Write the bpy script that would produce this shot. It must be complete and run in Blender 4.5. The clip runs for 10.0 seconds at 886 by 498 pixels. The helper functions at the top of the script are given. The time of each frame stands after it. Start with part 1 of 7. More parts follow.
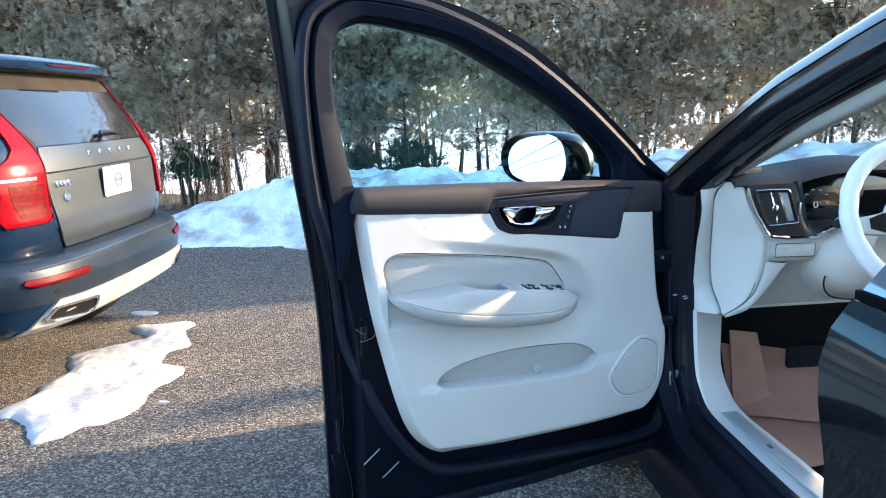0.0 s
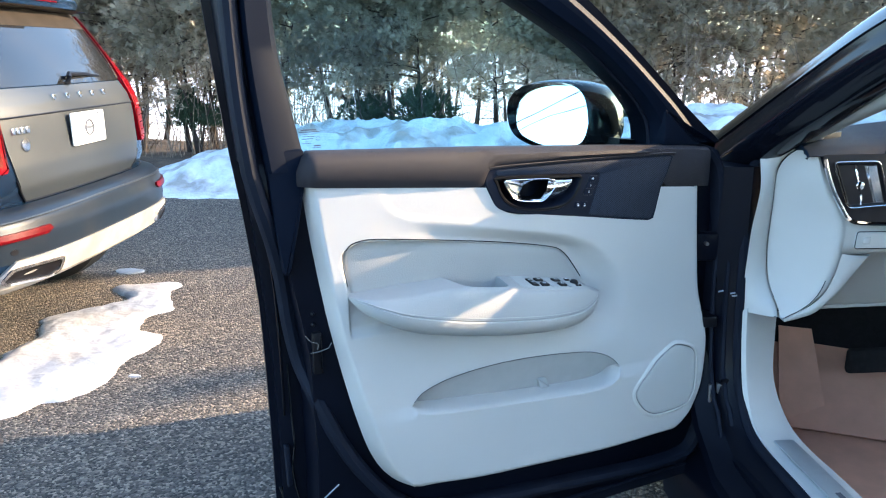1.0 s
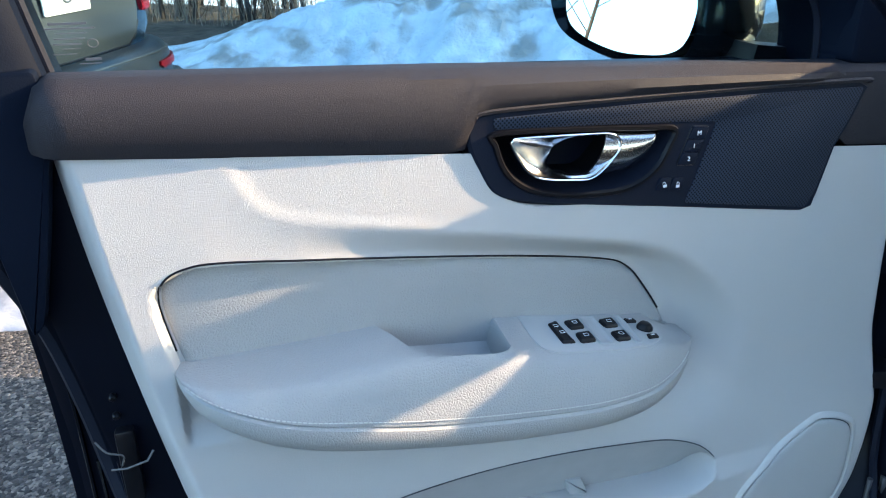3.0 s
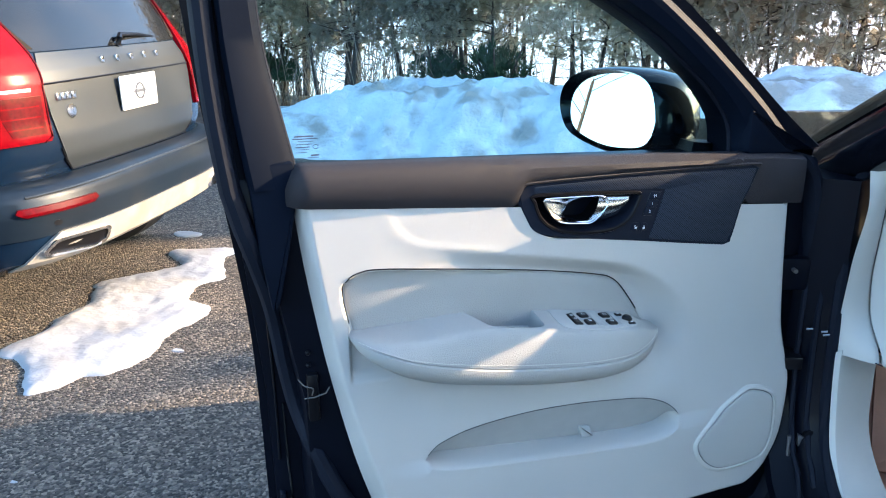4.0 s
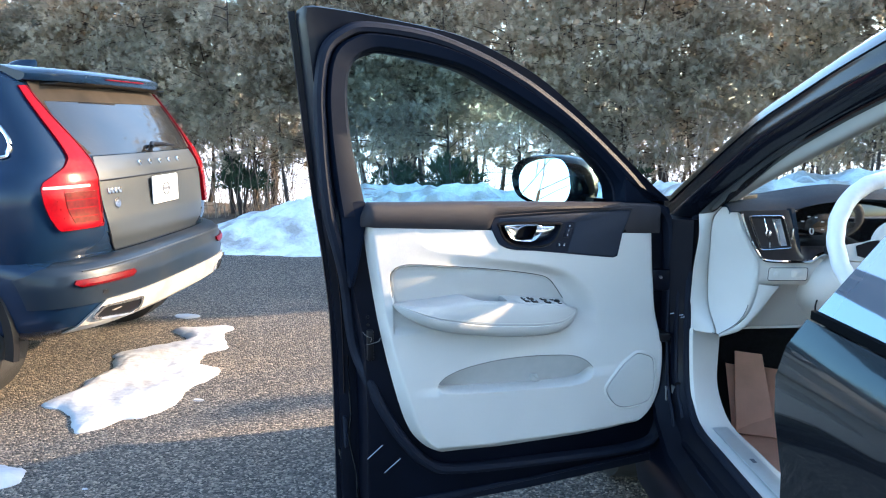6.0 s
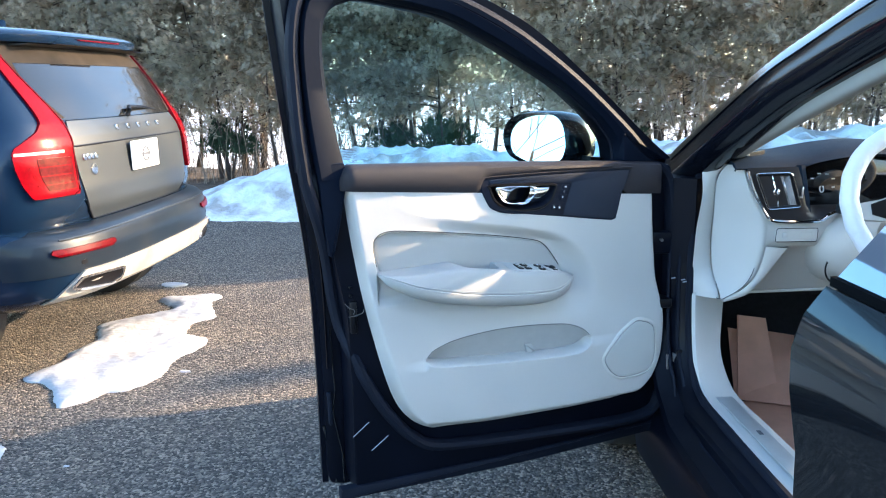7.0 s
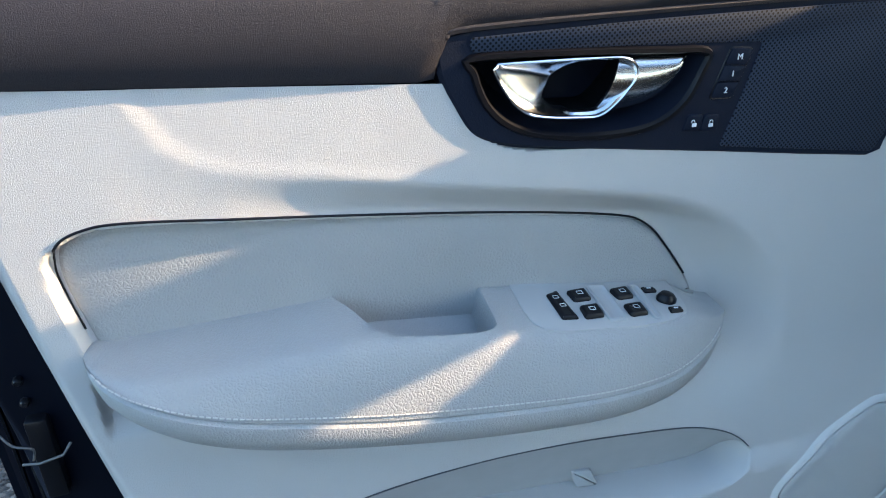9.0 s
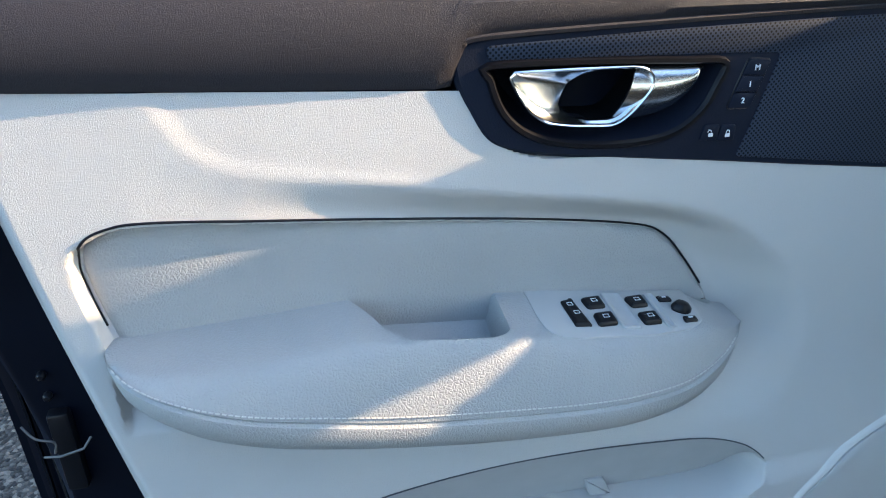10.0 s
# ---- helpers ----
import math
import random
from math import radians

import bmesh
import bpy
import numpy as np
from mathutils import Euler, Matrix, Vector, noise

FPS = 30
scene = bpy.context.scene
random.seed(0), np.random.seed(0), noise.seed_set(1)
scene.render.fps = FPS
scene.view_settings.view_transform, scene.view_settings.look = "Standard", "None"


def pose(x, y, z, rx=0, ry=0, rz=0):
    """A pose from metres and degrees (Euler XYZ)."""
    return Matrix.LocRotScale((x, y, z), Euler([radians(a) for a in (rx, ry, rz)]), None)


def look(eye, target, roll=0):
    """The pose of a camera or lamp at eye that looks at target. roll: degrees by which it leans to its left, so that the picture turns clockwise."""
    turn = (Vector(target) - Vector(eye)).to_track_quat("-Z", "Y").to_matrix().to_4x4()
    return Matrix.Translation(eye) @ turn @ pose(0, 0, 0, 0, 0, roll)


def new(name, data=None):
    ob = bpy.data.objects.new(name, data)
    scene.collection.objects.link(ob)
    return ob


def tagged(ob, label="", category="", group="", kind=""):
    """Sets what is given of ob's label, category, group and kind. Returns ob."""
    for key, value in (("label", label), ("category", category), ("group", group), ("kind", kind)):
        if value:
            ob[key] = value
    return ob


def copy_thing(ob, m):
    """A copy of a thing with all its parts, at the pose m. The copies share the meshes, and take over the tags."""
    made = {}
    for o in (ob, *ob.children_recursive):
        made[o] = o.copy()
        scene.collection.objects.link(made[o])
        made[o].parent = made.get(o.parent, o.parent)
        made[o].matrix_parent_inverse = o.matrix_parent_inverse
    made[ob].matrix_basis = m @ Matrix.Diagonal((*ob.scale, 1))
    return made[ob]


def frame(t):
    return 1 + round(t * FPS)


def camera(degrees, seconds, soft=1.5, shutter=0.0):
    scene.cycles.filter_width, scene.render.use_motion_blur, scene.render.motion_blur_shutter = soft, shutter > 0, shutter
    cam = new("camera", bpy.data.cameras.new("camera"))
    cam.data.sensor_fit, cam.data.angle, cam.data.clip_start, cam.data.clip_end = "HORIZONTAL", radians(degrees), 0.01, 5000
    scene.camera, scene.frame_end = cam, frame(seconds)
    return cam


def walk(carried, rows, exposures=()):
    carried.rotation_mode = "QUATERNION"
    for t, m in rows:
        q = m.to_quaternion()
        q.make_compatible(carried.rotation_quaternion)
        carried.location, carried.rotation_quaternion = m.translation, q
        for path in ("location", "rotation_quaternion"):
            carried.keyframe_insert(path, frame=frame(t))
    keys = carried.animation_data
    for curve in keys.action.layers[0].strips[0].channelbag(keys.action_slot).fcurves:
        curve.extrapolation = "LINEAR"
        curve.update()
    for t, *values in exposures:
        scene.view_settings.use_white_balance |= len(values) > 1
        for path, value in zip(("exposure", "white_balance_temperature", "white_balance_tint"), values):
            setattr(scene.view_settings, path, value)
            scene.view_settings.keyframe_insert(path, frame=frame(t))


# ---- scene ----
cam = camera(60.5, 10.0, soft=1.1)
PATH = [
    (0, (0.5, 0.204, 1.348), (0.125, 2.133, 0.975), -1.4),
    (0.5, (0.485, 0.301, 1.333), (0.099, 2.214, 0.896), -1.6),
    (1, (0.486, 0.619, 1.328), (0.069, 2.511, 0.829), -0.5),
    (1.5, (0.464, 0.953, 1.322), (0.007, 2.817, 0.76), -0.5),
    (2, (0.421, 1.196, 1.333), (-0.071, 2.992, 0.604), 0.4),
    (2.5, (0.443, 1.322, 1.289), (-0.127, 3.073, 0.509), 0.1),
    (2.7, (0.441, 1.343, 1.281), (-0.13, 3.081, 0.473), 0.2),
    (3.8, (0.493, 1.02, 1.35), (-0.102, 2.801, 0.663), -0.5),
    (4, (0.502, 0.877, 1.378), (-0.093, 2.685, 0.764), -0.2),
    (4.5, (0.586, 0.554, 1.377), (-0.04, 2.393, 0.899), 0.6),
    (5, (0.604, 0.257, 1.36), (-0.006, 2.119, 0.957), 0.3),
    (5.5, (0.616, 0.123, 1.364), (0.069, 2.018, 1.03), 0.3),
    (5.7, (0.626, 0.094, 1.366), (0.112, 2.0, 1.043), 0.35),
    (7, (0.612, 0.217, 1.348), (0.135, 2.112, 0.921), -0.9),
    (7.5, (0.566, 0.582, 1.345), (0.047, 2.453, 0.863), -0.5),
    (8, (0.479, 1.035, 1.3), (-0.039, 2.876, 0.717), -0.9),
    (8.5, (0.441, 1.339, 1.264), (-0.118, 3.101, 0.501), -2.0),
    (9, (0.458, 1.455, 1.238), (-0.195, 3.097, 0.302), -1.3),
    (9.5, (0.462, 1.458, 1.238), (-0.22, 3.079, 0.285), -1.0),
    (10, (0.466, 1.451, 1.239), (-0.247, 3.08, 0.322), -1.2),
]
EXPOSURE = [(0.0, 2.51), (1.0, 2.47), (1.5, 2.32), (2.5, 2.14), (4.0, 2.30), (4.5, 2.41), (5.5, 2.55), (7.0, 2.57), (7.5, 2.54), (8.0, 2.34), (8.5, 2.24), (9.0, 2.13), (10.0, 2.17)]
walk(cam, [(t, look(eye, target, roll)) for t, eye, target, roll in PATH], [(t, stops + (0.21 if t < 8.2 else 0.15), 5880, 4) for t, stops in EXPOSURE])

# ---------------------------------------------------------------- world and light
world = bpy.data.worlds.new("world")
scene.world = world
world.use_nodes = True
SUN_AZ, SUN_EL = 29.2, 20.8          # degrees: azimuth from +x towards +y, height
wn = world.node_tree
sky = wn.nodes.new("ShaderNodeTexSky")
sky.sky_type, sky.sun_disc = "NISHITA", False
sky.sun_elevation, sky.sun_rotation = radians(SUN_EL), radians(90 - SUN_AZ)
sky.air_density, sky.dust_density, sky.ozone_density = 1.0, 1.5, 1.5
wn.links.new(sky.outputs[0], wn.nodes["Background"].inputs[0])
wn.nodes["Background"].inputs[1].default_value = 0.15
sun = new("sun", bpy.data.lights.new("sun", "SUN"))
sun.data.energy, sun.data.angle, sun.data.color = 3.5, radians(0.6), (1.0, 0.67, 0.38)
sun.matrix_world = look((20 * math.cos(radians(SUN_AZ)), 20 * math.sin(radians(SUN_AZ)), 20 * math.tan(radians(SUN_EL))), (0, 0, 0))

# ---------------------------------------------------------------- materials


def material(name, color, rough=0.5, metal=0.0, vary=0.12, scale=8.0, fine=0.0, fine_scale=200.0, coat=0.0, second=None, cover=0.5,
             soft=0.15, spec=0.5, random_tint=0.0):
    """A principled surface with coarse colour variation, an optional second colour in patches, and fine relief."""
    m = bpy.data.materials.new(name)
    m.use_nodes = True
    t = m.node_tree
    b = t.nodes["Principled BSDF"]
    b.inputs["Roughness"].default_value, b.inputs["Metallic"].default_value = rough, metal
    b.inputs["Coat Weight"].default_value, b.inputs["Coat Roughness"].default_value = coat, 0.04
    b.inputs["Specular IOR Level"].default_value = spec
    at = t.nodes.new("ShaderNodeTexCoord")
    n = t.nodes.new("ShaderNodeTexNoise")
    n.inputs["Scale"].default_value, n.inputs["Detail"].default_value = scale, 6
    t.links.new(at.outputs["Object"], n.inputs["Vector"])
    ramp = t.nodes.new("ShaderNodeValToRGB")
    t.links.new(n.outputs["Fac"], ramp.inputs["Fac"])
    e = ramp.color_ramp.elements
    e[0].position, e[1].position = 0.3, 0.7
    e[0].color = (*[max(0, c * (1 - vary)) for c in color], 1)
    e[1].color = (*[min(1, c * (1 + vary)) for c in color], 1)
    out = ramp.outputs["Color"]
    if second:
        n2 = t.nodes.new("ShaderNodeTexNoise")
        n2.inputs["Scale"].default_value, n2.inputs["Detail"].default_value = scale * 0.37, 8
        t.links.new(at.outputs["Object"], n2.inputs["Vector"])
        r2 = t.nodes.new("ShaderNodeValToRGB")
        r2.color_ramp.elements[0].position, r2.color_ramp.elements[1].position = cover - soft, cover + soft
        t.links.new(n2.outputs["Fac"], r2.inputs["Fac"])
        mix = t.nodes.new("ShaderNodeMix")
        mix.data_type = "RGBA"
        t.links.new(r2.outputs["Color"], mix.inputs["Factor"])
        t.links.new(out, mix.inputs["A"])
        mix.inputs["B"].default_value = (*second, 1)
        out = mix.outputs["Result"]
    if random_tint:
        info = t.nodes.new("ShaderNodeObjectInfo")
        hsv = t.nodes.new("ShaderNodeHueSaturation")
        mul = t.nodes.new("ShaderNodeMath")
        mul.operation, mul.inputs[1].default_value = "MULTIPLY_ADD", random_tint
        mul.inputs[2].default_value = 1 - random_tint / 2
        t.links.new(info.outputs["Random"], mul.inputs[0])
        t.links.new(mul.outputs[0], hsv.inputs["Value"])
        t.links.new(out, hsv.inputs["Color"])
        out = hsv.outputs["Color"]
    t.links.new(out, b.inputs["Base Color"])
    if fine:
        f = t.nodes.new("ShaderNodeTexNoise")
        f.inputs["Scale"].default_value, f.inputs["Detail"].default_value = fine_scale, 3
        t.links.new(at.outputs["Object"], f.inputs["Vector"])
        bump = t.nodes.new("ShaderNodeBump")
        bump.inputs["Strength"].default_value, bump.inputs["Distance"].default_value = 0.6, fine
        t.links.new(f.outputs["Fac"], bump.inputs["Height"])
        t.links.new(bump.outputs["Normal"], b.inputs["Normal"])
    return m


def leather(name, color, rough, depth, scale, vary=0.04, spec=0.4):
    """Grained skin: Voronoi cells as pebbles, with finer noise over them."""
    m = material(name, color, rough, vary=vary, scale=5, spec=spec)
    t = m.node_tree
    at = next(n for n in t.nodes if n.type == "TEX_COORD")
    v = t.nodes.new("ShaderNodeTexVoronoi")
    v.feature = "DISTANCE_TO_EDGE"
    v.inputs["Scale"].default_value = scale
    wob = t.nodes.new("ShaderNodeTexNoise")
    wob.inputs["Scale"].default_value = scale * 0.6
    add = t.nodes.new("ShaderNodeMix")
    add.data_type, add.blend_type = "RGBA", "ADD"
    add.inputs["Factor"].default_value = 0.006
    t.links.new(at.outputs["Object"], wob.inputs["Vector"])
    t.links.new(at.outputs["Object"], add.inputs["A"])
    t.links.new(wob.outputs["Color"], add.inputs["B"])
    t.links.new(add.outputs["Result"], v.inputs["Vector"])
    cl = t.nodes.new("ShaderNodeMapRange")
    cl.inputs["From Max"].default_value = 0.25
    t.links.new(v.outputs["Distance"], cl.inputs["Value"])
    bump = t.nodes.new("ShaderNodeBump")
    bump.inputs["Strength"].default_value, bump.inputs["Distance"].default_value = 0.55, depth
    t.links.new(cl.outputs["Result"], bump.inputs["Height"])
    t.links.new(bump.outputs["Normal"], t.nodes["Principled BSDF"].inputs["Normal"])
    return m


def glass(name, tint, rough=0.0, alpha=0.12):
    """A thin pane: mostly clear, with real gloss."""
    m = bpy.data.materials.new(name)
    m.use_nodes = True
    t = m.node_tree
    t.nodes.remove(t.nodes["Principled BSDF"])
    clear, gloss, mix, edge = (t.nodes.new(k) for k in ("ShaderNodeBsdfTransparent", "ShaderNodeBsdfGlossy", "ShaderNodeMixShader", "ShaderNodeLayerWeight"))
    clear.inputs[0].default_value = (*tint, 1)
    gloss.inputs["Roughness"].default_value = rough
    edge.inputs["Blend"].default_value = 0.5
    power, share = t.nodes.new("ShaderNodeMath"), t.nodes.new("ShaderNodeMath")
    power.operation, power.inputs[1].default_value = "POWER", 5.0
    share.operation, share.inputs[1].default_value, share.inputs[2].default_value = "MULTIPLY_ADD", 0.9, 0.012
    t.links.new(edge.outputs["Facing"], power.inputs[0])
    t.links.new(power.outputs[0], share.inputs[0])
    t.links.new(share.outputs[0], mix.inputs[0])
    t.links.new(clear.outputs[0], mix.inputs[1])
    t.links.new(gloss.outputs[0], mix.inputs[2])
    t.links.new(mix.outputs[0], t.nodes["Material Output"].inputs[0])
    return m


BLACK_PAINT = material("black_paint", (0.0035, 0.0042, 0.0075), 0.15, vary=0.2, scale=3, coat=0.45, spec=0.12)
FLANK_BLACK = material("black_flank_paint", (0.004, 0.0046, 0.0065), 0.27, vary=0.1, scale=3, coat=0.9, spec=0.25)
PIANO_BLACK = material("polished_black", (0.004, 0.005, 0.007), 0.05, vary=0.1, scale=3, coat=1.0, spec=0.8)
MIRROR_BLACK = material("black_mirror_shell", (0.004, 0.005, 0.007), 0.12, vary=0.1, scale=6, coat=0.25, spec=0.2)
STEEL = material("dull_steel", (0.13, 0.125, 0.12), 0.5, 0.5, vary=0.15, scale=40)
# Greyer, glossless copy of the flank black; evens out the ground's reflection.
DULL_BLACK = material("dull_black_paint", (0.0075, 0.0095, 0.0130), 0.5, vary=0.15, scale=6, spec=0.12, second=(0.014, 0.016, 0.019), cover=0.6, soft=0.3)
INNER_BLACK = material("black_inner_paint", (0.0022, 0.0033, 0.0078), 0.42, vary=0.25, scale=5, coat=0.04, spec=0.10)
RUBBER = material("seal_rubber", (0.0075, 0.0098, 0.018), 0.62, vary=0.15, scale=20, fine=0.0004, fine_scale=300, spec=0.12)
TRIM_NAVY = material("dark_navy_plastic", (0.0032, 0.0058, 0.0135), 0.6, vary=0.08, scale=12, fine=0.0003, fine_scale=900, spec=0.06)
CHARCOAL = material("charcoal_plastic", (0.0085, 0.0115, 0.0220), 0.5, vary=0.08, scale=12, fine=0.0003, fine_scale=900, spec=0.13)
BLACK_PLASTIC = material("black_plastic", (0.005, 0.005, 0.007), 0.35, vary=0.1, scale=12, spec=0.25)
MATT_BLACK = material("matt_black_hollow", (0.0025, 0.003, 0.004), 0.8, vary=0.1, scale=12, spec=0.05)
BROWN_SKIN = leather("dark_brown_skin", (0.0255, 0.0232, 0.0280), 0.6, 0.0003, 620, spec=0.22)
CARD = leather("pale_grey_trim", (0.525, 0.508, 0.490), 0.55, 0.00035, 620, vary=0.02)
PALE_LEATHER = leather("pale_leather", (0.365, 0.362, 0.350), 0.5, 0.0006, 340)
PALE_PLASTIC = material("pale_plastic", (0.545, 0.53, 0.505), 0.5, vary=0.02, fine=0.0002, fine_scale=1200)
SWITCH_PALE = material("pale_switch_plastic", (0.40, 0.395, 0.38), 0.5, vary=0.02, fine=0.0002, fine_scale=1200)
# Grey that paints the shade inside shallow grooves of the lining.
GROOVE_SHADE = material("groove_shade_grey", (0.10, 0.105, 0.115), 0.8, vary=0.05, spec=0.1)
THREAD = material("pale_thread", (0.52, 0.51, 0.48), 0.7, vary=0.1, scale=300)
CHROME = material("satin_chrome", (0.58, 0.59, 0.61), 0.24, 1.0, vary=0.05)
BRIGHT_CHROME = material("bright_chrome", (0.8, 0.8, 0.82), 0.07, 1.0, vary=0.03)
MIRROR = material("mirror_glass", (0.9, 0.92, 0.95), 0.0, 1.0, vary=0.0)
GLASS = glass("window_glass", (0.80, 0.93, 0.95))
DARK_GLASS = material("dark_rear_glass", (0.010, 0.012, 0.015), 0.05, vary=0.2, coat=0.28, spec=0.3, second=(0.024, 0.022, 0.020), cover=0.62, soft=0.2)
WINDOW_DUST = material("brown_window_dust", (0.024, 0.020, 0.017), 0.9, vary=0.25, scale=9, spec=0.1)
BLUE_PAINT = material("denim_blue_paint", (0.0052, 0.0155, 0.038), 0.25, 0.2, vary=0.08, scale=4, coat=0.28, spec=0.18)
DUSTY_BLUE = material("dust_covered_blue_paint", (0.017, 0.023, 0.031), 0.45, 0.1, vary=0.12, scale=4, coat=0.25, second=(0.029, 0.034, 0.038), cover=0.47, soft=0.22)
DUSTY_BUMPER = material("lightly_dusted_blue_paint", (0.007, 0.013, 0.023), 0.38, 0.1, vary=0.1, scale=4, coat=0.2, spec=0.2, second=(0.04, 0.041, 0.043), cover=0.64, soft=0.14)
RED_LENS = material("red_lens", (0.17, 0.0006, 0.0045), 0.22, vary=0.2, scale=30, coat=0.10, spec=0.08)
DARK_RED = material("dark_red_lens", (0.085, 0.0005, 0.0030), 0.3, vary=0.3, scale=60, coat=0.08, spec=0.06)
PINK_LENS = material("pale_lens", (0.75, 0.42, 0.40), 0.2, vary=0.1, coat=1.0)
TRIM_PALE = material("salt_stained_silver_trim", (0.33, 0.31, 0.28), 0.5, 0.2, vary=0.2, scale=9, second=(0.2, 0.18, 0.16), cover=0.66, soft=0.12)
WHITE_PLATE = material("white_plate", (0.8, 0.8, 0.8), 0.4, vary=0.04)
INK = material("ink", (0.07, 0.08, 0.10), 0.6, vary=0.1)
WHITE_INK = material("white_ink", (0.75, 0.77, 0.8), 0.6, vary=0.02)
TYRE = material("tyre_rubber", (0.013, 0.013, 0.014), 0.75, vary=0.2, scale=30, fine=0.002, fine_scale=80)
RIM = material("alloy", (0.4, 0.4, 0.42), 0.3, 0.9, vary=0.1)
CARPET = material("black_carpet", (0.012, 0.012, 0.014), 0.95, vary=0.3, scale=60, fine=0.003, fine_scale=500)
CARDBOARD = material("brown_cardboard", (0.74, 0.40, 0.27), 0.8, vary=0.08, scale=14, fine=0.0006, fine_scale=160)
DASH_SOFT = leather("dark_dash_skin", (0.010, 0.019, 0.034), 0.6, 0.0004, 500, spec=0.03)
SCREEN = material("dark_screen", (0.006, 0.007, 0.009), 0.06, vary=0.05, coat=0.5)
SNOW = material("snow", (0.70, 0.74, 0.79), 0.75, vary=0.05, scale=3, fine=0.012, fine_scale=28)
DIRTY_SNOW = material("dirty_snow", (0.62, 0.66, 0.70), 0.8, vary=0.14, scale=6, fine=0.05, fine_scale=22, second=(0.33, 0.32, 0.30), cover=0.565, soft=0.06)
ICE = material("refrozen_snow", (0.38, 0.39, 0.42), 0.6, vary=0.10, scale=10, fine=0.006, fine_scale=38, second=(0.36, 0.345, 0.33), cover=0.60, soft=0.08)
SOIL = material("leaf_litter", (0.055, 0.038, 0.028), 0.95, vary=0.4, scale=14, fine=0.03, fine_scale=40, second=(0.12, 0.085, 0.06), cover=0.55)
BARK = material("bark", (0.055, 0.041, 0.034), 0.9, vary=0.35, scale=18, fine=0.01, fine_scale=60)
TWIG = material("bare_twig", (0.22, 0.17, 0.13), 0.85, vary=0.3, scale=10)
NEEDLES = material("arborvitae_foliage", (0.355, 0.31, 0.23), 0.75, vary=0.4, scale=2.2, second=(0.42, 0.32, 0.22), cover=0.55, soft=0.12, random_tint=0.5)
GREEN = material("evergreen_foliage", (0.030, 0.055, 0.026), 0.65, vary=0.35, scale=5)

SCUFF = material("brushed_sill_plate", (0.40, 0.42, 0.43), 0.38, 0.4, vary=0.05, scale=40)


def shine_through(m, share):
    """Lets part of the light pass through thin leaves."""
    t = m.node_tree
    b = t.nodes["Principled BSDF"]
    thin, mix = t.nodes.new("ShaderNodeBsdfTranslucent"), t.nodes.new("ShaderNodeMixShader")
    t.links.new(b.inputs["Base Color"].links[0].from_socket, thin.inputs["Color"])
    mix.inputs[0].default_value = share
    t.links.new(b.outputs[0], mix.inputs[1])
    t.links.new(thin.outputs[0], mix.inputs[2])
    t.links.new(mix.outputs[0], t.nodes["Material Output"].inputs[0])


shine_through(NEEDLES, 0.55)
shine_through(GREEN, 0.25)


def asphalt_material():
    """Asphalt: grey stones of several tones in dark binder, with a stony relief."""
    m = material("asphalt", (0.095, 0.084, 0.073), 0.85, vary=0.2, scale=0.8)
    t = m.node_tree
    b = t.nodes["Principled BSDF"]
    at = next(n for n in t.nodes if n.type == "TEX_COORD")
    base = b.inputs["Base Color"].links[0].from_socket
    v = t.nodes.new("ShaderNodeTexVoronoi")
    v.inputs["Scale"].default_value = 105
    t.links.new(at.outputs["Object"], v.inputs["Vector"])
    tone = t.nodes.new("ShaderNodeSeparateColor")
    t.links.new(v.outputs["Color"], tone.inputs[0])
    r = t.nodes.new("ShaderNodeValToRGB")
    e = r.color_ramp.elements
    e[0].position, e[0].color = 0.12, (0.30, 0.30, 0.31, 1)
    e[1].position, e[1].color = 0.98, (3.0, 2.85, 2.6, 1)
    mid = e.new(0.7)
    mid.color = (1.25, 1.22, 1.18, 1)
    t.links.new(tone.outputs[0], r.inputs["Fac"])
    mul = t.nodes.new("ShaderNodeMix")
    mul.data_type, mul.blend_type = "RGBA", "MULTIPLY"
    mul.inputs["Factor"].default_value = 1
    t.links.new(base, mul.inputs["A"])
    t.links.new(r.outputs["Color"], mul.inputs["B"])
    t.links.new(mul.outputs["Result"], b.inputs["Base Color"])
    n = t.nodes.new("ShaderNodeTexNoise")
    n.inputs["Scale"].default_value, n.inputs["Detail"].default_value = 60, 4
    t.links.new(at.outputs["Object"], n.inputs["Vector"])
    add = t.nodes.new("ShaderNodeMath")
    add.operation = "SUBTRACT"
    t.links.new(n.outputs["Fac"], add.inputs[0])
    t.links.new(v.outputs["Distance"], add.inputs[1])
    bump = t.nodes.new("ShaderNodeBump")
    bump.inputs["Strength"].default_value, bump.inputs["Distance"].default_value = 1.0, 0.012
    t.links.new(add.outputs[0], bump.inputs["Height"])
    t.links.new(bump.outputs["Normal"], b.inputs["Normal"])
    return m


ASPHALT = asphalt_material()

# ---------------------------------------------------------------- mesh helpers


def part(name, bm, mat, parent=None, label="", smooth=True, basis=None):
    """Links a bmesh as one mesh object, under a thing or a part."""
    bmesh.ops.recalc_face_normals(bm, faces=bm.faces[:])
    me = bpy.data.meshes.new(name)
    bm.to_mesh(me)
    bm.free()
    me.materials.append(mat)
    if smooth:
        me.shade_smooth()
        me.set_sharp_from_angle(angle=radians(38))
    ob = new(name, me)
    ob.parent = parent
    if basis is not None:
        ob.matrix_basis = basis
    if label:
        tagged(ob, label)
    return ob


def thing(name, m, label, category, group="", kind=""):
    """An Empty at a thing's base, which parents its parts."""
    ob = new(name)
    ob.matrix_world = m
    ob.empty_display_size = 0.1
    return tagged(ob, label, category, group, kind)


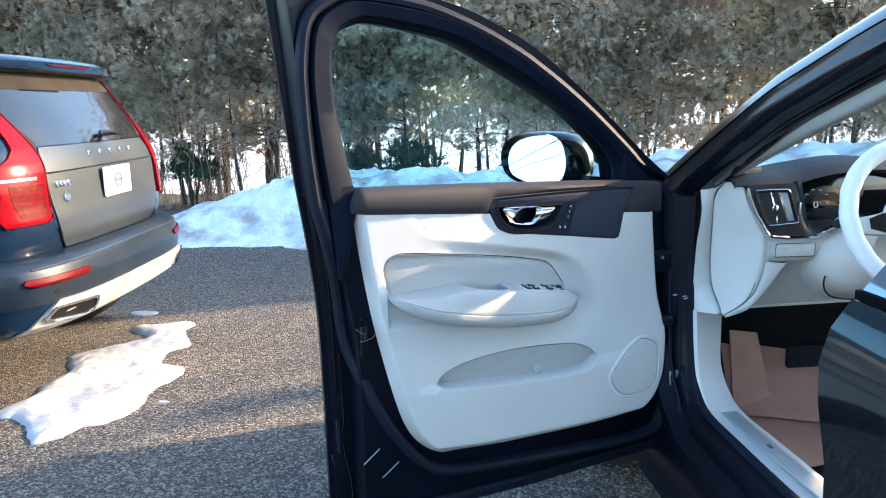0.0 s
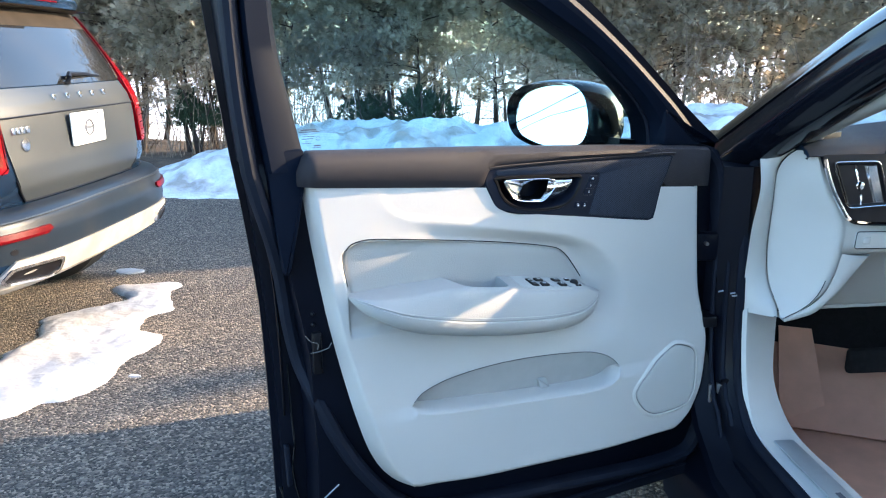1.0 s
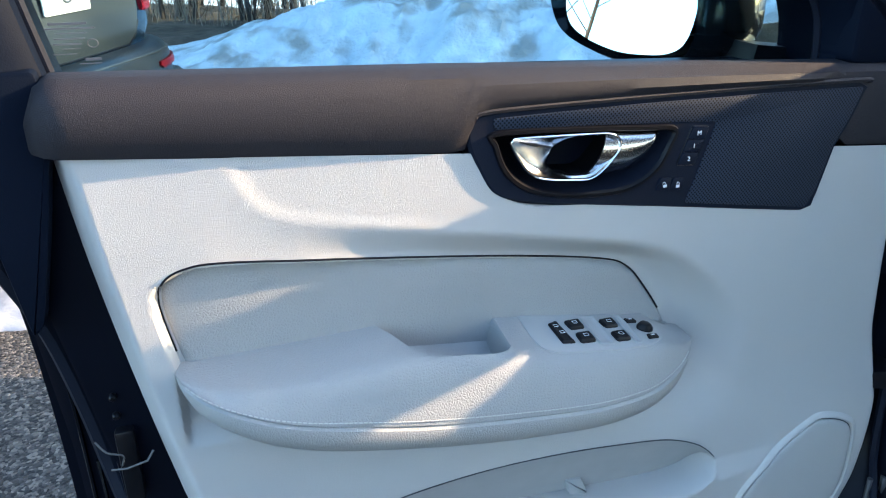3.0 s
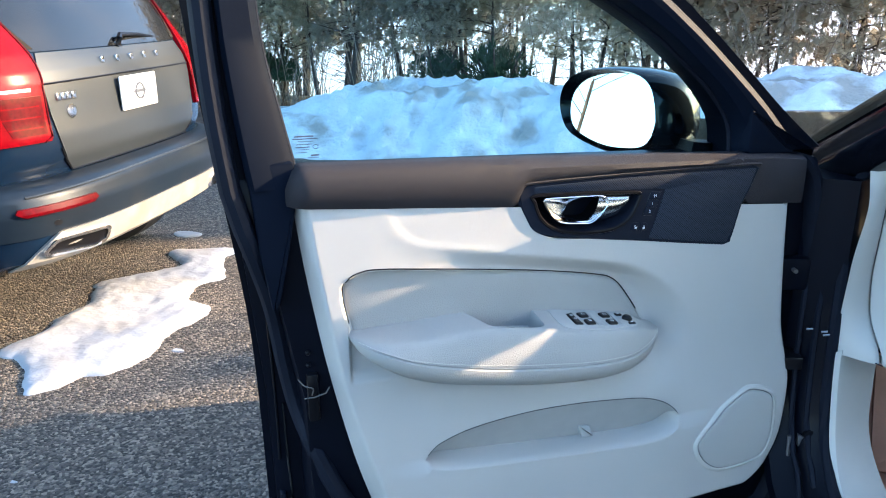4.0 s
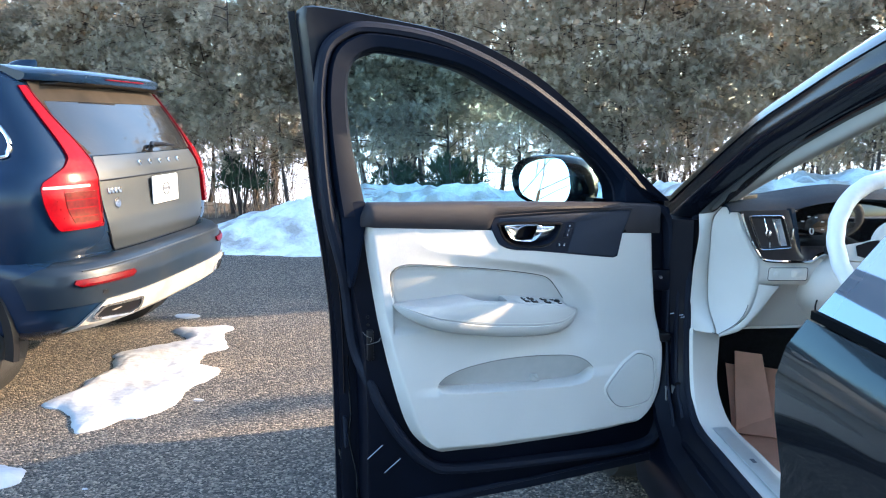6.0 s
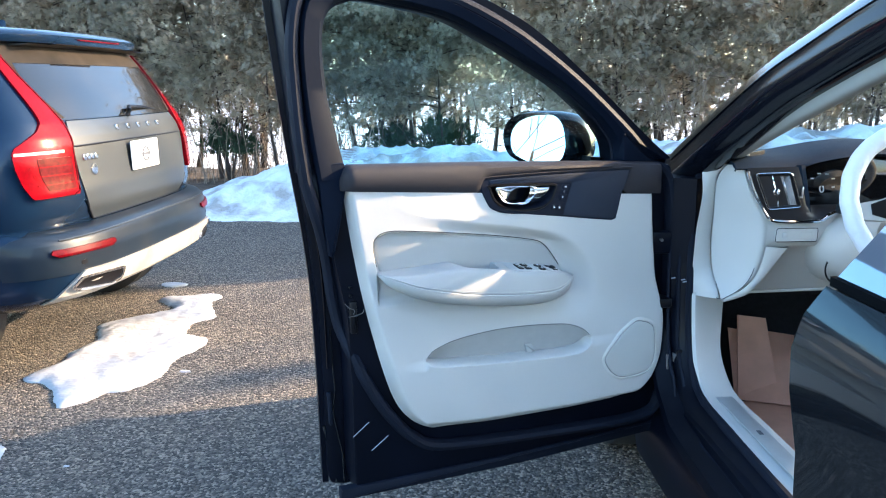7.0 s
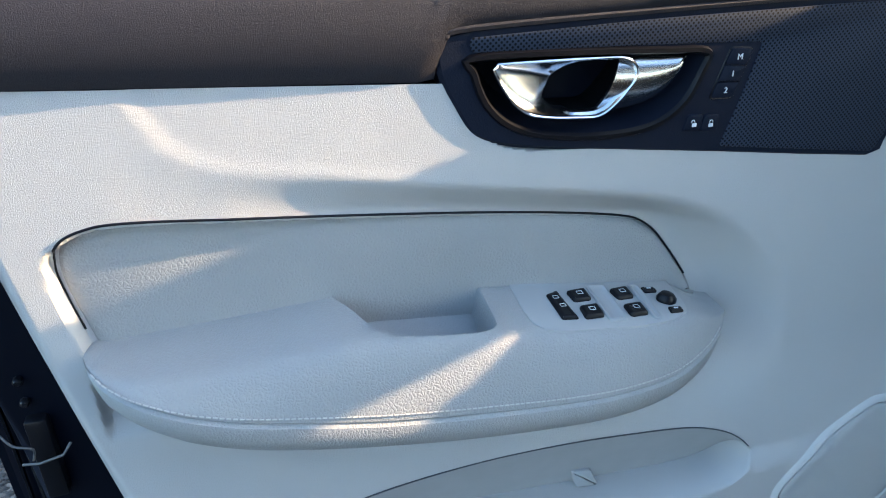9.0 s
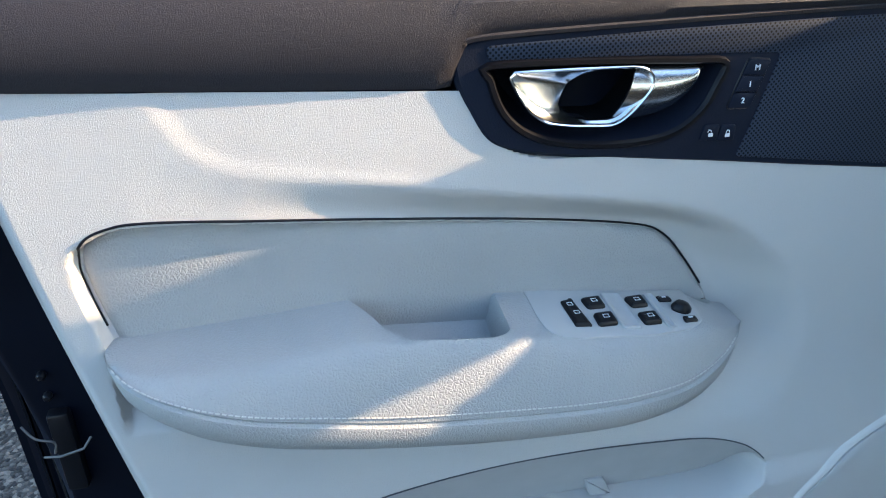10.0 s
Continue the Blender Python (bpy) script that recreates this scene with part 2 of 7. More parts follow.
def ss(a, b, x):
    """Smoothstep from a to b (b may lie below a)."""
    k = min(1.0, max(0.0, (x - a) / (b - a)))
    return k * k * (3 - 2 * k)


def interp(x, pts):
    """Piecewise linear through (x, y) pairs."""
    if x <= pts[0][0]:
        return pts[0][1]
    for (x0, y0), (x1, y1) in zip(pts, pts[1:]):
        if x <= x1:
            return y0 + (y1 - y0) * (x - x0) / (x1 - x0)
    return pts[-1][1]


def flow(x, pts):
    """A smooth curve through (x, y) pairs."""
    if x <= pts[0][0]:
        return pts[0][1]
    n = len(pts)
    for i in range(n - 1):
        if x <= pts[i + 1][0]:
            (x0, y0), (x1, y1) = pts[i], pts[i + 1]
            w = x1 - x0
            s0, s1 = [(pts[min(j + 1, n - 1)][1] - pts[max(j - 1, 0)][1]) / (pts[min(j + 1, n - 1)][0] - pts[max(j - 1, 0)][0]) for j in (i, i + 1)]
            t = (x - x0) / w
            return y0 + w * s0 * t + (3 * (y1 - y0) - w * (2 * s0 + s1)) * t * t + (w * (s0 + s1) - 2 * (y1 - y0)) * t ** 3
    return pts[-1][1]


def curve(pts, n=6, closed=True):
    """Catmull-Rom through points of any dimension."""
    p = [Vector(q) for q in pts]
    k, out = len(p), []
    for i in range(k if closed else k - 1):
        a, b, c, d = (p[(i + j) % k] if closed else p[min(max(i + j, 0), k - 1)] for j in (-1, 0, 1, 2))
        for s in range(n):
            t = s / n
            out.append(0.5 * (2 * b + (c - a) * t + (2 * a - 5 * b + 4 * c - d) * t * t + (3 * b - a - 3 * c + d) * t ** 3))
    if not closed:
        out.append(p[-1])
    return out


def rounded(pts, r, n=4):
    """A polygon with its corners rounded by about r."""
    p, out = [Vector(q) for q in pts], []
    for i, b in enumerate(p):
        a, c = p[i - 1], p[(i + 1) % len(p)]
        ra = min(r, (a - b).length * 0.45)
        rc = min(r, (c - b).length * 0.45)
        s, e = b + (a - b).normalized() * ra, b + (c - b).normalized() * rc
        for k in range(n + 1):
            t = k / n
            out.append((1 - t) ** 2 * s + 2 * t * (1 - t) * b + t * t * e)
    return out


def inset(poly, d):
    """Moves a closed 2D outline inwards by d."""
    area = sum(a.x * b.y - b.x * a.y for a, b in zip(poly, poly[1:] + poly[:1]))
    sign, out = (1 if area > 0 else -1), []
    for i, b in enumerate(poly):
        a, c = poly[i - 1], poly[(i + 1) % len(poly)]
        t = (c - a)
        t = t.normalized() if t.length > 1e-9 else Vector((1, 0))
        out.append(b + sign * d * Vector((-t.y, t.x)))
    return out


def door_point(q, d):
    return Vector((q[0], d, q[1]))


def loops_mesh(loops, bm=None, closed=True, cap0=True, cap1=True):
    """Skins loops of equal length, one after another, and caps the ends."""
    bm = bm or bmesh.new()
    rows = [[bm.verts.new(v) for v in l] for l in loops]
    n = len(rows[0])
    for a, b in zip(rows, rows[1:]):
        for i in range(n if closed else n - 1):
            j = (i + 1) % n
            bm.faces.new((a[i], a[j], b[j], b[i]))
    if closed and cap0:
        bm.faces.new(rows[0])
    if closed and cap1:
        bm.faces.new(rows[-1])
    return bm


def plate(poly, back, front, edge=0.003, to3=door_point, bm=None):
    """A flat piece of the outline poly from depth back to front, its front edge rounded."""
    poly = [Vector(q) for q in poly]
    sign = 1 if front > back else -1
    ls = [(0, back), (0, front - sign * edge), (edge * 0.3, front - sign * edge * 0.3), (edge, front)]
    return loops_mesh([[to3(q, d) for q in inset(poly, k)] for k, d in ls], bm)


def sweep(path, section, closed=False, up=None, bm=None, cap=True):
    """Carries a section of (side, up) pairs along a 3D path. up: a fixed direction that the section's second axis keeps to."""
    up = Vector(up or (0, 0, 1))
    path = [Vector(p) for p in path]
    n, loops = len(path), []
    for i, p in enumerate(path):
        a, c = (path[i - 1], path[(i + 1) % n]) if closed else (path[max(i - 1, 0)], path[min(i + 1, n - 1)])
        t = (c - a).normalized()
        side = t.cross(up)
        side = side.normalized() if side.length > 1e-6 else Vector((1, 0, 0))
        u = side.cross(t)
        loops.append([p + side * s + u * v for s, v in section])
    if closed:
        loops.append(loops[0])
        bm = loops_mesh(loops, bm, cap0=False, cap1=False)
        bmesh.ops.remove_doubles(bm, verts=bm.verts[:], dist=1e-6)
        return bm
    return loops_mesh(loops, bm, cap0=cap, cap1=cap)


def ring(r, n=8, ry=None):
    return [(r * math.cos(2 * math.pi * k / n), (ry or r) * math.sin(2 * math.pi * k / n)) for k in range(n)]


def tube(path, r, n=8, closed=False, bm=None):
    """A round tube; r is a number or a function of 0..1 along it."""
    path = [Vector(p) for p in path]
    loops, m = [], len(path)
    for i, p in enumerate(path):
        a, c = (path[i - 1], path[(i + 1) % m]) if closed else (path[max(i - 1, 0)], path[min(i + 1, m - 1)])
        t = (c - a).normalized()
        side = t.cross(Vector((0.31, 0.17, 0.93)))
        side.normalize()
        u = side.cross(t)
        rr = r(i / max(1, m - 1)) if callable(r) else r
        loops.append([p + side * s + u * v for s, v in ring(rr, n)])
    if closed:
        loops.append(loops[0])
        bm = loops_mesh(loops, bm, cap0=False, cap1=False)
        bmesh.ops.remove_doubles(bm, verts=bm.verts[:], dist=1e-6)
        return bm
    return loops_mesh(loops, bm)


def box(x0, x1, y0, y1, z0, z1, bevel=0.01, seg=2, bm=None):
    bm = bm or bmesh.new()
    made = bmesh.ops.create_cube(bm, size=1, matrix=pose((x0 + x1) / 2, (y0 + y1) / 2, (z0 + z1) / 2) @ Matrix.Diagonal((x1 - x0, y1 - y0, z1 - z0, 1)))
    if bevel:
        es = list({e for v in made["verts"] for e in v.link_edges})
        bmesh.ops.bevel(bm, geom=es, offset=bevel, segments=seg, affect="EDGES", profile=0.5)
    return bm


def grid_mesh(fn, nu, nv, bm=None):
    """A sheet: fn(u, v) with u, v in 0..1 gives its points."""
    bm = bm or bmesh.new()
    rows = [[bm.verts.new(fn(i / nu, j / nv)) for i in range(nu + 1)] for j in range(nv + 1)]
    for a, b in zip(rows, rows[1:]):
        for i in range(nu):
            bm.faces.new((a[i], a[i + 1], b[i + 1], b[i]))
    return bm


def thicken(bm, d):
    """Gives an open sheet thickness d against its normals."""
    bmesh.ops.recalc_face_normals(bm, faces=bm.faces[:])
    bmesh.ops.solidify(bm, geom=bm.faces[:], thickness=d)
    return bm

# ---------------------------------------------------------------- setting


def setting(name, bm, mat, label, category, smooth=True):
    return tagged(part(name, bm, mat, None, "", smooth), label, category, kind="structure")


def wobble(x, y, s=1.0, seed=0.0):
    return noise.noise(Vector((x * s, y * s, seed)))


def field_point(u, v):
    a, r = 2 * math.pi * u, 2500 * v ** 4
    return Vector((r * math.cos(a), 10 + r * math.sin(a), -0.05))


setting("ground", grid_mesh(field_point, 48, 24), SNOW, "wide snow-covered field reaching to the horizon", "ground")


def drive_point(u, v):
    x, y = -30 + 60 * u, -25 + 33.6 * v
    edge = max(0.0, v - 0.93) / 0.07
    return Vector((x, y + 0.35 * wobble(x, 0, 0.7) * edge, 0.004 * wobble(x, y, 0.6)))


setting("driveway", grid_mesh(drive_point, 150, 90), ASPHALT, "worn grey asphalt driveway with coarse stones", "road")


def litter_point(u, v):
    x, y = -22 + 34 * u, 7.6 + 4.6 * v
    rim = min(1, min(u, 1 - u) * 20, min(v, 1 - v) * 6)
    return Vector((x, y + 0.4 * wobble(x, 3, 0.8) * (1 - v), -0.06 + (0.10 + 0.05 * wobble(x, y, 2.2)) * rim))


setting("soil_strip", grid_mesh(litter_point, 160, 26), SOIL, "brown strip of leaf litter under the hedge", "ground")

# ---------------------------------------------------------------- snow


def bank_height(x, y):
    crest = interp(x, [(-5.2, 0), (-4.6, 0.08), (-3.6, 0.36), (-2.7, 0.58), (-1.6, 0.60), (0.2, 0.63), (1.6, 0.75), (3, 0.86), (6, 0.85), (8, 0.5), (9, 0)])
    front = 6.95 + 0.22 * wobble(x, 1, 0.9) + 0.10 * wobble(x, 4, 3.0) + 0.5 * ss(-3.6, -5.2, x)
    k = ss(front, front + 1.35, y) * ss(10.3, 9.0, y)
    lump = 0.12 * wobble(x, y, 1.7, 2) + 0.10 * wobble(x, y, 4.2, 5) + (0.055 * wobble(x, y, 9, 8) + 0.028 * wobble(x, y, 19, 3)) * (1 - 0.65 * ss(-0.5, 2.0, x))
    return crest * k + lump * min(1, 3 * k) * min(1, crest * 2) - 0.02


bank = grid_mesh(lambda u, v: Vector((-5.4 + 14.4 * u, 6.5 + 4.0 * v, bank_height(-5.4 + 14.4 * u, 6.5 + 4.0 * v))), 320, 100)
tagged(part("snow_bank", bank, DIRTY_SNOW), "long lumpy heap of dirty old snow beside the driveway", "snow bank")


def resample(path, n):
    path = [Vector(p) for p in path]
    acc = [0.0]
    for a, b in zip(path, path[1:]):
        acc.append(acc[-1] + (b - a).length)
    out, j = [], 0
    for k in range(n + 1):
        s = acc[-1] * k / n
        while j < len(path) - 2 and acc[j + 1] < s:
            j += 1
        t = (s - acc[j]) / max(1e-9, acc[j + 1] - acc[j])
        out.append(path[j].lerp(path[j + 1], min(1, max(0, t))))
    return out


def snow_sheet(name, outline, height, label, seed, step=0.014, soft=0.07):
    """A thin melting sheet of snow with a ragged outline, thinning out to its rim."""
    c = curve([Vector(q) for q in outline], 8)
    c = resample([Vector((p.x, p.y)) for p in c + c[:1]], max(40, len(c) * 3))[:-1]
    c = [p + 0.4 * step * Vector((noise.noise(Vector((p.x * 37, p.y * 37, seed))), noise.noise(Vector((p.x * 37, p.y * 37, seed + 5))))) for p in c]
    c = np.array([tuple(p + 0.026 * min(1.0, soft / 0.07) * Vector((noise.noise(Vector((p.x * 11, p.y * 11, seed))), noise.noise(Vector((p.x * 11, p.y * 11, seed + 7)))))) for p in c])
    d = np.roll(c, -1, 0) - c
    lo, hi = c.min(0) - step, c.max(0) + step
    nx, ny = (int(v) + 1 for v in (hi - lo) / step)
    bm, made = bmesh.new(), {}
    for i in range(nx):
        for j in range(ny):
            p = lo + step * np.array([i, j])
            e = p - c
            t = np.clip((e * d).sum(1) / np.maximum((d * d).sum(1), 1e-12), 0, 1)
            gap = e - d * t[:, None]
            best = ((gap ** 2).sum(1)).argmin()
            near = math.sqrt((gap[best] ** 2).sum())
            q = c + d
            cross = ((c[:, 1] > p[1]) != (q[:, 1] > p[1])) & (p[0] < c[:, 0] + (p[1] - c[:, 1]) * d[:, 0] / np.where(np.abs(d[:, 1]) < 1e-12, 1e-12, d[:, 1]))
            inside = cross.sum() % 2 == 1
            if inside or near < step * 1.5:
                k = min(1.0, near / soft) ** 0.6 if inside else 0.0
                n = 1 + 0.45 * noise.noise(Vector((p[0] * 5, p[1] * 5, seed))) + 0.25 * noise.noise(Vector((p[0] * 16, p[1] * 16, seed)))
                p = p if inside else p - gap[best]
                made[i, j] = bm.verts.new((p[0], p[1], 0.003 + height * k * n if inside else -0.004))
    for (i, j), v in list(made.items()):
        quad = [made.get(k) for k in ((i, j), (i + 1, j), (i + 1, j + 1), (i, j + 1))]
        if None not in quad:
            bm.faces.new(quad)
    return tagged(part(name, bm, ICE), label, "snow patch")


snow_sheet("snow_patch", [(-2.0, 4.55), (-2.25, 4.47), (-2.33, 4.36), (-2.13, 4.2), (-2.3, 3.95), (-2.36, 3.82), (-2.2, 3.6), (-2.2, 3.4), (-2.15, 3.25), (-2.16, 3.04),
                          (-1.96, 2.96), (-1.84, 2.86), (-1.75, 2.77), (-1.67, 2.95), (-1.58, 3.02), (-1.53, 3.2), (-1.6, 3.42), (-1.56, 3.62), (-1.62, 3.74), (-1.78, 3.8),
                          (-1.83, 3.98), (-1.78, 4.1), (-1.9, 4.28), (-1.96, 4.42)], 0.024, "melting sheet of old snow lying on the sunlit asphalt", 1)
snow_sheet("snow_patch", [(-1.68, 2.4), (-1.75, 2.43), (-1.95, 2.42), (-2.2, 2.35), (-2.3, 2.2), (-2.1, 2.1), (-1.85, 2.15), (-1.7, 2.22), (-1.64, 2.32)], 0.025,
           "small melting sheet of snow on the shaded asphalt", 2)
for k, (sx, sy, sr) in enumerate([(-2.46, 4.72, 0.06), (-1.46, 3.28, 0.016), (-1.36, 2.35, 0.008), (-2.0, 2.55, 0.015)]):
    snow_sheet("snow_crumb", [(sx + sr * 1.6 * math.cos(a) * (1 + 0.3 * math.sin(3 * a + k)), sy + sr * math.sin(a)) for a in [i * 0.785 for i in range(8)]], sr * 0.2,
               "small flat crumb of snow on the asphalt", 3 + k, 0.006, 0.02)

# ---------------------------------------------------------------- black car: frame of reference
CAR = Matrix.Translation((0.698, 2.32, 0)) @ pose(0, 0, 0, 0, 0, 16.1)
car = thing("parked_car", CAR, "black car with pale grey cabin, its driver's door wide open", "car")
DOOR = CAR.inverted() @ Matrix.Translation((0.026, 1.717, 0)) @ pose(0, 0, 0, 0, 0, 36.885)

# ---------------------------------------------------------------- open front door


def strip(outer, inner, profile, bm=None):
    """A band between two open outlines of the same length. profile: (share from outer to inner, depth) round the section."""
    bm = bm or bmesh.new()
    rows = [[bm.verts.new(door_point(o.lerp(i, k), d)) for k, d in profile] for o, i in zip(outer, inner)]
    m = len(profile)
    for a, b in zip(rows, rows[1:]):
        for k in range(m):
            bm.faces.new((a[k], a[(k + 1) % m], b[(k + 1) % m], b[k]))
    bm.faces.new(rows[0])
    bm.faces.new(rows[-1])
    return bm


def radial(poly, centre, n=72):
    """Points where rays from centre leave the outline, at even angles."""
    c, out = Vector(centre), []
    poly = [Vector(q) for q in poly]
    for k in range(n):
        a = 2 * math.pi * k / n
        d, best = Vector((math.cos(a), math.sin(a))), None
        for p, q in zip(poly, poly[1:] + poly[:1]):
            e, f = q - p, p - c
            den = d.x * e.y - d.y * e.x
            if abs(den) < 1e-12:
                continue
            t = (f.x * e.y - f.y * e.x) / den
            s = (f.x * d.y - f.y * d.x) / den
            if t > 0 and -1e-6 <= s <= 1 + 1e-6 and (best is None or t > best):
                best = t
        out.append(c + d * (best or 0.001))
    return out


OUTER = curve([(-0.083, 1.16), (-0.092, 1.27), (-0.107, 1.442), (-0.118, 1.56), (-0.123, 1.606)], 6, False)[:-1] + \
    curve([(-0.118, 1.616), (-0.08, 1.614), (0.043, 1.600), (0.251, 1.566), (0.40, 1.508), (0.50, 1.452), (0.653, 1.335), (0.80, 1.212), (0.885, 1.150)], 6, False)
WINDOW = curve([(0.012, 1.15), (-0.006, 1.235), (-0.025, 1.335), (-0.029, 1.442), (-0.013, 1.497), (0.025, 1.519), (0.076, 1.523), (0.244, 1.493), (0.352, 1.446),
                (0.442, 1.399), (0.552, 1.337), (0.626, 1.280), (0.666, 1.245), (0.702, 1.20), (0.712, 1.165), (0.714, 1.13)], 6, False)
SEAL_TOP = curve([(-0.078, 1.15), (-0.088, 1.25), (-0.093, 1.36), (-0.092, 1.44), (-0.076, 1.519), (-0.038, 1.556), (0.02, 1.572), (0.168, 1.556), (0.30, 1.513),
                  (0.408, 1.462), (0.473, 1.423), (0.542, 1.377), (0.614, 1.323), (0.683, 1.266), (0.739, 1.217), (0.79, 1.166)], 6, False)
LOWER = rounded([(-0.079, 1.165), (-0.066, 1.05), (-0.047, 0.816), (-0.044, 0.614), (-0.046, 0.45), (-0.040, 0.398), (0.25, 0.392), (0.5, 0.392), (0.84, 0.40), (0.895, 0.46),
                 (0.90, 0.9), (0.885, 1.134)], 0.02)

def stepped(q, k):
    """Draws the rear edge of the lower door forwards, where its shut face steps back."""
    far = interp(q.y, [(0.40, 0.046), (0.9, 0.047), (1.0, 0.036), (1.1, 0.014), (1.16, 0.0)])
    return Vector((q.x + k * far * ss(0.06, -0.02, q.x), q.y))


SHUT = [stepped(q, 1.0) for q in LOWER]
shell = loops_mesh([[door_point(q, 0.135) for q in LOWER], [door_point(q, 0.112) for q in LOWER], [door_point(stepped(q, 0.35), 0.104) for q in LOWER], [door_point(stepped(q, 0.92), 0.103) for q in LOWER],
                    [door_point(q, 0.046) for q in SHUT], [door_point(q, 0.038) for q in inset(SHUT, 0.002)], [door_point(q, 0.036) for q in inset(SHUT, 0.006)]])
strip(resample(OUTER, 70), resample(WINDOW, 70), [(0, 0.125), (0, 0.045), (0.04, 0.036), (0.9, 0.045), (1, 0.055), (1, 0.115)], shell)
door = part("front_door", shell, INNER_BLACK, car, "open black driver's door with pale grey lining", basis=DOOR)
# rear flange and hem of the outer skin
part("door_hem", sweep([(q.x - 0.006, 0.135, q.y) for q in curve([(-0.124, 1.612), (-0.107, 1.442), (-0.084, 1.212), (-0.063, 1.053), (-0.048, 0.90), (-0.043, 0.70), (-0.042, 0.56), (-0.042, 0.40)], 6, False)],
                       [(0.006, -0.012), (0.006, 0.008), (-0.006, 0.010), (-0.008, -0.010)], up=(0, 1, 0)), INNER_BLACK, door)
# weather seal round the whole door
seal_path = [Vector((q.x, 0.029, q.y)) for q in SEAL_TOP[::-1]] + curve([(-0.066, 0.030, 1.10), (-0.046, 0.045, 1.03), (-0.030, 0.070, 0.96), (-0.018, 0.088, 0.87), (-0.006, 0.080, 0.80), (0.014, 0.045, 0.738), (0.044, 0.028, 0.665),
                                                                              (0.088, 0.024, 0.590), (0.147, 0.024, 0.522), (0.225, 0.024, 0.486), (0.5, 0.024, 0.462), (0.80, 0.024, 0.45), (0.868, 0.024, 0.50), (0.882, 0.024, 0.62),
                                                                              (0.884, 0.024, 0.9), (0.87, 0.024, 1.08), (0.83, 0.026, 1.14)], 5, False)
part("weather_seal", sweep(seal_path, [(0.013, 0.013), (0.014, 0.0), (0.009, -0.010), (0.0, -0.014), (-0.009, -0.010), (-0.014, 0.0), (-0.013, 0.013)],
                           closed=True, up=(0, 1, 0)), RUBBER, door, "black rubber door seal")
# inner trim of the window frame
inner = resample([q for q in SEAL_TOP], 70)
trim_outer = [a.lerp(b, 0.26) for a, b in zip(inner, resample(WINDOW, 70))]
part("window_frame_trim", strip(trim_outer, resample(WINDOW, 70), [(0, 0.045), (0, 0.022), (0.1, 0.014), (0.8, 0.022), (1, 0.034), (1, 0.06)]), TRIM_NAVY, door)
part("frame_trim_end", plate(rounded([(-0.057, 1.185), (0.004, 1.185), (0.006, 1.14), (-0.010, 1.06), (-0.026, 0.99), (-0.036, 0.98), (-0.048, 1.07)], 0.006), 0.04, 0.0185, 0.003), TRIM_NAVY, door)
pane = plate([q for q in WINDOW] + [Vector((0.70, 1.10)), Vector((0.02, 1.11))], 0.066, 0.062, 0.0005)
pane = part("window_pane", pane, GLASS, door, "clear side window with slight green tint", smooth=False)
pane.visible_shadow = False
part("pane_rubber", sweep([(q.x, 0.058, q.y) for q in WINDOW], ring(0.005, 6), up=(0, 1, 0)), RUBBER, door)

# pale lining of the door


POCKET_UP = [(0.170, 0.724), (0.177, 0.733), (0.190, 0.744), (0.24, 0.760), (0.33, 0.770), (0.42, 0.770), (0.51, 0.763), (0.555, 0.756), (0.590, 0.742), (0.610, 0.726), (0.618, 0.716)]
POCKET_LOW = [(0.170, 0.720), (0.182, 0.714), (0.21, 0.709), (0.30, 0.700), (0.43, 0.691), (0.545, 0.685), (0.590, 0.689), (0.610, 0.700), (0.618, 0.712)]
DISH = [Vector(q) for q in ((0.104, 1.145), (0.116, 1.113), (0.125, 1.095), (0.136, 1.076), (0.152, 1.063), (0.172, 1.055), (0.205, 1.048), (0.26, 1.039), (0.34, 1.026), (0.44, 1.010), (0.60, 0.99))]


def dish_depth(u, z):
    """Depth of the shallow hollow behind the handle, nothing outside its rim."""
    if z < interp(u, [(q.x, q.y) for q in DISH]):
        return 0.0
    p, near = Vector((u, z)), 1.0
    for a, b in zip(DISH, DISH[1:]):
        e = b - a
        k = min(1.0, max(0.0, (p - a).dot(e) / e.length_squared))
        near = min(near, (p - a - e * k).length)
    return (0.0013 * ss(0.0, 0.015, near) + 0.018 * min(near, 0.06)) * ss(0.42, 0.20, u)


def pocket_edges(u):
    lo, up = flow(u, POCKET_LOW), flow(u, POCKET_UP)
    return lo, max(up, lo + 0.004)


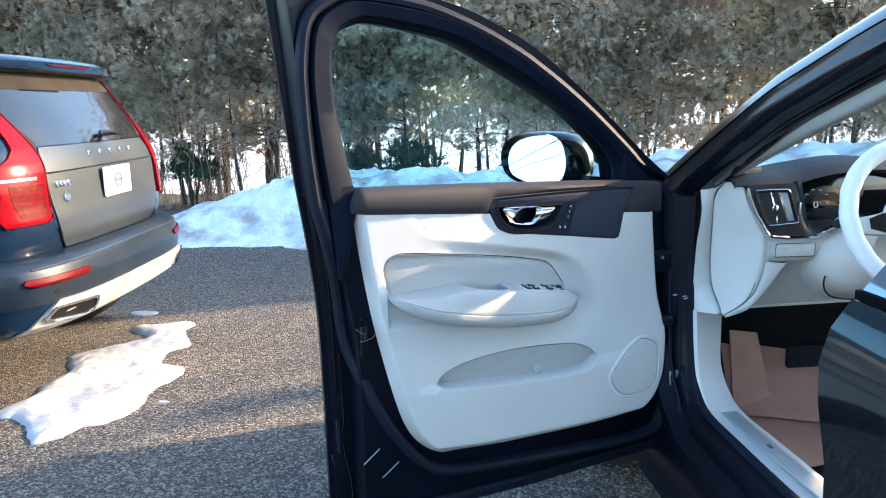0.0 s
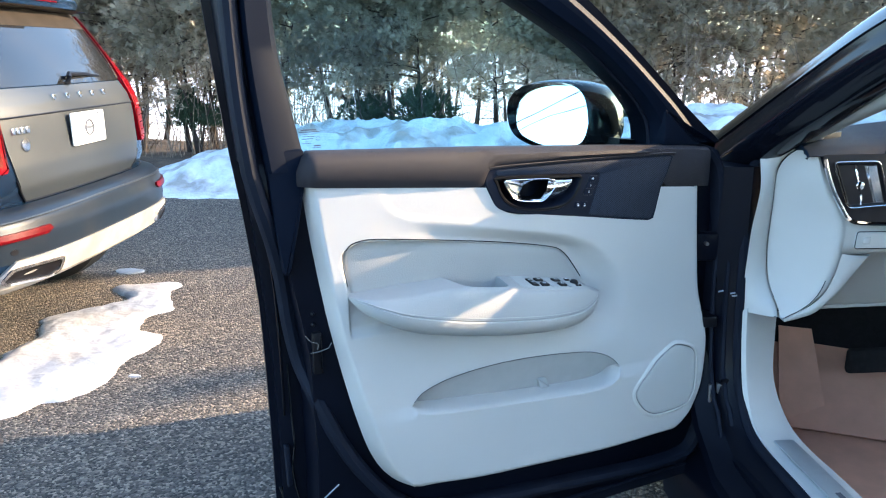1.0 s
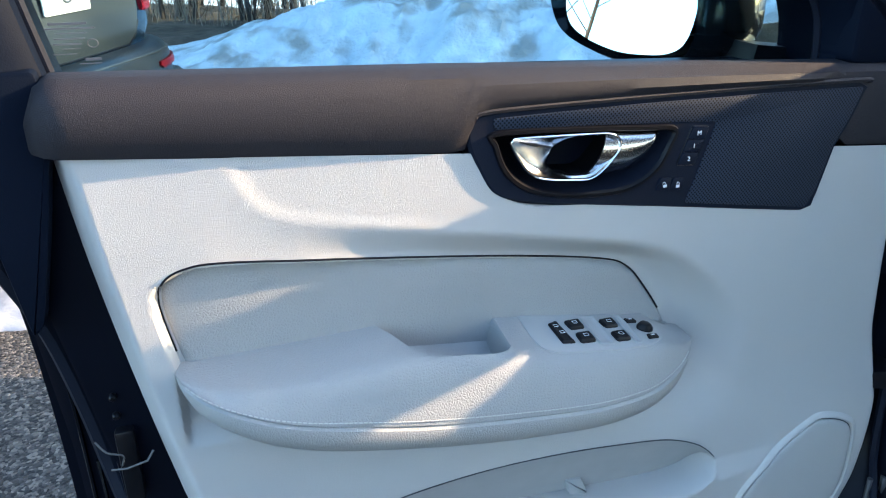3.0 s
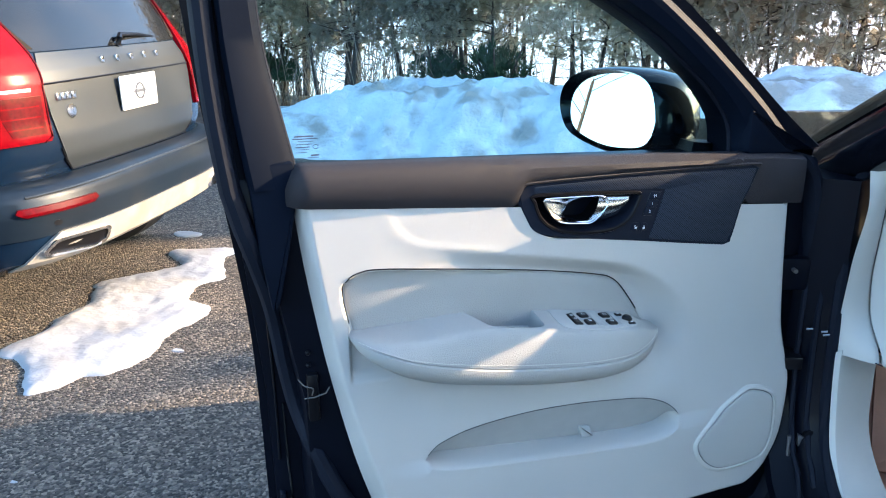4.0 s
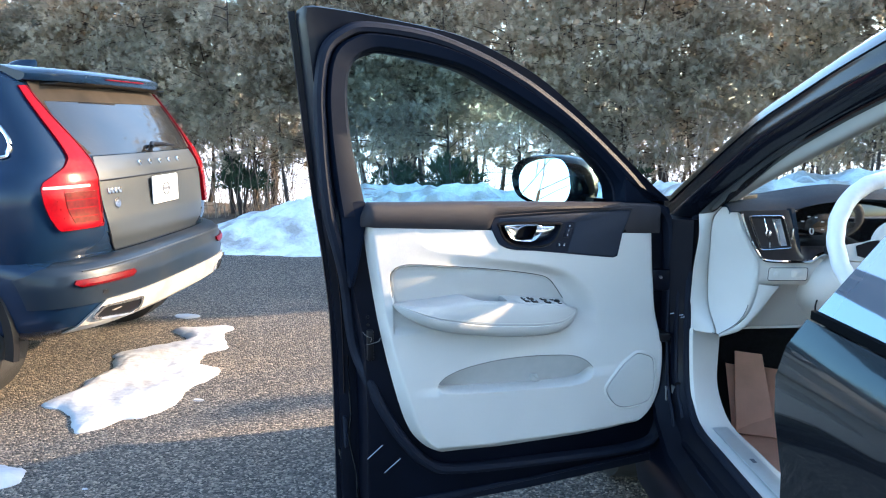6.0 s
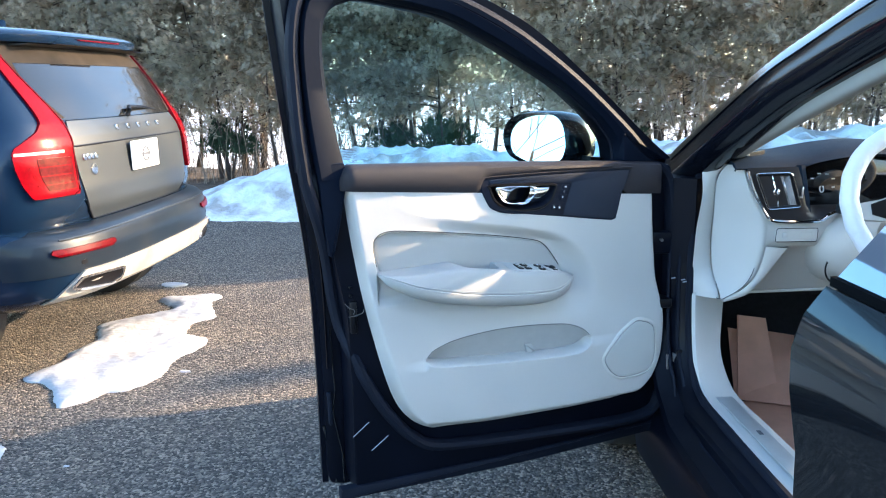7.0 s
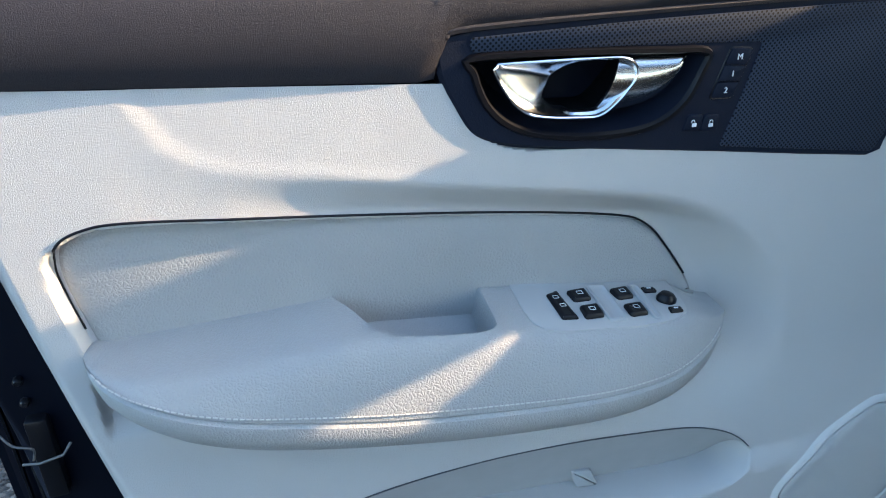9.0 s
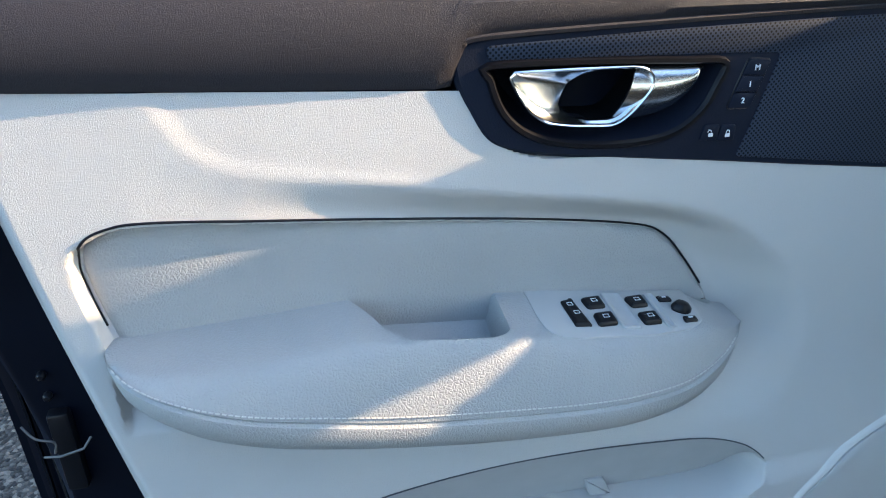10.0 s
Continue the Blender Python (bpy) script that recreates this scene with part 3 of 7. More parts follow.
def card_w(u, z):
    """How far the lining stands towards the cabin."""
    lo, up = pocket_edges(u)
    inside = ss(0.168, 0.176, u) * ss(0.620, 0.613, u)
    soft = 0.006 + 0.018 * (1 - inside)
    w = 0.006 * ss(0.84, 0.72, z) + 0.013 * ss(lo + 0.3 * soft, lo - soft, z) * ss(0.80, 0.56, u) * ss(0.0, 0.15, u - interp(z, U_LEFT))
    ridge = 0.64 - 5.5 * max(0, z - 0.85) ** 2 + 0.1 * max(0, 0.85 - z)
    brow = flow(u, [(0.04, 0.995), (0.06, 1.008), (0.08, 1.030), (0.14, 1.0295), (0.2, 1.022), (0.32, 1.003), (0.455, 0.977), (0.64, 0.945)])
    w -= interp(u, [(0.10, 0.0), (0.17, 0.0025), (0.25, 0.0095), (0.36, 0.018), (0.5, 0.030)]) * ss(0.0, 0.075, ridge - u) * ss(brow + interp(u, [(0.09, 0.060), (0.18, 0.038), (0.3, 0.030), (0.42, 0.031)]), brow + 0.001, z) * ss(0.76, 0.88, z) * ss(0.024, 0.046, u - interp(z, U_LEFT))
    seat = flow(u, [(0.04, 1.012), (0.06, 1.019), (0.0824, 1.0288), (0.1067, 1.0304), (0.17, 1.0235), (0.261, 1.0105), (0.372, 0.9925), (0.465, 0.973), (0.497, 0.959), (0.521, 0.9315), (0.546, 0.895)])
    w -= interp(u, [(0.08, 0.013), (0.3, 0.016)]) * ss(0.0015, 0.0055, seat - z) * ss(-0.007, -0.0005, u - interp(z, [(0.94, 0.069), (0.982, 0.0608), (1.006, 0.0598), (1.0215, 0.0668), (1.0288, 0.0824)])) * ss(0.544, 0.538, u) * ss(0.86, 0.88, z)
    w -= dish_depth(u, z) + 0.0065 * ss(0.26, -0.06, u) * ss(0.78, 0.92, z)
    p = min(up - z, z - lo)
    w -= 0.060 * ss(1.0, 0.8, abs((u - 0.426) / 0.090) ** 2.5 + abs((z - 1.087) / 0.042) ** 2.5) + 0.060 * ss(0.345, 0.352, u) * ss(0.508, 0.50, u) * ss(1.085, 1.092, z)
    w -= (0.003 + 0.031 * (1 - (z - lo) / (up - lo))) * ss(0.0, 0.002, p) * inside
    under = interp(u, [(0.326, 1.090), (0.338, 1.070), (0.357, 1.060), (0.389, 1.053), (0.4515, 1.044), (0.5295, 1.033), (0.6005, 1.0225), (0.6814, 1.011)])
    w -= 0.022 * ss(0, 0.005, z - under) * ss(0.324, 0.332, u) * ss(0.683, 0.677, u - (z - 1.012) * 0.22)
    return w


U_LEFT = [(0.52, 0.32), (0.523, 0.268), (0.530, 0.220), (0.543, 0.180), (0.562, 0.149), (0.59, 0.122), (0.62, 0.104), (0.66, 0.088), (0.75, 0.063), (0.889, 0.034), (1.024, 0.012), (1.123, 0.0)]
U_RIGHT = [(0.52, 0.68), (0.523, 0.72), (0.530, 0.762), (0.545, 0.802), (0.565, 0.828), (0.59, 0.845), (0.64, 0.862), (0.74, 0.865), (0.80, 0.851), (0.86, 0.836), (1.063, 0.816), (1.123, 0.816)]


def card_top(u):
    return 1.125 - 0.074 * u


def card_point(s, v):
    vv = v ** 1.2
    zz = 0.52 + 0.603 * vv
    u0, u1 = flow(zz, U_LEFT), flow(zz, U_RIGHT)
    u = u0 + (u1 - u0) * s
    bottom = 0.562 - 0.10 * u + 0.06 * u * u
    lo, up = pocket_edges(u)
    k0, k1 = 0.30, 0.41
    if v < k0:
        z = bottom + (lo - bottom) * (v / k0) ** 0.9
    elif v < k1:
        z = lo + (up - lo) * (v - k0) / (k1 - k0)
    else:
        z = up + (card_top(u) - up) * (v - k1) / (1 - k1)
    u = u + (flow(z, U_LEFT) - u0) * (1 - s) + (flow(z, U_RIGHT) - u1) * s
    u0, u1 = flow(z, U_LEFT), flow(z, U_RIGHT)
    rim = min(u1 - u, z - bottom)
    fall = max(0.034 * (1 - ss(-0.002, 0.028, rim)) ** 1.4, 0.034 * (1 - ss(-0.004, interp(z, [(0.7, 0.026), (0.85, 0.018)]), u - u0)))
    return Vector((u, -card_w(u, z) + fall, z))


part("door_card", grid_mesh(card_point, 360, 300), CARD, door, "pale grey moulded door lining")

# dark padded belt under the window


def belt_section(u):
    zb, zt = card_top(u) - 0.001, interp(u, [(-0.01, 1.178), (0.0, 1.180), (0.3, 1.170), (0.763, 1.149), (0.82, 1.143)])
    lip = interp(u, [(0.312, 1.126), (0.338, 1.131), (0.47, 1.135), (0.602, 1.1355), (0.715, 1.1345), (0.765, 1.136)])
    zb += (lip - zb) * ss(0.310, 0.324, u) * ss(0.712, 0.690, u)
    k = ss(-0.012, 0.015, u) * ss(0.826, 0.80, u) * (1 - 0.92 * ss(0.66, 0.69, u) * ss(0.77, 0.735, u))
    end = max(0.0, 1 - (u + 0.010) / 0.022) ** 2
    zt -= 0.022 * end
    h = zt - zb
    return [Vector((u, d + (0.018 * end if d < 0.02 else 0), z)) for u, d, z in belt_line(u, zb, zt, h, k)]


def belt_line(u, zb, zt, h, k):
    return [Vector((u, 0.03, zb)), Vector((u, 0.002, zb + 0.002)), Vector((u, -0.003 * k, zb + 0.2 * h)), Vector((u, -0.006 * k, zb + 0.45 * h)), Vector((u, -0.004 * k, zb + 0.72 * h)),
            Vector((u, 0.002, zt - 0.006)), Vector((u, 0.014, zt)), Vector((u, 0.034, zt + 0.001)), Vector((u, 0.056, zt - 0.006)), Vector((u, 0.056, zb))]


part("belt_trim", loops_mesh([belt_section(-0.010 + 0.832 * k / 80) for k in range(81)]), BROWN_SKIN, door, "dark brown grained belt trim")
part("mirror_triangle", plate(rounded([(0.712, 1.150), (0.85, 1.144), (0.79, 1.160), (0.738, 1.203), (0.712, 1.224)], 0.01), 0.06, 0.012, 0.006), TRIM_NAVY, door)

# panel that carries the handle
BACK = Matrix.Translation((0, 0.0148, 0))
PANEL = curve([(0.678, 1.0065), (0.6005, 1.0173), (0.5295, 1.0279), (0.4515, 1.0388), (0.3893, 1.0480), (0.3564, 1.0549), (0.3372, 1.0649), (0.3244, 1.0863), (0.3155, 1.1056), (0.3133, 1.1220), (0.3180, 1.1325), (0.336, 1.1365)], 5, False)
PANEL += [Vector(q) for q in ((0.47, 1.139), (0.602, 1.1395), (0.715, 1.1385), (0.7296, 1.134), (0.718, 1.101), (0.703, 1.0727), (0.693, 1.027), (0.687, 1.0078))]
BOWL = curve([(0.3385, 1.1170), (0.3385, 1.1072), (0.3471, 1.0855), (0.3635, 1.0691), (0.3888, 1.0589), (0.4323, 1.0531), (0.4723, 1.0557), (0.497, 1.0700), (0.509, 1.092), (0.512, 1.1072), (0.48, 1.1105), (0.42, 1.1145)], 5)
HC = (0.425, 1.088)
outer_r, bowl_r = radial(PANEL, HC, 220), radial(BOWL, HC, 220)
panel_bm = loops_mesh([[door_point(q, 0.012) for q in outer_r], [door_point(q, -0.013) for q in outer_r], [door_point(q, -0.016) for q in inset(outer_r, 0.003)],
                       [door_point(q.lerp(c, 0.93), -0.016) for q, c in zip(outer_r, bowl_r)], [door_point(q, -0.016) for q in inset(bowl_r, -0.002)],
                       [door_point(q, -0.012) for q in bowl_r], [door_point(q, 0.014) for q in inset(bowl_r, 0.006)], [door_point(q, 0.024) for q in inset(bowl_r, 0.016)]], cap0=False)
part("handle_panel", panel_bm, CHARCOAL, door, "charcoal panel with a recess for the handle", basis=BACK)
part("bezel", sweep([door_point(q, -0.0165) for q in bowl_r], [(0.003, 0.001), (0.0015, -0.002), (-0.0015, -0.002), (-0.003, 0.001)], closed=True, up=(0, 1, 0)), BLACK_PLASTIC, door, basis=BACK)


def perforated():
    m = material("perforated_plastic", (0.05, 0.046, 0.044), 0.55, vary=0.05, spec=0.15)
    t = m.node_tree
    at = next(n for n in t.nodes if n.type == "TEX_COORD")
    sp, co = t.nodes.new("ShaderNodeSeparateXYZ"), t.nodes.new("ShaderNodeCombineXYZ")
    t.links.new(at.outputs["Object"], sp.inputs[0])
    turn = t.nodes.new("ShaderNodeVectorRotate")
    turn.inputs["Angle"].default_value = radians(45)
    t.links.new(sp.outputs["X"], co.inputs["X"])
    t.links.new(sp.outputs["Z"], co.inputs["Y"])
    t.links.new(co.outputs[0], turn.inputs["Vector"])
    v = t.nodes.new("ShaderNodeTexVoronoi")
    v.voronoi_dimensions = "2D"
    v.inputs["Scale"].default_value, v.inputs["Randomness"].default_value = 370, 0
    t.links.new(turn.outputs[0], v.inputs["Vector"])
    r = t.nodes.new("ShaderNodeValToRGB")
    r.color_ramp.elements[0].position, r.color_ramp.elements[1].position = 0.27, 0.36
    r.color_ramp.elements[0].color, r.color_ramp.elements[1].color = (0.003, 0.003, 0.005, 1), (0.029, 0.037, 0.058, 1)
    t.links.new(v.outputs["Distance"], r.inputs["Fac"])
    t.links.new(r.outputs["Color"], t.nodes["Principled BSDF"].inputs["Base Color"])
    bump = t.nodes.new("ShaderNodeBump")
    bump.inputs["Strength"].default_value, bump.inputs["Distance"].default_value = 0.8, 0.0006
    t.links.new(r.outputs["Color"], bump.inputs["Height"])
    t.links.new(bump.outputs["Normal"], t.nodes["Principled BSDF"].inputs["Normal"])
    return m


MESH = perforated()
part("speaker_mesh", plate(rounded([(0.3355, 1.1300), (0.3368, 1.1206), (0.402, 1.1180), (0.508, 1.1135), (0.556, 1.1105), (0.550, 1.088), (0.541, 1.058), (0.5325, 1.034), (0.678, 1.0125), (0.687, 1.03),
                                    (0.697, 1.0727), (0.711, 1.101), (0.7215, 1.131), (0.602, 1.1325), (0.47, 1.1325)], 0.004), 0.0, -0.0170, 0.0005), MESH, door, "fine perforated speaker cover", basis=BACK)
part("panel_lip", tube([door_point(q, -0.0165) for q in curve([(0.320, 1.1320), (0.338, 1.1365), (0.47, 1.1385), (0.602, 1.1390), (0.715, 1.1380), (0.728, 1.1355)], 6, False)], 0.0026, 6), BROWN_SKIN, door, basis=BACK)

# pull handle: a polished loop round a scooped cup and the finger hole, and the satin grip beyond it
LOOP = rounded([(0.3507, 1.1114), (0.3945, 1.1104), (0.4455, 1.1087), (0.4550, 1.1050), (0.4590, 1.0982), (0.4565, 1.0905), (0.4468, 1.0787), (0.437, 1.0704), (0.4288, 1.0675), (0.397, 1.0705), (0.3805, 1.0738), (0.368, 1.0821), (0.3585, 1.0963)], 0.006, 4)
KC = (0.412, 1.092)
loop_r = radial(LOOP, KC, 96)
HOLE = rounded([(0.4115, 1.108), (0.4512, 1.1061), (0.456, 1.0984), (0.4519, 1.0902), (0.4367, 1.0736), (0.4285, 1.0708), (0.401, 1.0725), (0.3935, 1.0815), (0.4005, 1.0975)], 0.006, 4)
hole_r = radial(HOLE, KC, 96)
cup = [[door_point(q, -0.0150) for q in loop_r]]
for k in (0.2, 0.45, 0.7, 0.9, 1.0):
    cup.append([door_point(q.lerp(h, k), -0.0145 + 0.014 * k ** 0.7 * min(1.0, max(0.0, (0.412 - q.lerp(h, k).x) / 0.012)) + 0.002 * k) for q, h in zip(loop_r, hole_r)])
cup.append([door_point(q, 0.0035 if q.x < 0.412 else -0.008) for q in inset(hole_r, 0.0006)])
handle = part("pull_handle", loops_mesh(cup, cap0=False, cap1=False), CHROME, door, "satin chrome inner door handle", basis=BACK)
# Near-black lining paints the deep shade inside the finger hole.
part("finger_hole", loops_mesh([[door_point(q, 0.0030 if q.x < 0.412 else -0.009) for q in inset(hole_r, 0.0003)], [door_point(q, 0.008) for q in inset(hole_r, 0.0008)], [door_point(q, 0.0235) for q in inset(hole_r, 0.001)]], cap0=False), MATT_BLACK, handle)
part("handle_rim", sweep([door_point(q, -0.0155) for q in loop_r], [(0.0012, 0.002), (0.0009, -0.0010), (0.0, -0.0016), (-0.0009, -0.0010), (-0.0012, 0.002)], closed=True, up=(0, 1, 0)), BRIGHT_CHROME, handle, "polished rim of the handle")


def grip_point(s, v):
    """The grip's face: s runs from the loop to the free end, v from below to above; it bulges like a lever."""
    path = curve([(0.4310, 1.0690), (0.4450, 1.0685), (0.4700, 1.0715), (0.4865, 1.0800), (0.4955, 1.0945)], 6, False)
    tip = [Vector((0.4480 + 0.0515 * k / 24, 1.1120 - 0.0025 * k / 24)) for k in range(25)]
    a = path[min(24, int(round(24 * s)))]
    b = tip[min(24, int(round(24 * s)))]
    q = a.lerp(b, v)
    bulge = math.sin(math.pi * min(1.0, max(0.0, 0.08 + 0.84 * v)))
    return Vector((q.x, 0.002 - 0.0185 * bulge ** 0.6 + 0.004 * ss(0.85, 1.0, s), q.y))


part("handle_grip", thicken(grid_mesh(grip_point, 24, 16), 0.002), CHROME, handle, "broad satin grip")


def lettering(text, size, place, mat, parent, name="mark", flip=False):
    """A word in the built-in font as a mesh; place: matrix of its lower left."""
    data = bpy.data.curves.new(name, "FONT")
    data.body, data.size, data.extrude, data.align_x, data.align_y = text, size, 0.0003, "CENTER", "CENTER"
    tmp = bpy.data.objects.new(name, data)
    scene.collection.objects.link(tmp)
    me = bpy.data.meshes.new_from_object(tmp.evaluated_get(bpy.context.evaluated_depsgraph_get()))
    bpy.data.objects.remove(tmp)
    bpy.data.curves.remove(data)
    me.materials.clear()
    me.materials.append(mat)
    ob = new(name, me)
    ob.parent, ob.matrix_basis = parent, place
    return ob


UPRIGHT = pose(0, 0, 0, 90)          # text stands in the plane of the door
KEY_PAD = [Vector(q) for q in ((0.5305, 1.1082), (0.5489, 1.1060), (0.5378, 1.0712), (0.5184, 1.0721))]
for k, word in enumerate(("M", "1", "2")):
    a, b = k / 3, (k + 1) / 3
    key = [KEY_PAD[0].lerp(KEY_PAD[3], a), KEY_PAD[1].lerp(KEY_PAD[2], a), KEY_PAD[1].lerp(KEY_PAD[2], b), KEY_PAD[0].lerp(KEY_PAD[3], b)]
    c = sum(key, Vector((0, 0))) / 4
    b = part("memory_button", plate(rounded([c + (q - c) * 0.955 for q in key], 0.0022 if k != 1 else 0.0006), -0.014, -0.0178, 0.0007), CHARCOAL, door, basis=BACK)
    lettering(word, 0.0060, Matrix.Translation((c.x, -0.0182, c.y)) @ UPRIGHT, WHITE_INK, b)
part("button_frame", tube([door_point(q, -0.0160) for q in rounded(KEY_PAD, 0.0028)], 0.0007, 5, closed=True), BLACK_PLASTIC, door, basis=BACK)
for k in range(2):
    c = Vector((0.5078 + 0.0140 * k, 1.0553 - 0.0015 * k))
    b = part("lock_button", plate(rounded([c + Vector(q) for q in ((-0.0052, 0.0066), (0.0068, 0.0056), (0.0064, -0.0062), (-0.0084, -0.0056))], 0.002), -0.014, -0.0178, 0.0007), CHARCOAL, door, basis=BACK)
    ico = plate(rounded([c + Vector(q) for q in ((-0.0018, -0.0002), (0.0020, -0.0002), (0.0020, -0.0030), (-0.0018, -0.0030))], 0.0006), -0.0174, -0.0182, 0.0002)
    tube([door_point(c + Vector((0.0014 * math.cos(a) - 0.0012 * (k == 0), 0.0004 + 0.0020 * math.sin(a))), -0.0181) for a in [i * math.pi / 6 for i in range(7)]], 0.0003, 5, bm=ico)
    part("lock_mark", ico, WHITE_INK, b)

# padded insert above the armrest
PAD = curve([(0.0690, 0.9400), (0.0608, 0.982), (0.0598, 1.006), (0.0668, 1.0215), (0.0824, 1.0288), (0.1067, 1.0304), (0.170, 1.0235), (0.261, 1.0105), (0.372, 0.9925), (0.465, 0.973), (0.497, 0.959), (0.521, 0.9315), (0.546, 0.895)], 6, False)
pad = PAD + [Vector((0.548, 0.88)), Vector((0.30, 0.90)), Vector((0.075, 0.92))]
pad_mid = Vector((0.29, 0.965))


def pad_face(q):
    """The insert lies deeper towards the front of the door."""
    return interp(q.x, [(0.06, 0.0125), (0.23, 0.0135), (0.36, 0.0165), (0.52, 0.0210)])


pad_loops = [[door_point(q, 0.050) for q in pad], [door_point(q, pad_face(q) + 0.010) for q in pad], [door_point(q, pad_face(q) + 0.0050) for q in inset(pad, 0.0016)], [door_point(q, pad_face(q) + 0.0024) for q in inset(pad, 0.005)],
             [door_point(q, pad_face(q) + 0.001) for q in inset(pad, 0.011)], [door_point(q, pad_face(q)) for q in [p.lerp(pad_mid, 0.35) for p in pad]], [door_point(q, pad_face(q)) for q in [p.lerp(pad_mid, 0.7) for p in pad]]]
part("leather_insert", loops_mesh(pad_loops, cap0=False), PALE_LEATHER, door, "pale grained leather insert")
# Black line painting the shade in the joint round the insert.
part("insert_gap", tube([door_point(q, min(pad_face(q) + 0.010, -card_w(*q) - 0.0002)) for q in inset(PAD, -0.001)][2:-2], 0.0010, 6), BLACK_PLASTIC, door)

# armrest: a sloping top, a soft crease, a steep front down to a stitched seam, and a rolled lower edge
ARM_W = [(0.063, 0.0), (0.066, 0.012), (0.072, 0.024), (0.080, 0.036), (0.10, 0.050), (0.135, 0.059), (0.2, 0.0625), (0.30, 0.063), (0.42, 0.0625), (0.46, 0.058), (0.50, 0.048), (0.53, 0.034), (0.548, 0.020), (0.560, 0.008), (0.566, 0.0)]
ARM_T = [(0.063, 0.939), (0.071, 0.9405), (0.153, 0.944), (0.234, 0.947), (0.353, 0.933), (0.515, 0.906), (0.526, 0.900), (0.538, 0.892), (0.552, 0.885), (0.566, 0.881)]
ARM_S = [(0.063, 0.937), (0.070, 0.9365), (0.078, 0.9355), (0.098, 0.928), (0.12, 0.9195), (0.135, 0.914), (0.165, 0.905), (0.2, 0.897), (0.25, 0.886), (0.3, 0.878), (0.35, 0.872), (0.4, 0.867), (0.45, 0.864), (0.49, 0.863), (0.515, 0.867), (0.53, 0.871), (0.55, 0.876), (0.566, 0.877)]
ARM_B = [(0.063, 0.934), (0.070, 0.924), (0.078, 0.915), (0.11, 0.896), (0.134, 0.884), (0.18, 0.869), (0.26, 0.853), (0.316, 0.844), (0.374, 0.838), (0.44, 0.834), (0.49, 0.836), (0.53, 0.846), (0.55, 0.856), (0.566, 0.873)]
ARM_F = [(0.063, 0.2), (0.15, 0.18), (0.22, 0.10), (0.265, 0.06), (0.335, 0.08), (0.39, 0.14), (0.5, 0.12), (0.566, 0.2)]


def arm_top(u, w):
    """Height of the armrest's sloping top."""
    zt, zs = interp(u, ARM_T), flow(u, ARM_S)
    return zt - (zt - zs) * interp(u, ARM_F) * (w + 0.015) / 0.055


def arm_section(u):
    wf, zs, zb = max(0.0005, flow(u, ARM_W)), flow(u, ARM_S), flow(u, ARM_B)
    wc = 0.645 * wf
    lip = min(wc - 0.001, flow(u, [(0.2335, -0.014), (0.2432, -0.0015), (0.2494, 0.0105), (0.2574, 0.027), (0.2668, 0.036), (0.278, 0.0385), (0.325, 0.0390), (0.336, 0.0375), (0.343, 0.034), (0.3475, 0.030)]))
    k = ss(0.2335, 0.244, u) * ss(0.3475, 0.3420, u)
    back = -0.035
    if k <= 0:
        lip = -0.014
    floor = min(0.024, 0.8 * (arm_top(u, lip) - zs)) * k
    h, z_c = zs - zb, arm_top(u, wc)
    pts = [(back, arm_top(u, back) - floor), (back + 0.3 * (lip - back), arm_top(u, 0) - floor), (back + 0.7 * (lip - back), arm_top(u, 0.45 * lip) - 1.5 * floor), (lip - 0.007 * k - 0.0004, arm_top(u, lip) - 1.5 * floor), (lip - 0.003 * k - 0.0002, arm_top(u, lip) - 0.5 * floor - 0.0002),
           (lip - 0.0006 * k, arm_top(u, lip) - 0.0022 * k), (lip + 0.0012 * k, arm_top(u, lip))]
    for f in (0.35, 0.7, 0.9):
        w = lip + (wc - lip) * f
        pts.append((w, arm_top(u, w) - 0.0006 * f))
    drop = z_c - zs
    pts += [(wc + 0.05 * wf, z_c - 0.045 * drop), (wc + 0.12 * wf, z_c - 0.15 * drop), (wc + 0.185 * wf, z_c - 0.32 * drop), (wc + 0.255 * wf, z_c - 0.56 * drop), (wc + 0.32 * wf, z_c - 0.80 * drop), (0.993 * wf, zs + 0.0022),
            (wf - min(0.0016, 0.1 * wf), zs + 0.0002), (wf + min(0.0012, 0.1 * wf), zs - 0.0018), (1.03 * wf, zs - 0.20 * h), (1.015 * wf, zs - 0.45 * h), (0.96 * wf, zs - 0.72 * h), (0.84 * wf, zb + 0.08 * h), (0.6 * wf, zb), (-0.035, zb + 0.004)]
    return [Vector((u, -w, z)) for w, z in pts]


us = sorted([0.063 + 0.503 * (0.5 - 0.5 * math.cos(math.pi * k / 110)) for k in range(111)] + [0.2335 + 0.0015 * k for k in range(24)] + [0.332 + 0.0011 * k for k in range(18)])
part("armrest", loops_mesh([arm_section(u) for u in us]), PALE_LEATHER, door, "pale stitched leather armrest with a grip pocket")
stitch = bmesh.new()
for k in range(118):
    u = 0.070 + 0.476 * k / 117
    ends = []
    for v in (u, u + 0.0029):
        c, f = arm_section(v), 0.55
        p = c[14].lerp(c[15], f)
        ends.append(p + Vector((0, -0.0004, 0.0003)))
    tube(ends, 0.00062, 5, bm=stitch)
part("stitching", stitch, THREAD, door, "row of pale stitches")


def on_arm(u, w, lift=0.0):
    """A place on the armrest's sloping top."""
    return Vector((u, -w, arm_top(u, w) + lift))


def arm_plate(poly, low, high, edge=0.001):
    return plate([Vector(q) for q in poly], low, high, edge, to3=lambda q, d: on_arm(q[0], q[1], d))


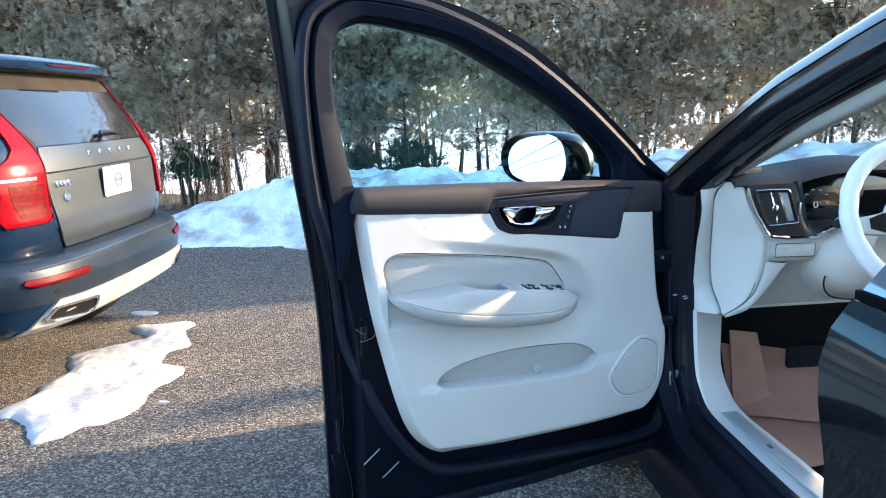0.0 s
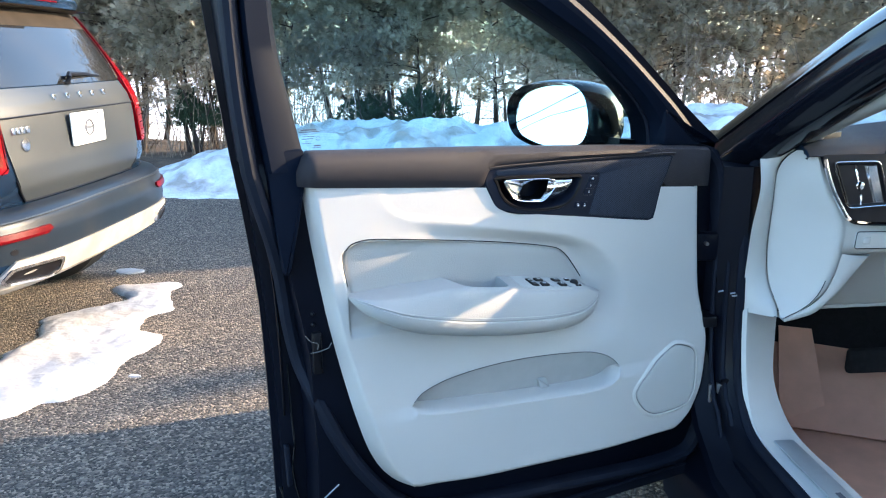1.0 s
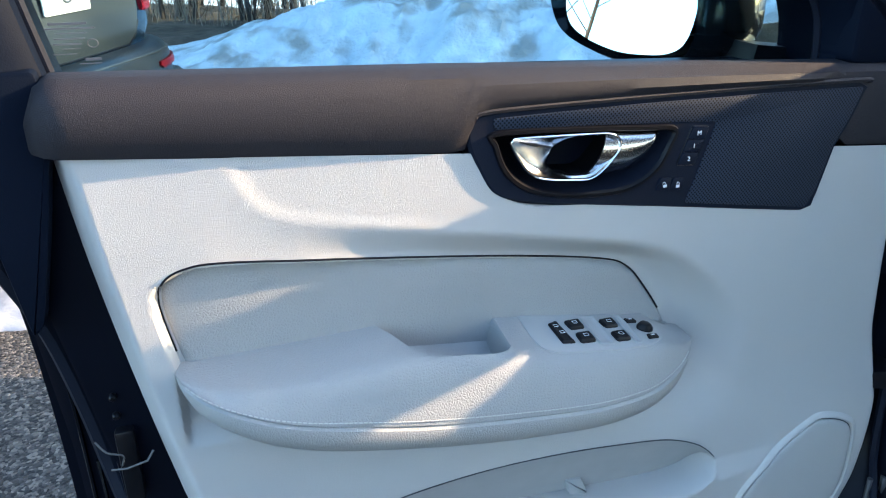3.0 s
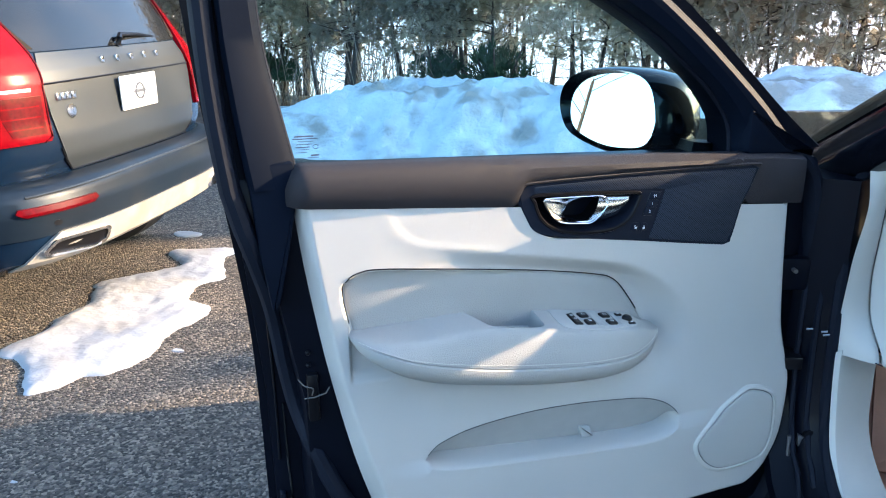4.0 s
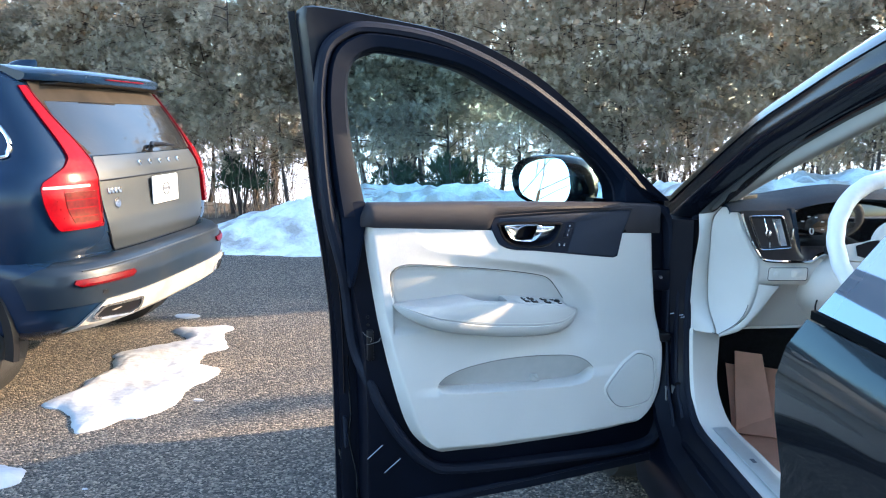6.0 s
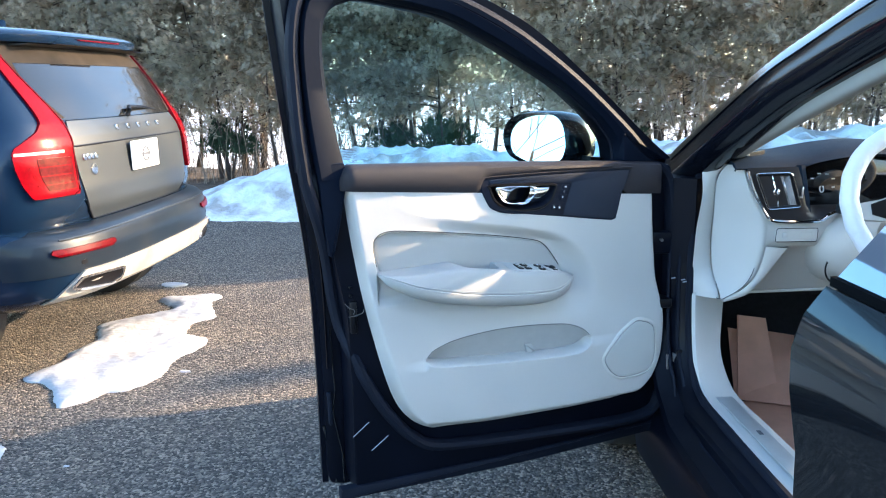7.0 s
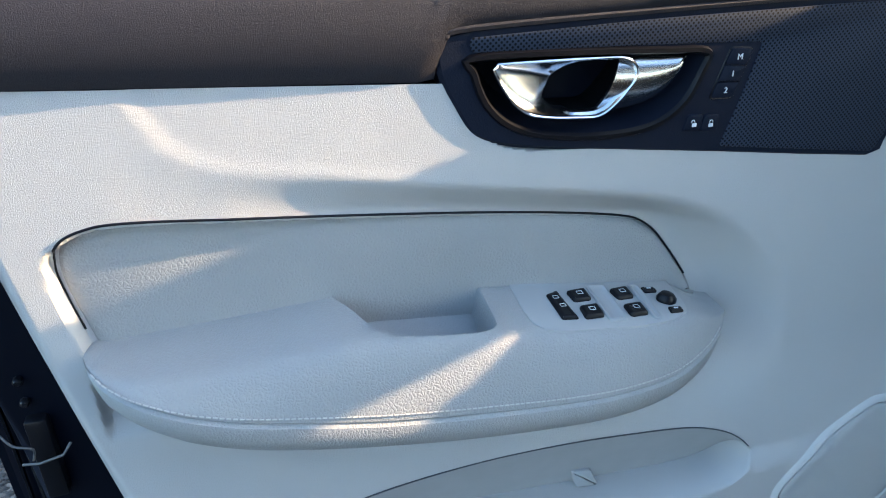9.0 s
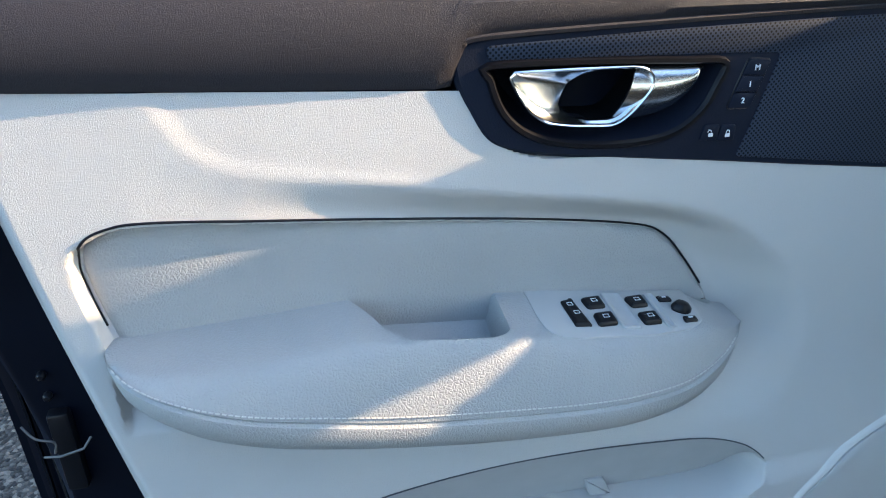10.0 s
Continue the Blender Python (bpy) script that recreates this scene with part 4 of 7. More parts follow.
part("switch_plate", arm_plate(rounded([(0.3740, -0.028), (0.3735, 0.016), (0.3760, 0.031), (0.383, 0.0370), (0.397, 0.0395), (0.460, 0.0385), (0.495, 0.0330), (0.514, 0.022), (0.518, 0.004), (0.519, -0.028)], 0.006), -0.006, 0.0008, 0.0006), SWITCH_PALE, door, "pale switch plate")


def well(u0, u1):
    """A shallow scooped trough between two switches, open to the plate."""
    poly = rounded([(u0, -0.014), (u1, -0.014), (u1 - 0.001, 0.032), (u0 + 0.001, 0.032)], 0.004)
    return loops_mesh([[on_arm(q[0], q[1], d) for q in inset(poly, k)] for k, d in ((0, 0.0006), (0.0004, 0.0022), (0.0018, 0.0026), (0.003, 0.0018), (0.006, 0.0012))])


for u0, u1 in ((0.4375, 0.4560), (0.4765, 0.4865)):
    part("switch_well", well(u0, u1), SWITCH_PALE, door)


def key_cap(poly, r, tall):
    """A switch with a rolled top and a lifted front edge."""
    poly = rounded(poly, r)
    return loops_mesh([[on_arm(q[0], q[1], d) for q in inset(poly, k)] for k, d in ((0, 0.0), (0, 0.55 * tall), (0.0008, 0.85 * tall), (0.002, tall), (0.004, 0.92 * tall))])


for quad in (((0.4171, -0.0050), (0.4353, -0.0090), (0.4357, 0.0058), (0.4190, 0.0078)), ((0.4200, 0.0140), (0.4370, 0.0112), (0.4372, 0.0265), (0.4195, 0.0285)),
             ((0.4560, -0.0065), (0.4738, -0.0105), (0.4742, 0.0042), (0.4580, 0.0070)), ((0.4582, 0.0138), (0.4755, 0.0110), (0.4757, 0.0260), (0.4590, 0.0278))):
    sw_ob = part("window_switch", key_cap(quad, 0.003, 0.0042), BLACK_PLASTIC, door, "small black window switch")
    c = sum((Vector(q) for q in quad), Vector((0, 0))) / 4
    frame_mark = bmesh.new()
    tube([on_arm(c.x + 0.0006 + a, c.y - 0.0008 + b, 0.0041) for a, b in ((-0.0022, -0.0018), (0.0026, -0.0024), (0.0028, 0.0012), (-0.0020, 0.0016))], 0.00028, 4, closed=True, bm=frame_mark)
    part("mark", frame_mark, WHITE_INK, sw_ob)
lk = part("child_lock_button", key_cap([(0.3990, -0.0020), (0.4100, -0.0060), (0.4145, 0.0275), (0.4005, 0.0275)], 0.0015, 0.0034), BLACK_PLASTIC, door)
for cu, cw in ((0.4052, 0.0030), (0.4072, 0.0130)):
    lock_mark = bmesh.new()
    tube([on_arm(cu + a, cw + b, 0.0034) for a, b in ((-0.0022, -0.0014), (0.0020, -0.0020), (0.0024, 0.0012), (-0.0020, 0.0016))], 0.00028, 4, closed=True, bm=lock_mark)
    part("mark", lock_mark, WHITE_INK, lk)
part("mirror_knob", loops_mesh([[on_arm(0.5020 + r * math.cos(a) * (1.0 + 0.25 * math.cos(a) ** 2), 0.0070 + 1.0 * r * math.sin(a), h) for a in [i * math.pi / 8 for i in range(16)]] for r, h in ((0.0072, 0.0), (0.0072, 0.003), (0.0060, 0.005), (0.0046, 0.0068), (0.002, 0.0072))]),
     BLACK_PLASTIC, door)
for quad in (((0.4850, -0.0085), (0.4990, -0.0100), (0.5000, -0.0040), (0.4880, -0.0030)), ((0.4966, 0.0180), (0.5090, 0.0175), (0.5085, 0.0240), (0.4955, 0.0255))):
    mb = part("mirror_button", key_cap(quad, 0.0018, 0.0030), BLACK_PLASTIC, door)
    c = sum((Vector(q) for q in quad), Vector((0, 0))) / 4
    part("mark", arm_plate([(c.x - 0.002, c.y - 0.0006), (c.x + 0.002, c.y - 0.0010), (c.x + 0.002, c.y + 0.0002), (c.x - 0.002, c.y + 0.0006)], 0.0022, 0.0033, 0.0001), WHITE_INK, mb)

# loudspeaker cover low at the front of the door
SPK = curve([(0.651, 0.647), (0.661, 0.672), (0.700, 0.709), (0.742, 0.738), (0.765, 0.744), (0.802, 0.732), (0.820, 0.712), (0.826, 0.668), (0.823, 0.622), (0.803, 0.592), (0.758, 0.583), (0.706, 0.587), (0.670, 0.612)], 5)
GRILLE = leather("pale_speaker_cloth", (0.47, 0.465, 0.45), 0.75, 0.0003, 900)
grille = part("speaker_grille", loops_mesh([[door_point(q, d - card_w(*q)) for q in inset(SPK, k)] for k, d in ((0.008, -0.0006), (0.0086, -0.0026), (0.010, -0.0034), (0.016, -0.0038))], cap0=False), GRILLE, door,
              "pale loudspeaker grille")
part("grille_rim", loops_mesh([[door_point(q, d - card_w(*q)) for q in inset(SPK, k)] for k, d in ((-0.003, 0.001), (0.0, -0.0016), (0.003, -0.0034), (0.0048, -0.0034), (0.0058, -0.0026), (0.0064, -0.0004), (0.0095, -0.0004))], cap0=False, cap1=False), PALE_PLASTIC, grille)
# Thin grey tube paints the groove's shadow line round the grille.
part("grille_gap", tube([door_point(q, -0.0006 - card_w(*q)) for q in inset(SPK, 0.0073)], 0.0007, 5, closed=True), GROOVE_SHADE, grille)


def liner_point(s, v):
    u = 0.1745 + 0.4400 * s
    low, high = pocket_edges(u)
    low, high = low + 0.0022, high - 0.0006
    z = low + max(0.0005, high - low) * v
    return Vector((u, -card_w(u, z) - 0.0012, z))


FELT = material("grey_felt", (0.40, 0.40, 0.395), 0.95, vary=0.03, scale=40, fine=0.00012, fine_scale=1400, spec=0.1)
part("pocket_liner", grid_mesh(liner_point, 120, 40), FELT, door, "grey felt lining of the pocket")
part("pocket_divider", plate(rounded([(0.447, 0.692), (0.470, 0.690), (0.460, 0.713), (0.440, 0.715)], 0.004), 0.034, 0.014, 0.003), FELT, door)
# Thin grey tube paints the shaded line along the pocket's upper edge.
part("pocket_gap", tube([Vector((u, -card_w(u, pocket_edges(u)[1] + 0.0004) - 0.0003, pocket_edges(u)[1])) for u in [0.173 + 0.443 * k / 60 for k in range(61)]], 0.0007, 5), GROOVE_SHADE, door)

# latch on the shut face; alloy-bright bars paint the highlights on ridges in the pressing
part("door_latch", box(0.004, 0.020, 0.026, 0.05, 0.80, 0.875, 0.003), BLACK_PLASTIC, door, "black door latch")
part("latch_claw", tube([(-0.002, 0.020, 0.843), (0.011, 0.014, 0.846), (0.028, 0.014, 0.850), (0.034, 0.018, 0.857)], 0.0010, 8), STEEL, door, "bare steel latch claw")
part("latch_tongue", tube(curve([(-0.010, 0.018, 0.876), (-0.002, 0.014, 0.866), (0.010, 0.014, 0.860), (0.008, 0.014, 0.850)], 4, False), 0.0009, 6), STEEL, door)
for z in (0.907, 0.888):
    part("bolt", loops_mesh([[Vector((0.008 + r * math.cos(a), d, z + r * math.sin(a))) for a in [i * math.pi / 4 for i in range(8)]] for r, d in ((0.0035, 0.036), (0.0035, 0.032), (0.002, 0.030))]), BLACK_PLASTIC, door)
for (u0, z0, u1, z1) in ((0.000, 0.548, 0.040, 0.578), (0.044, 0.505, 0.086, 0.535)):
    part("bright_ridge", tube([(u0, 0.0345, z0), (u1, 0.0345, z1)], 0.0013, 6), RIM, door)
part("edge_buffer", plate(rounded([(-0.040, 0.640), (-0.031, 0.640), (-0.029, 0.56), (-0.038, 0.556)], 0.003), 0.112, 0.096, 0.002), RUBBER, door, "narrow rubber buffer")
part("door_foot_seal", plate(rounded([(-0.036, 0.424), (0.45, 0.416), (0.86, 0.424), (0.86, 0.396), (0.45, 0.388), (-0.036, 0.396)], 0.004), 0.05, 0.0285, 0.004), RUBBER, door, "rubber strip along the foot of the door")
for pts, r in (([(-0.026, 0.098, 0.80), (-0.024, 0.098, 0.70), (-0.022, 0.098, 0.64), (-0.028, 0.100, 0.59), (-0.020, 0.096, 0.53), (-0.012, 0.094, 0.48), (-0.010, 0.094, 0.41)], 0.0020),
               ([(0.006, 0.040, 0.79), (0.004, 0.039, 0.72), (0.006, 0.038, 0.66), (0.010, 0.037, 0.60)], 0.0012),
               ([(-0.048, 0.118, 0.55), (-0.040, 0.116, 0.50), (-0.030, 0.110, 0.46), (-0.026, 0.108, 0.405)], 0.0035)):
    part("pressed_edge", tube(curve(pts, 5, False), r, 6), PIANO_BLACK, door)
part("edge_bead", tube(curve([(-0.052, 0.100, 1.06), (-0.040, 0.102, 0.95), (-0.036, 0.102, 0.82), (-0.036, 0.102, 0.70)], 5, False), 0.0022, 6), BLACK_PAINT, door)


# glass etching, in bars
for k, (u0, u1, tall) in enumerate(((0.012, 0.038, 0.0018), (0.009, 0.043, 0.0012), (0.016, 0.037, 0.0007), (0.014, 0.035, 0.0010), (0.013, 0.032, 0.0012), (0.019, 0.031, 0.0006), (0.012, 0.028, 0.0007), (0.033, 0.044, 0.0020), (0.029, 0.044, 0.0007))):
    z = 1.2108 - 0.0037 * k
    part("glass_marking", plate([(u0, z), (u1, z), (u1, z - tall), (u0, z - tall)], 0.0622, 0.0616, 0.0001), INK, door, smooth=False)
part("glass_marking", tube([Vector((0.040 + 0.0036 * math.cos(i * math.pi / 8), 0.0617, 1.1955 + 0.0030 * math.sin(i * math.pi / 8))) for i in range(16)], 0.0004, 4, closed=True), INK, door)

# door mirror, outside the window
def mirror_shell(k):
    """Outline of the mirror housing in the plane across the car, k grows it."""
    return curve([(0.145, 1.140), (0.145, 1.225), (0.18, 1.264), (0.265, 1.270), (0.340, 1.250), (0.366, 1.205), (0.348, 1.152), (0.295, 1.128), (0.22, 1.120)], 6)


MC = Vector((0.255, 1.20))
msh = []
for u, k in ((0.614, 0.86), (0.592, 0.95), (0.600, 1.0), (0.64, 1.02), (0.685, 0.95), (0.715, 0.80), (0.730, 0.5)):
    msh.append([Vector((u - 0.32 * (d - 0.255) * max(0.2, 1 - (u - 0.59) * 4), d, z)) for d, z in [(MC.x + (q.x - MC.x) * k, MC.y + (q.y - MC.y) * k) for q in mirror_shell(1)]])
mirror = part("door_mirror", loops_mesh(msh, cap0=False), MIRROR_BLACK, door, "black door mirror housing")
mg = [[Vector((0.607 - 0.32 * (MC.x + (q.x - MC.x) * k - 0.255) + 0.19 * (q.y - MC.y) * k, MC.x + (q.x - MC.x) * k, MC.y + (q.y - MC.y) * k)) for q in mirror_shell(1)] for k in (0.84, 0.5)]
part("mirror_pane", loops_mesh(mg, cap0=False), MIRROR, door, "mirror glass", smooth=False)
part("mirror_foot", loops_mesh([[Vector((u0 + du, d, z)) for du, z in ((-0.03, 1.13), (0.04, 1.125), (0.045, 1.15), (-0.025, 1.158))] for d, u0 in ((0.10, 0.70), (0.14, 0.70), (0.18, 0.67), (0.24, 0.65))]), BLACK_PLASTIC, door)

# ---------------------------------------------------------------- black car: body and cabin


def side_x(z):
    """The left flank's x at height z, towards the left negative."""
    return interp(z, [(0.24, 0.02), (0.32, -0.035), (0.45, -0.052), (0.58, -0.050), (0.75, -0.056), (0.86, -0.075), (0.93, -0.078), (0.985, -0.062), (1.03, -0.030), (1.05, -0.015)])


ZS = [0.24, 0.28, 0.32, 0.38, 0.45, 0.52, 0.58, 0.66, 0.75, 0.81, 0.86, 0.895, 0.93, 0.96, 0.985, 1.01, 1.03, 1.05]


def flank(y0, y1, z0=0.24, z1=1.05, front=None, ny=24):
    zs = [z for z in ZS if z0 <= z <= z1]
    bm = bmesh.new()
    rows = []
    for k in range(ny + 1):
        y = y0 + (y1 - y0) * k / ny
        rows.append([bm.verts.new((side_x(z) + 0.02 * ss(0.2, 1.4, y) ** 2, y, z)) for z in zs])
    for a, b in zip(rows, rows[1:]):
        for i in range(len(zs) - 1):
            bm.faces.new((a[i], a[i + 1], b[i + 1], b[i]))
    return thicken(bm, 0.03)


rear_door = part("rear_door", flank(-1.93, -0.875, z0=0.66, z1=1.03), FLANK_BLACK, car, "closed black rear door")
# Lower door takes the duller black, its grey standing for the reflected ground.
part("lower_panel", flank(-1.93, -0.875, z1=0.66), DULL_BLACK, rear_door, "lower rear door in duller, greyer black")
part("window_rubber", sweep([(-0.016, y, 1.036) for y in (-0.868, -1.2, -1.6, -1.93)], [(0.005, -0.008), (0.005, 0.007), (-0.004, 0.008), (-0.010, 0.002), (-0.012, -0.008)]), MATT_BLACK, rear_door, "black rubber strip under the window")
# Pale bluish half-metal base puts the sky's reflection into the pane's colour.
part("rear_pane", grid_mesh(lambda u, v: Vector((-0.012 + 0.27 * v, -0.872 - 0.16 * v - (1.03 - 0.1 * v) * u, 1.042 + 0.48 * v)), 8, 8), material("sky_toned_glass", (0.30, 0.32, 0.38), 0.03, 0.6, vary=0.05, coat=1.0, spec=1.0), rear_door, "rear window, its pale tone standing for reflected sky")
part("door_handle", sweep([(-0.098, y, 0.955 + 0.01 * (y + 1.7)) for y in (-1.62, -1.68, -1.78, -1.84)], ring(0.012, 8, 0.016)), BLACK_PAINT, rear_door)
part("b_pillar", loops_mesh([[Vector((x0 + dx, y0 + dy, z)) for dx, dy in ((0.0, -0.02), (0.0, 0.0), (0.05, 0.0), (0.05, -0.08), (0.0, -0.08))] for z, x0, y0 in ((0.45, 0.06, -0.93), (1.05, 0.03, -0.93), (1.3, 0.11, -1.0), (1.56, 0.20, -1.08))]),
     BLACK_PAINT, car)
part("rear_quarter", flank(-3.2, -1.935), FLANK_BLACK, car, "black rear wing")
part("front_wing", flank(0.035, 1.35, 0.42, 1.03), BLACK_PAINT, car, "black front wing")


def hood_point(u, v):
    x, y = -0.03 + 1.84 * u, 0.34 + 1.14 * v
    edge = min(u, 1 - u) * 1.84
    crown = 0.045 * ss(0.0, 0.16, edge) + 0.02 * ss(0.2, 0.5, edge)
    return Vector((x, y + 0.10 * (1 - (2 * u - 1) ** 2) * (1 if v < 0.5 else 2 * (1 - v) * 1.0 + 0.6), 1.045 + crown - 0.10 * v - 0.16 * ss(0.72, 1.0, v)))


part("hood", thicken(grid_mesh(hood_point, 40, 24), 0.015), BLACK_PAINT, car, "black hood")
part("cowl", grid_mesh(lambda u, v: Vector((0.0 + 1.78 * u, 0.36 - 0.10 * v + 0.08 * math.sin(math.pi * u), 1.06 + 0.012 * v + 0.02 * math.sin(math.pi * u))), 20, 3), BLACK_PLASTIC, car)
part("front_bumper", box(-0.0, 1.78, 1.22, 1.46, 0.28, 0.92, 0.12, 4), BLACK_PAINT, car)

# door opening: hinge pillar, sill, seals
PILLAR = [(0.015, 0.25, 1.030), (0.040, 0.15, 1.080), (0.062, 0.053, 1.128), (0.088, -0.185, 1.255), (0.112, -0.36, 1.348), (0.130, -0.487, 1.400), (0.152, -0.713, 1.478), (0.185, -1.0, 1.560), (0.20, -1.4, 1.595), (0.21, -2.2, 1.585), (0.24, -2.6, 1.54)]
part("hinge_pillar", loops_mesh([[Vector((x, y, z)) for x, y in ((-0.045, 0.03), (-0.045, -0.01), (0.0, -0.075), (0.05, -0.095), (0.10, -0.06), (0.10, 0.05))] for z in (0.40, 0.55, 0.9, 1.10)]), INNER_BLACK, car)
part("sill", loops_mesh([[Vector((x, y, z)) for x, z in ((0.04, 0.26), (-0.03, 0.28), (-0.045, 0.36), (-0.03, 0.42), (-0.005, 0.46), (0.0, 0.52), (0.03, 0.535), (0.13, 0.53), (0.16, 0.30))] for y in (-0.90, -0.6, -0.3, 0.0, 0.05)]),
     INNER_BLACK, car, "black door sill")
open_path = curve([(0.046, -0.92, 0.548), (0.046, -0.58, 0.545), (0.046, -0.37, 0.548), (0.046, -0.24, 0.552), (0.046, -0.175, 0.575), (0.046, -0.125, 0.64), (0.046, -0.105, 0.72), (0.046, -0.095, 0.84), (0.050, -0.085, 0.95),
                   (0.056, -0.070, 1.03), (0.062, -0.060, 1.085)], 5, False)
UPPER = [(x + 0.018, y, z - 0.064) for x, y, z in curve(PILLAR[3:8], 5, False)]
open_path += curve([(0.070, -0.075, 1.120), (0.084, -0.115, 1.153)], 3, False)[:-1] + UPPER
part("opening_seal", tube(open_path, 0.011, 8), RUBBER, car, "black rubber seal round the door opening")
part("pillar_bead", tube([(x - 0.014, y, z + 0.020) for x, y, z in UPPER], 0.006, 6), RUBBER, car)
jamb = []
for y, z in [(-0.92, 0.545), (-0.58, 0.543), (-0.37, 0.545), (-0.24, 0.550), (-0.175, 0.573), (-0.125, 0.64), (-0.105, 0.72), (-0.095, 0.84), (-0.085, 0.95), (-0.070, 1.03), (-0.060, 1.085)]:
    f = ss(-0.27, -0.11, y)
    oy, oz = f, -(1 - f)
    jamb.append([Vector((x, y + oy * o, z + oz * o)) for x, o in ((0.05, -0.002), (0.030, 0.004), (0.012, 0.018), (0.004, 0.040), (-0.020, 0.050), (-0.038, 0.064), (-0.042, 0.09))])
jamb = [[a.lerp(b, 0.5 * k) for a, b in zip(p, q)] for p, q in zip(jamb, jamb[1:]) for k in (0, 1)] + [jamb[-1]]
part("door_jamb", loops_mesh(jamb, closed=False), INNER_BLACK, car)
part("door_check", box(-0.04, 0.0, -0.10, -0.02, 0.76, 0.785, 0.004), BLACK_PLASTIC, car)
for dx, dz, r in ((-0.026, -0.028, 0.006), (-0.050, -0.050, 0.005)):
    part("sill_ridge", tube([(x + dx, y + (0.020 if z > 0.6 else 0.0) * (1 if dx < -0.03 else 0.6), z + dz * ss(0.62, 0.56, z)) for x, y, z in open_path[:40]], r, 6), RUBBER, car)
for z in (0.60, 0.93):
    part("hinge", box(-0.055, 0.0, -0.075, -0.02, z - 0.03, z + 0.03, 0.006), INNER_BLACK, car)
    part("hinge_bolt", tube([(-0.03, -0.086, z + 0.01), (-0.03, -0.070, z + 0.01)], 0.004, 8), RIM, car)

hinge_plate = part("hinge_plate", loops_mesh([[Vector((x, y, z)) for x, z in ((0.004, 0.640), (0.026, 0.628), (0.032, 0.612), (0.037, 0.578), (0.020, 0.598), (0.006, 0.616))] for y in (-0.108, -0.114)]), RIM, car, "pale metal triangle at the lower hinge")
part("hinge_screw", tube([(0.022, -0.110, 0.640), (0.022, -0.118, 0.640)], 0.010, 10), BLACK_PLASTIC, hinge_plate)
part("hinge_pin", tube([(-0.010, -0.112, 0.636), (-0.008, -0.112, 0.590)], 0.0035, 8), RIM, car, "bare metal hinge pin")
# Tiny bright bars paint the glints on the dark jamb.
for x, z in ((-0.008, 0.843), (0.018, 0.838), (0.022, 0.832)):
    part("glint_bar", tube([(x, -0.108, z), (x + 0.010, -0.110, z + 0.002)], 0.0018, 6), RIM, car)

# windscreen pillars, roof, far flank
psec = [(0.030, 0.018), (0.012, 0.034), (-0.014, 0.032), (-0.028, 0.010), (-0.030, -0.030), (-0.026, -0.080), (0.020, -0.074), (0.040, -0.040), (0.034, -0.010)]
psec = [tuple(q) for q in curve(psec, 3)]
pillar = part("windscreen_pillar", sweep(curve(PILLAR, 6, False), psec), BLACK_PAINT, car, "black windscreen pillar")
# Extra-glossy strip added over the pillar's outer edge to catch the sky.
part("pillar_gloss", sweep(curve(PILLAR[2:9], 6, False), [(0.036, 0.006), (0.030, 0.024), (0.014, 0.0385), (-0.004, 0.040), (-0.004, 0.030), (0.020, 0.012)]), PIANO_BLACK, pillar, "glossy black strip added on the pillar to mirror the sky")
far_pillar = [(1.78 - x, y, z) for x, y, z in PILLAR]
part("windscreen_pillar", sweep(curve(far_pillar, 6, False), [(-s, v) for s, v in psec]), BLACK_PAINT, car, "black windscreen pillar")
INNER = [(0.115, 0.16, 1.09), (0.118, 0.05, 1.13), (0.128, -0.10, 1.165), (0.138, -0.225, 1.215), (0.150, -0.356, 1.267), (0.160, -0.497, 1.318), (0.172, -0.658, 1.374), (0.20, -0.95, 1.48)]
isec = [tuple(q) for q in curve([(0.016, -0.022), (0.021, -0.002), (0.012, 0.018), (-0.012, 0.022), (-0.026, 0.010), (-0.022, -0.016), (-0.002, -0.026)], 3)]
# Pale trim with the pillar's weaker light put in as a darker base.
PILLAR_DIMMED = material("dimmed_pillar_trim", (0.30, 0.30, 0.285), 0.8, vary=0.03, fine=0.0003, fine_scale=900, spec=0.15)
part("pillar_trim", sweep(curve(INNER, 6, False), isec), PILLAR_DIMMED, car, "pale pillar trim")
part("pillar_trim", sweep(curve([(1.78 - x, y, z) for x, y, z in INNER], 6, False), [(-s, v) for s, v in isec]), PILLAR_DIMMED, car, "pale pillar trim")


def screen_point(u, v):
    y = 0.22 - 0.95 * v
    px, pz = (interp(-y, [(-q[1], q[k]) for q in PILLAR]) for k in (0, 2))
    return Vector((px + 0.02 + (1.74 - 2 * px) * u, y + 0.13 * math.sin(math.pi * u), pz + 0.018 + 0.03 * math.sin(math.pi * u)))


ws = part("windscreen", grid_mesh(screen_point, 20, 12),
          GLASS, car, "clear windscreen")
ws.visible_shadow = False
part("roof", thicken(grid_mesh(lambda u, v: Vector((0.16 + 1.46 * u, -0.70 - 1.95 * v + 0.10 * math.sin(math.pi * u) * (1 - v), 1.49 + 0.11 * math.sin(math.pi * min(1, 0.12 + 0.76 * v)) + 0.035 * math.sin(math.pi * u))), 20, 24), 0.03), BLACK_PAINT, car, "black roof")
part("far_flank", box(1.76, 1.85, -3.2, 1.3, 0.26, 1.05, 0.03), BLACK_PAINT, car)
part("far_b_pillar", loops_mesh([[Vector((x + dx, y + dy, z)) for dx, dy in ((0, 0), (0.05, 0), (0.05, -0.12), (0, -0.12))] for x, y, z in ((1.76, -0.92, 1.04), (1.60, -1.08, 1.57))]), BLACK_PAINT, car)
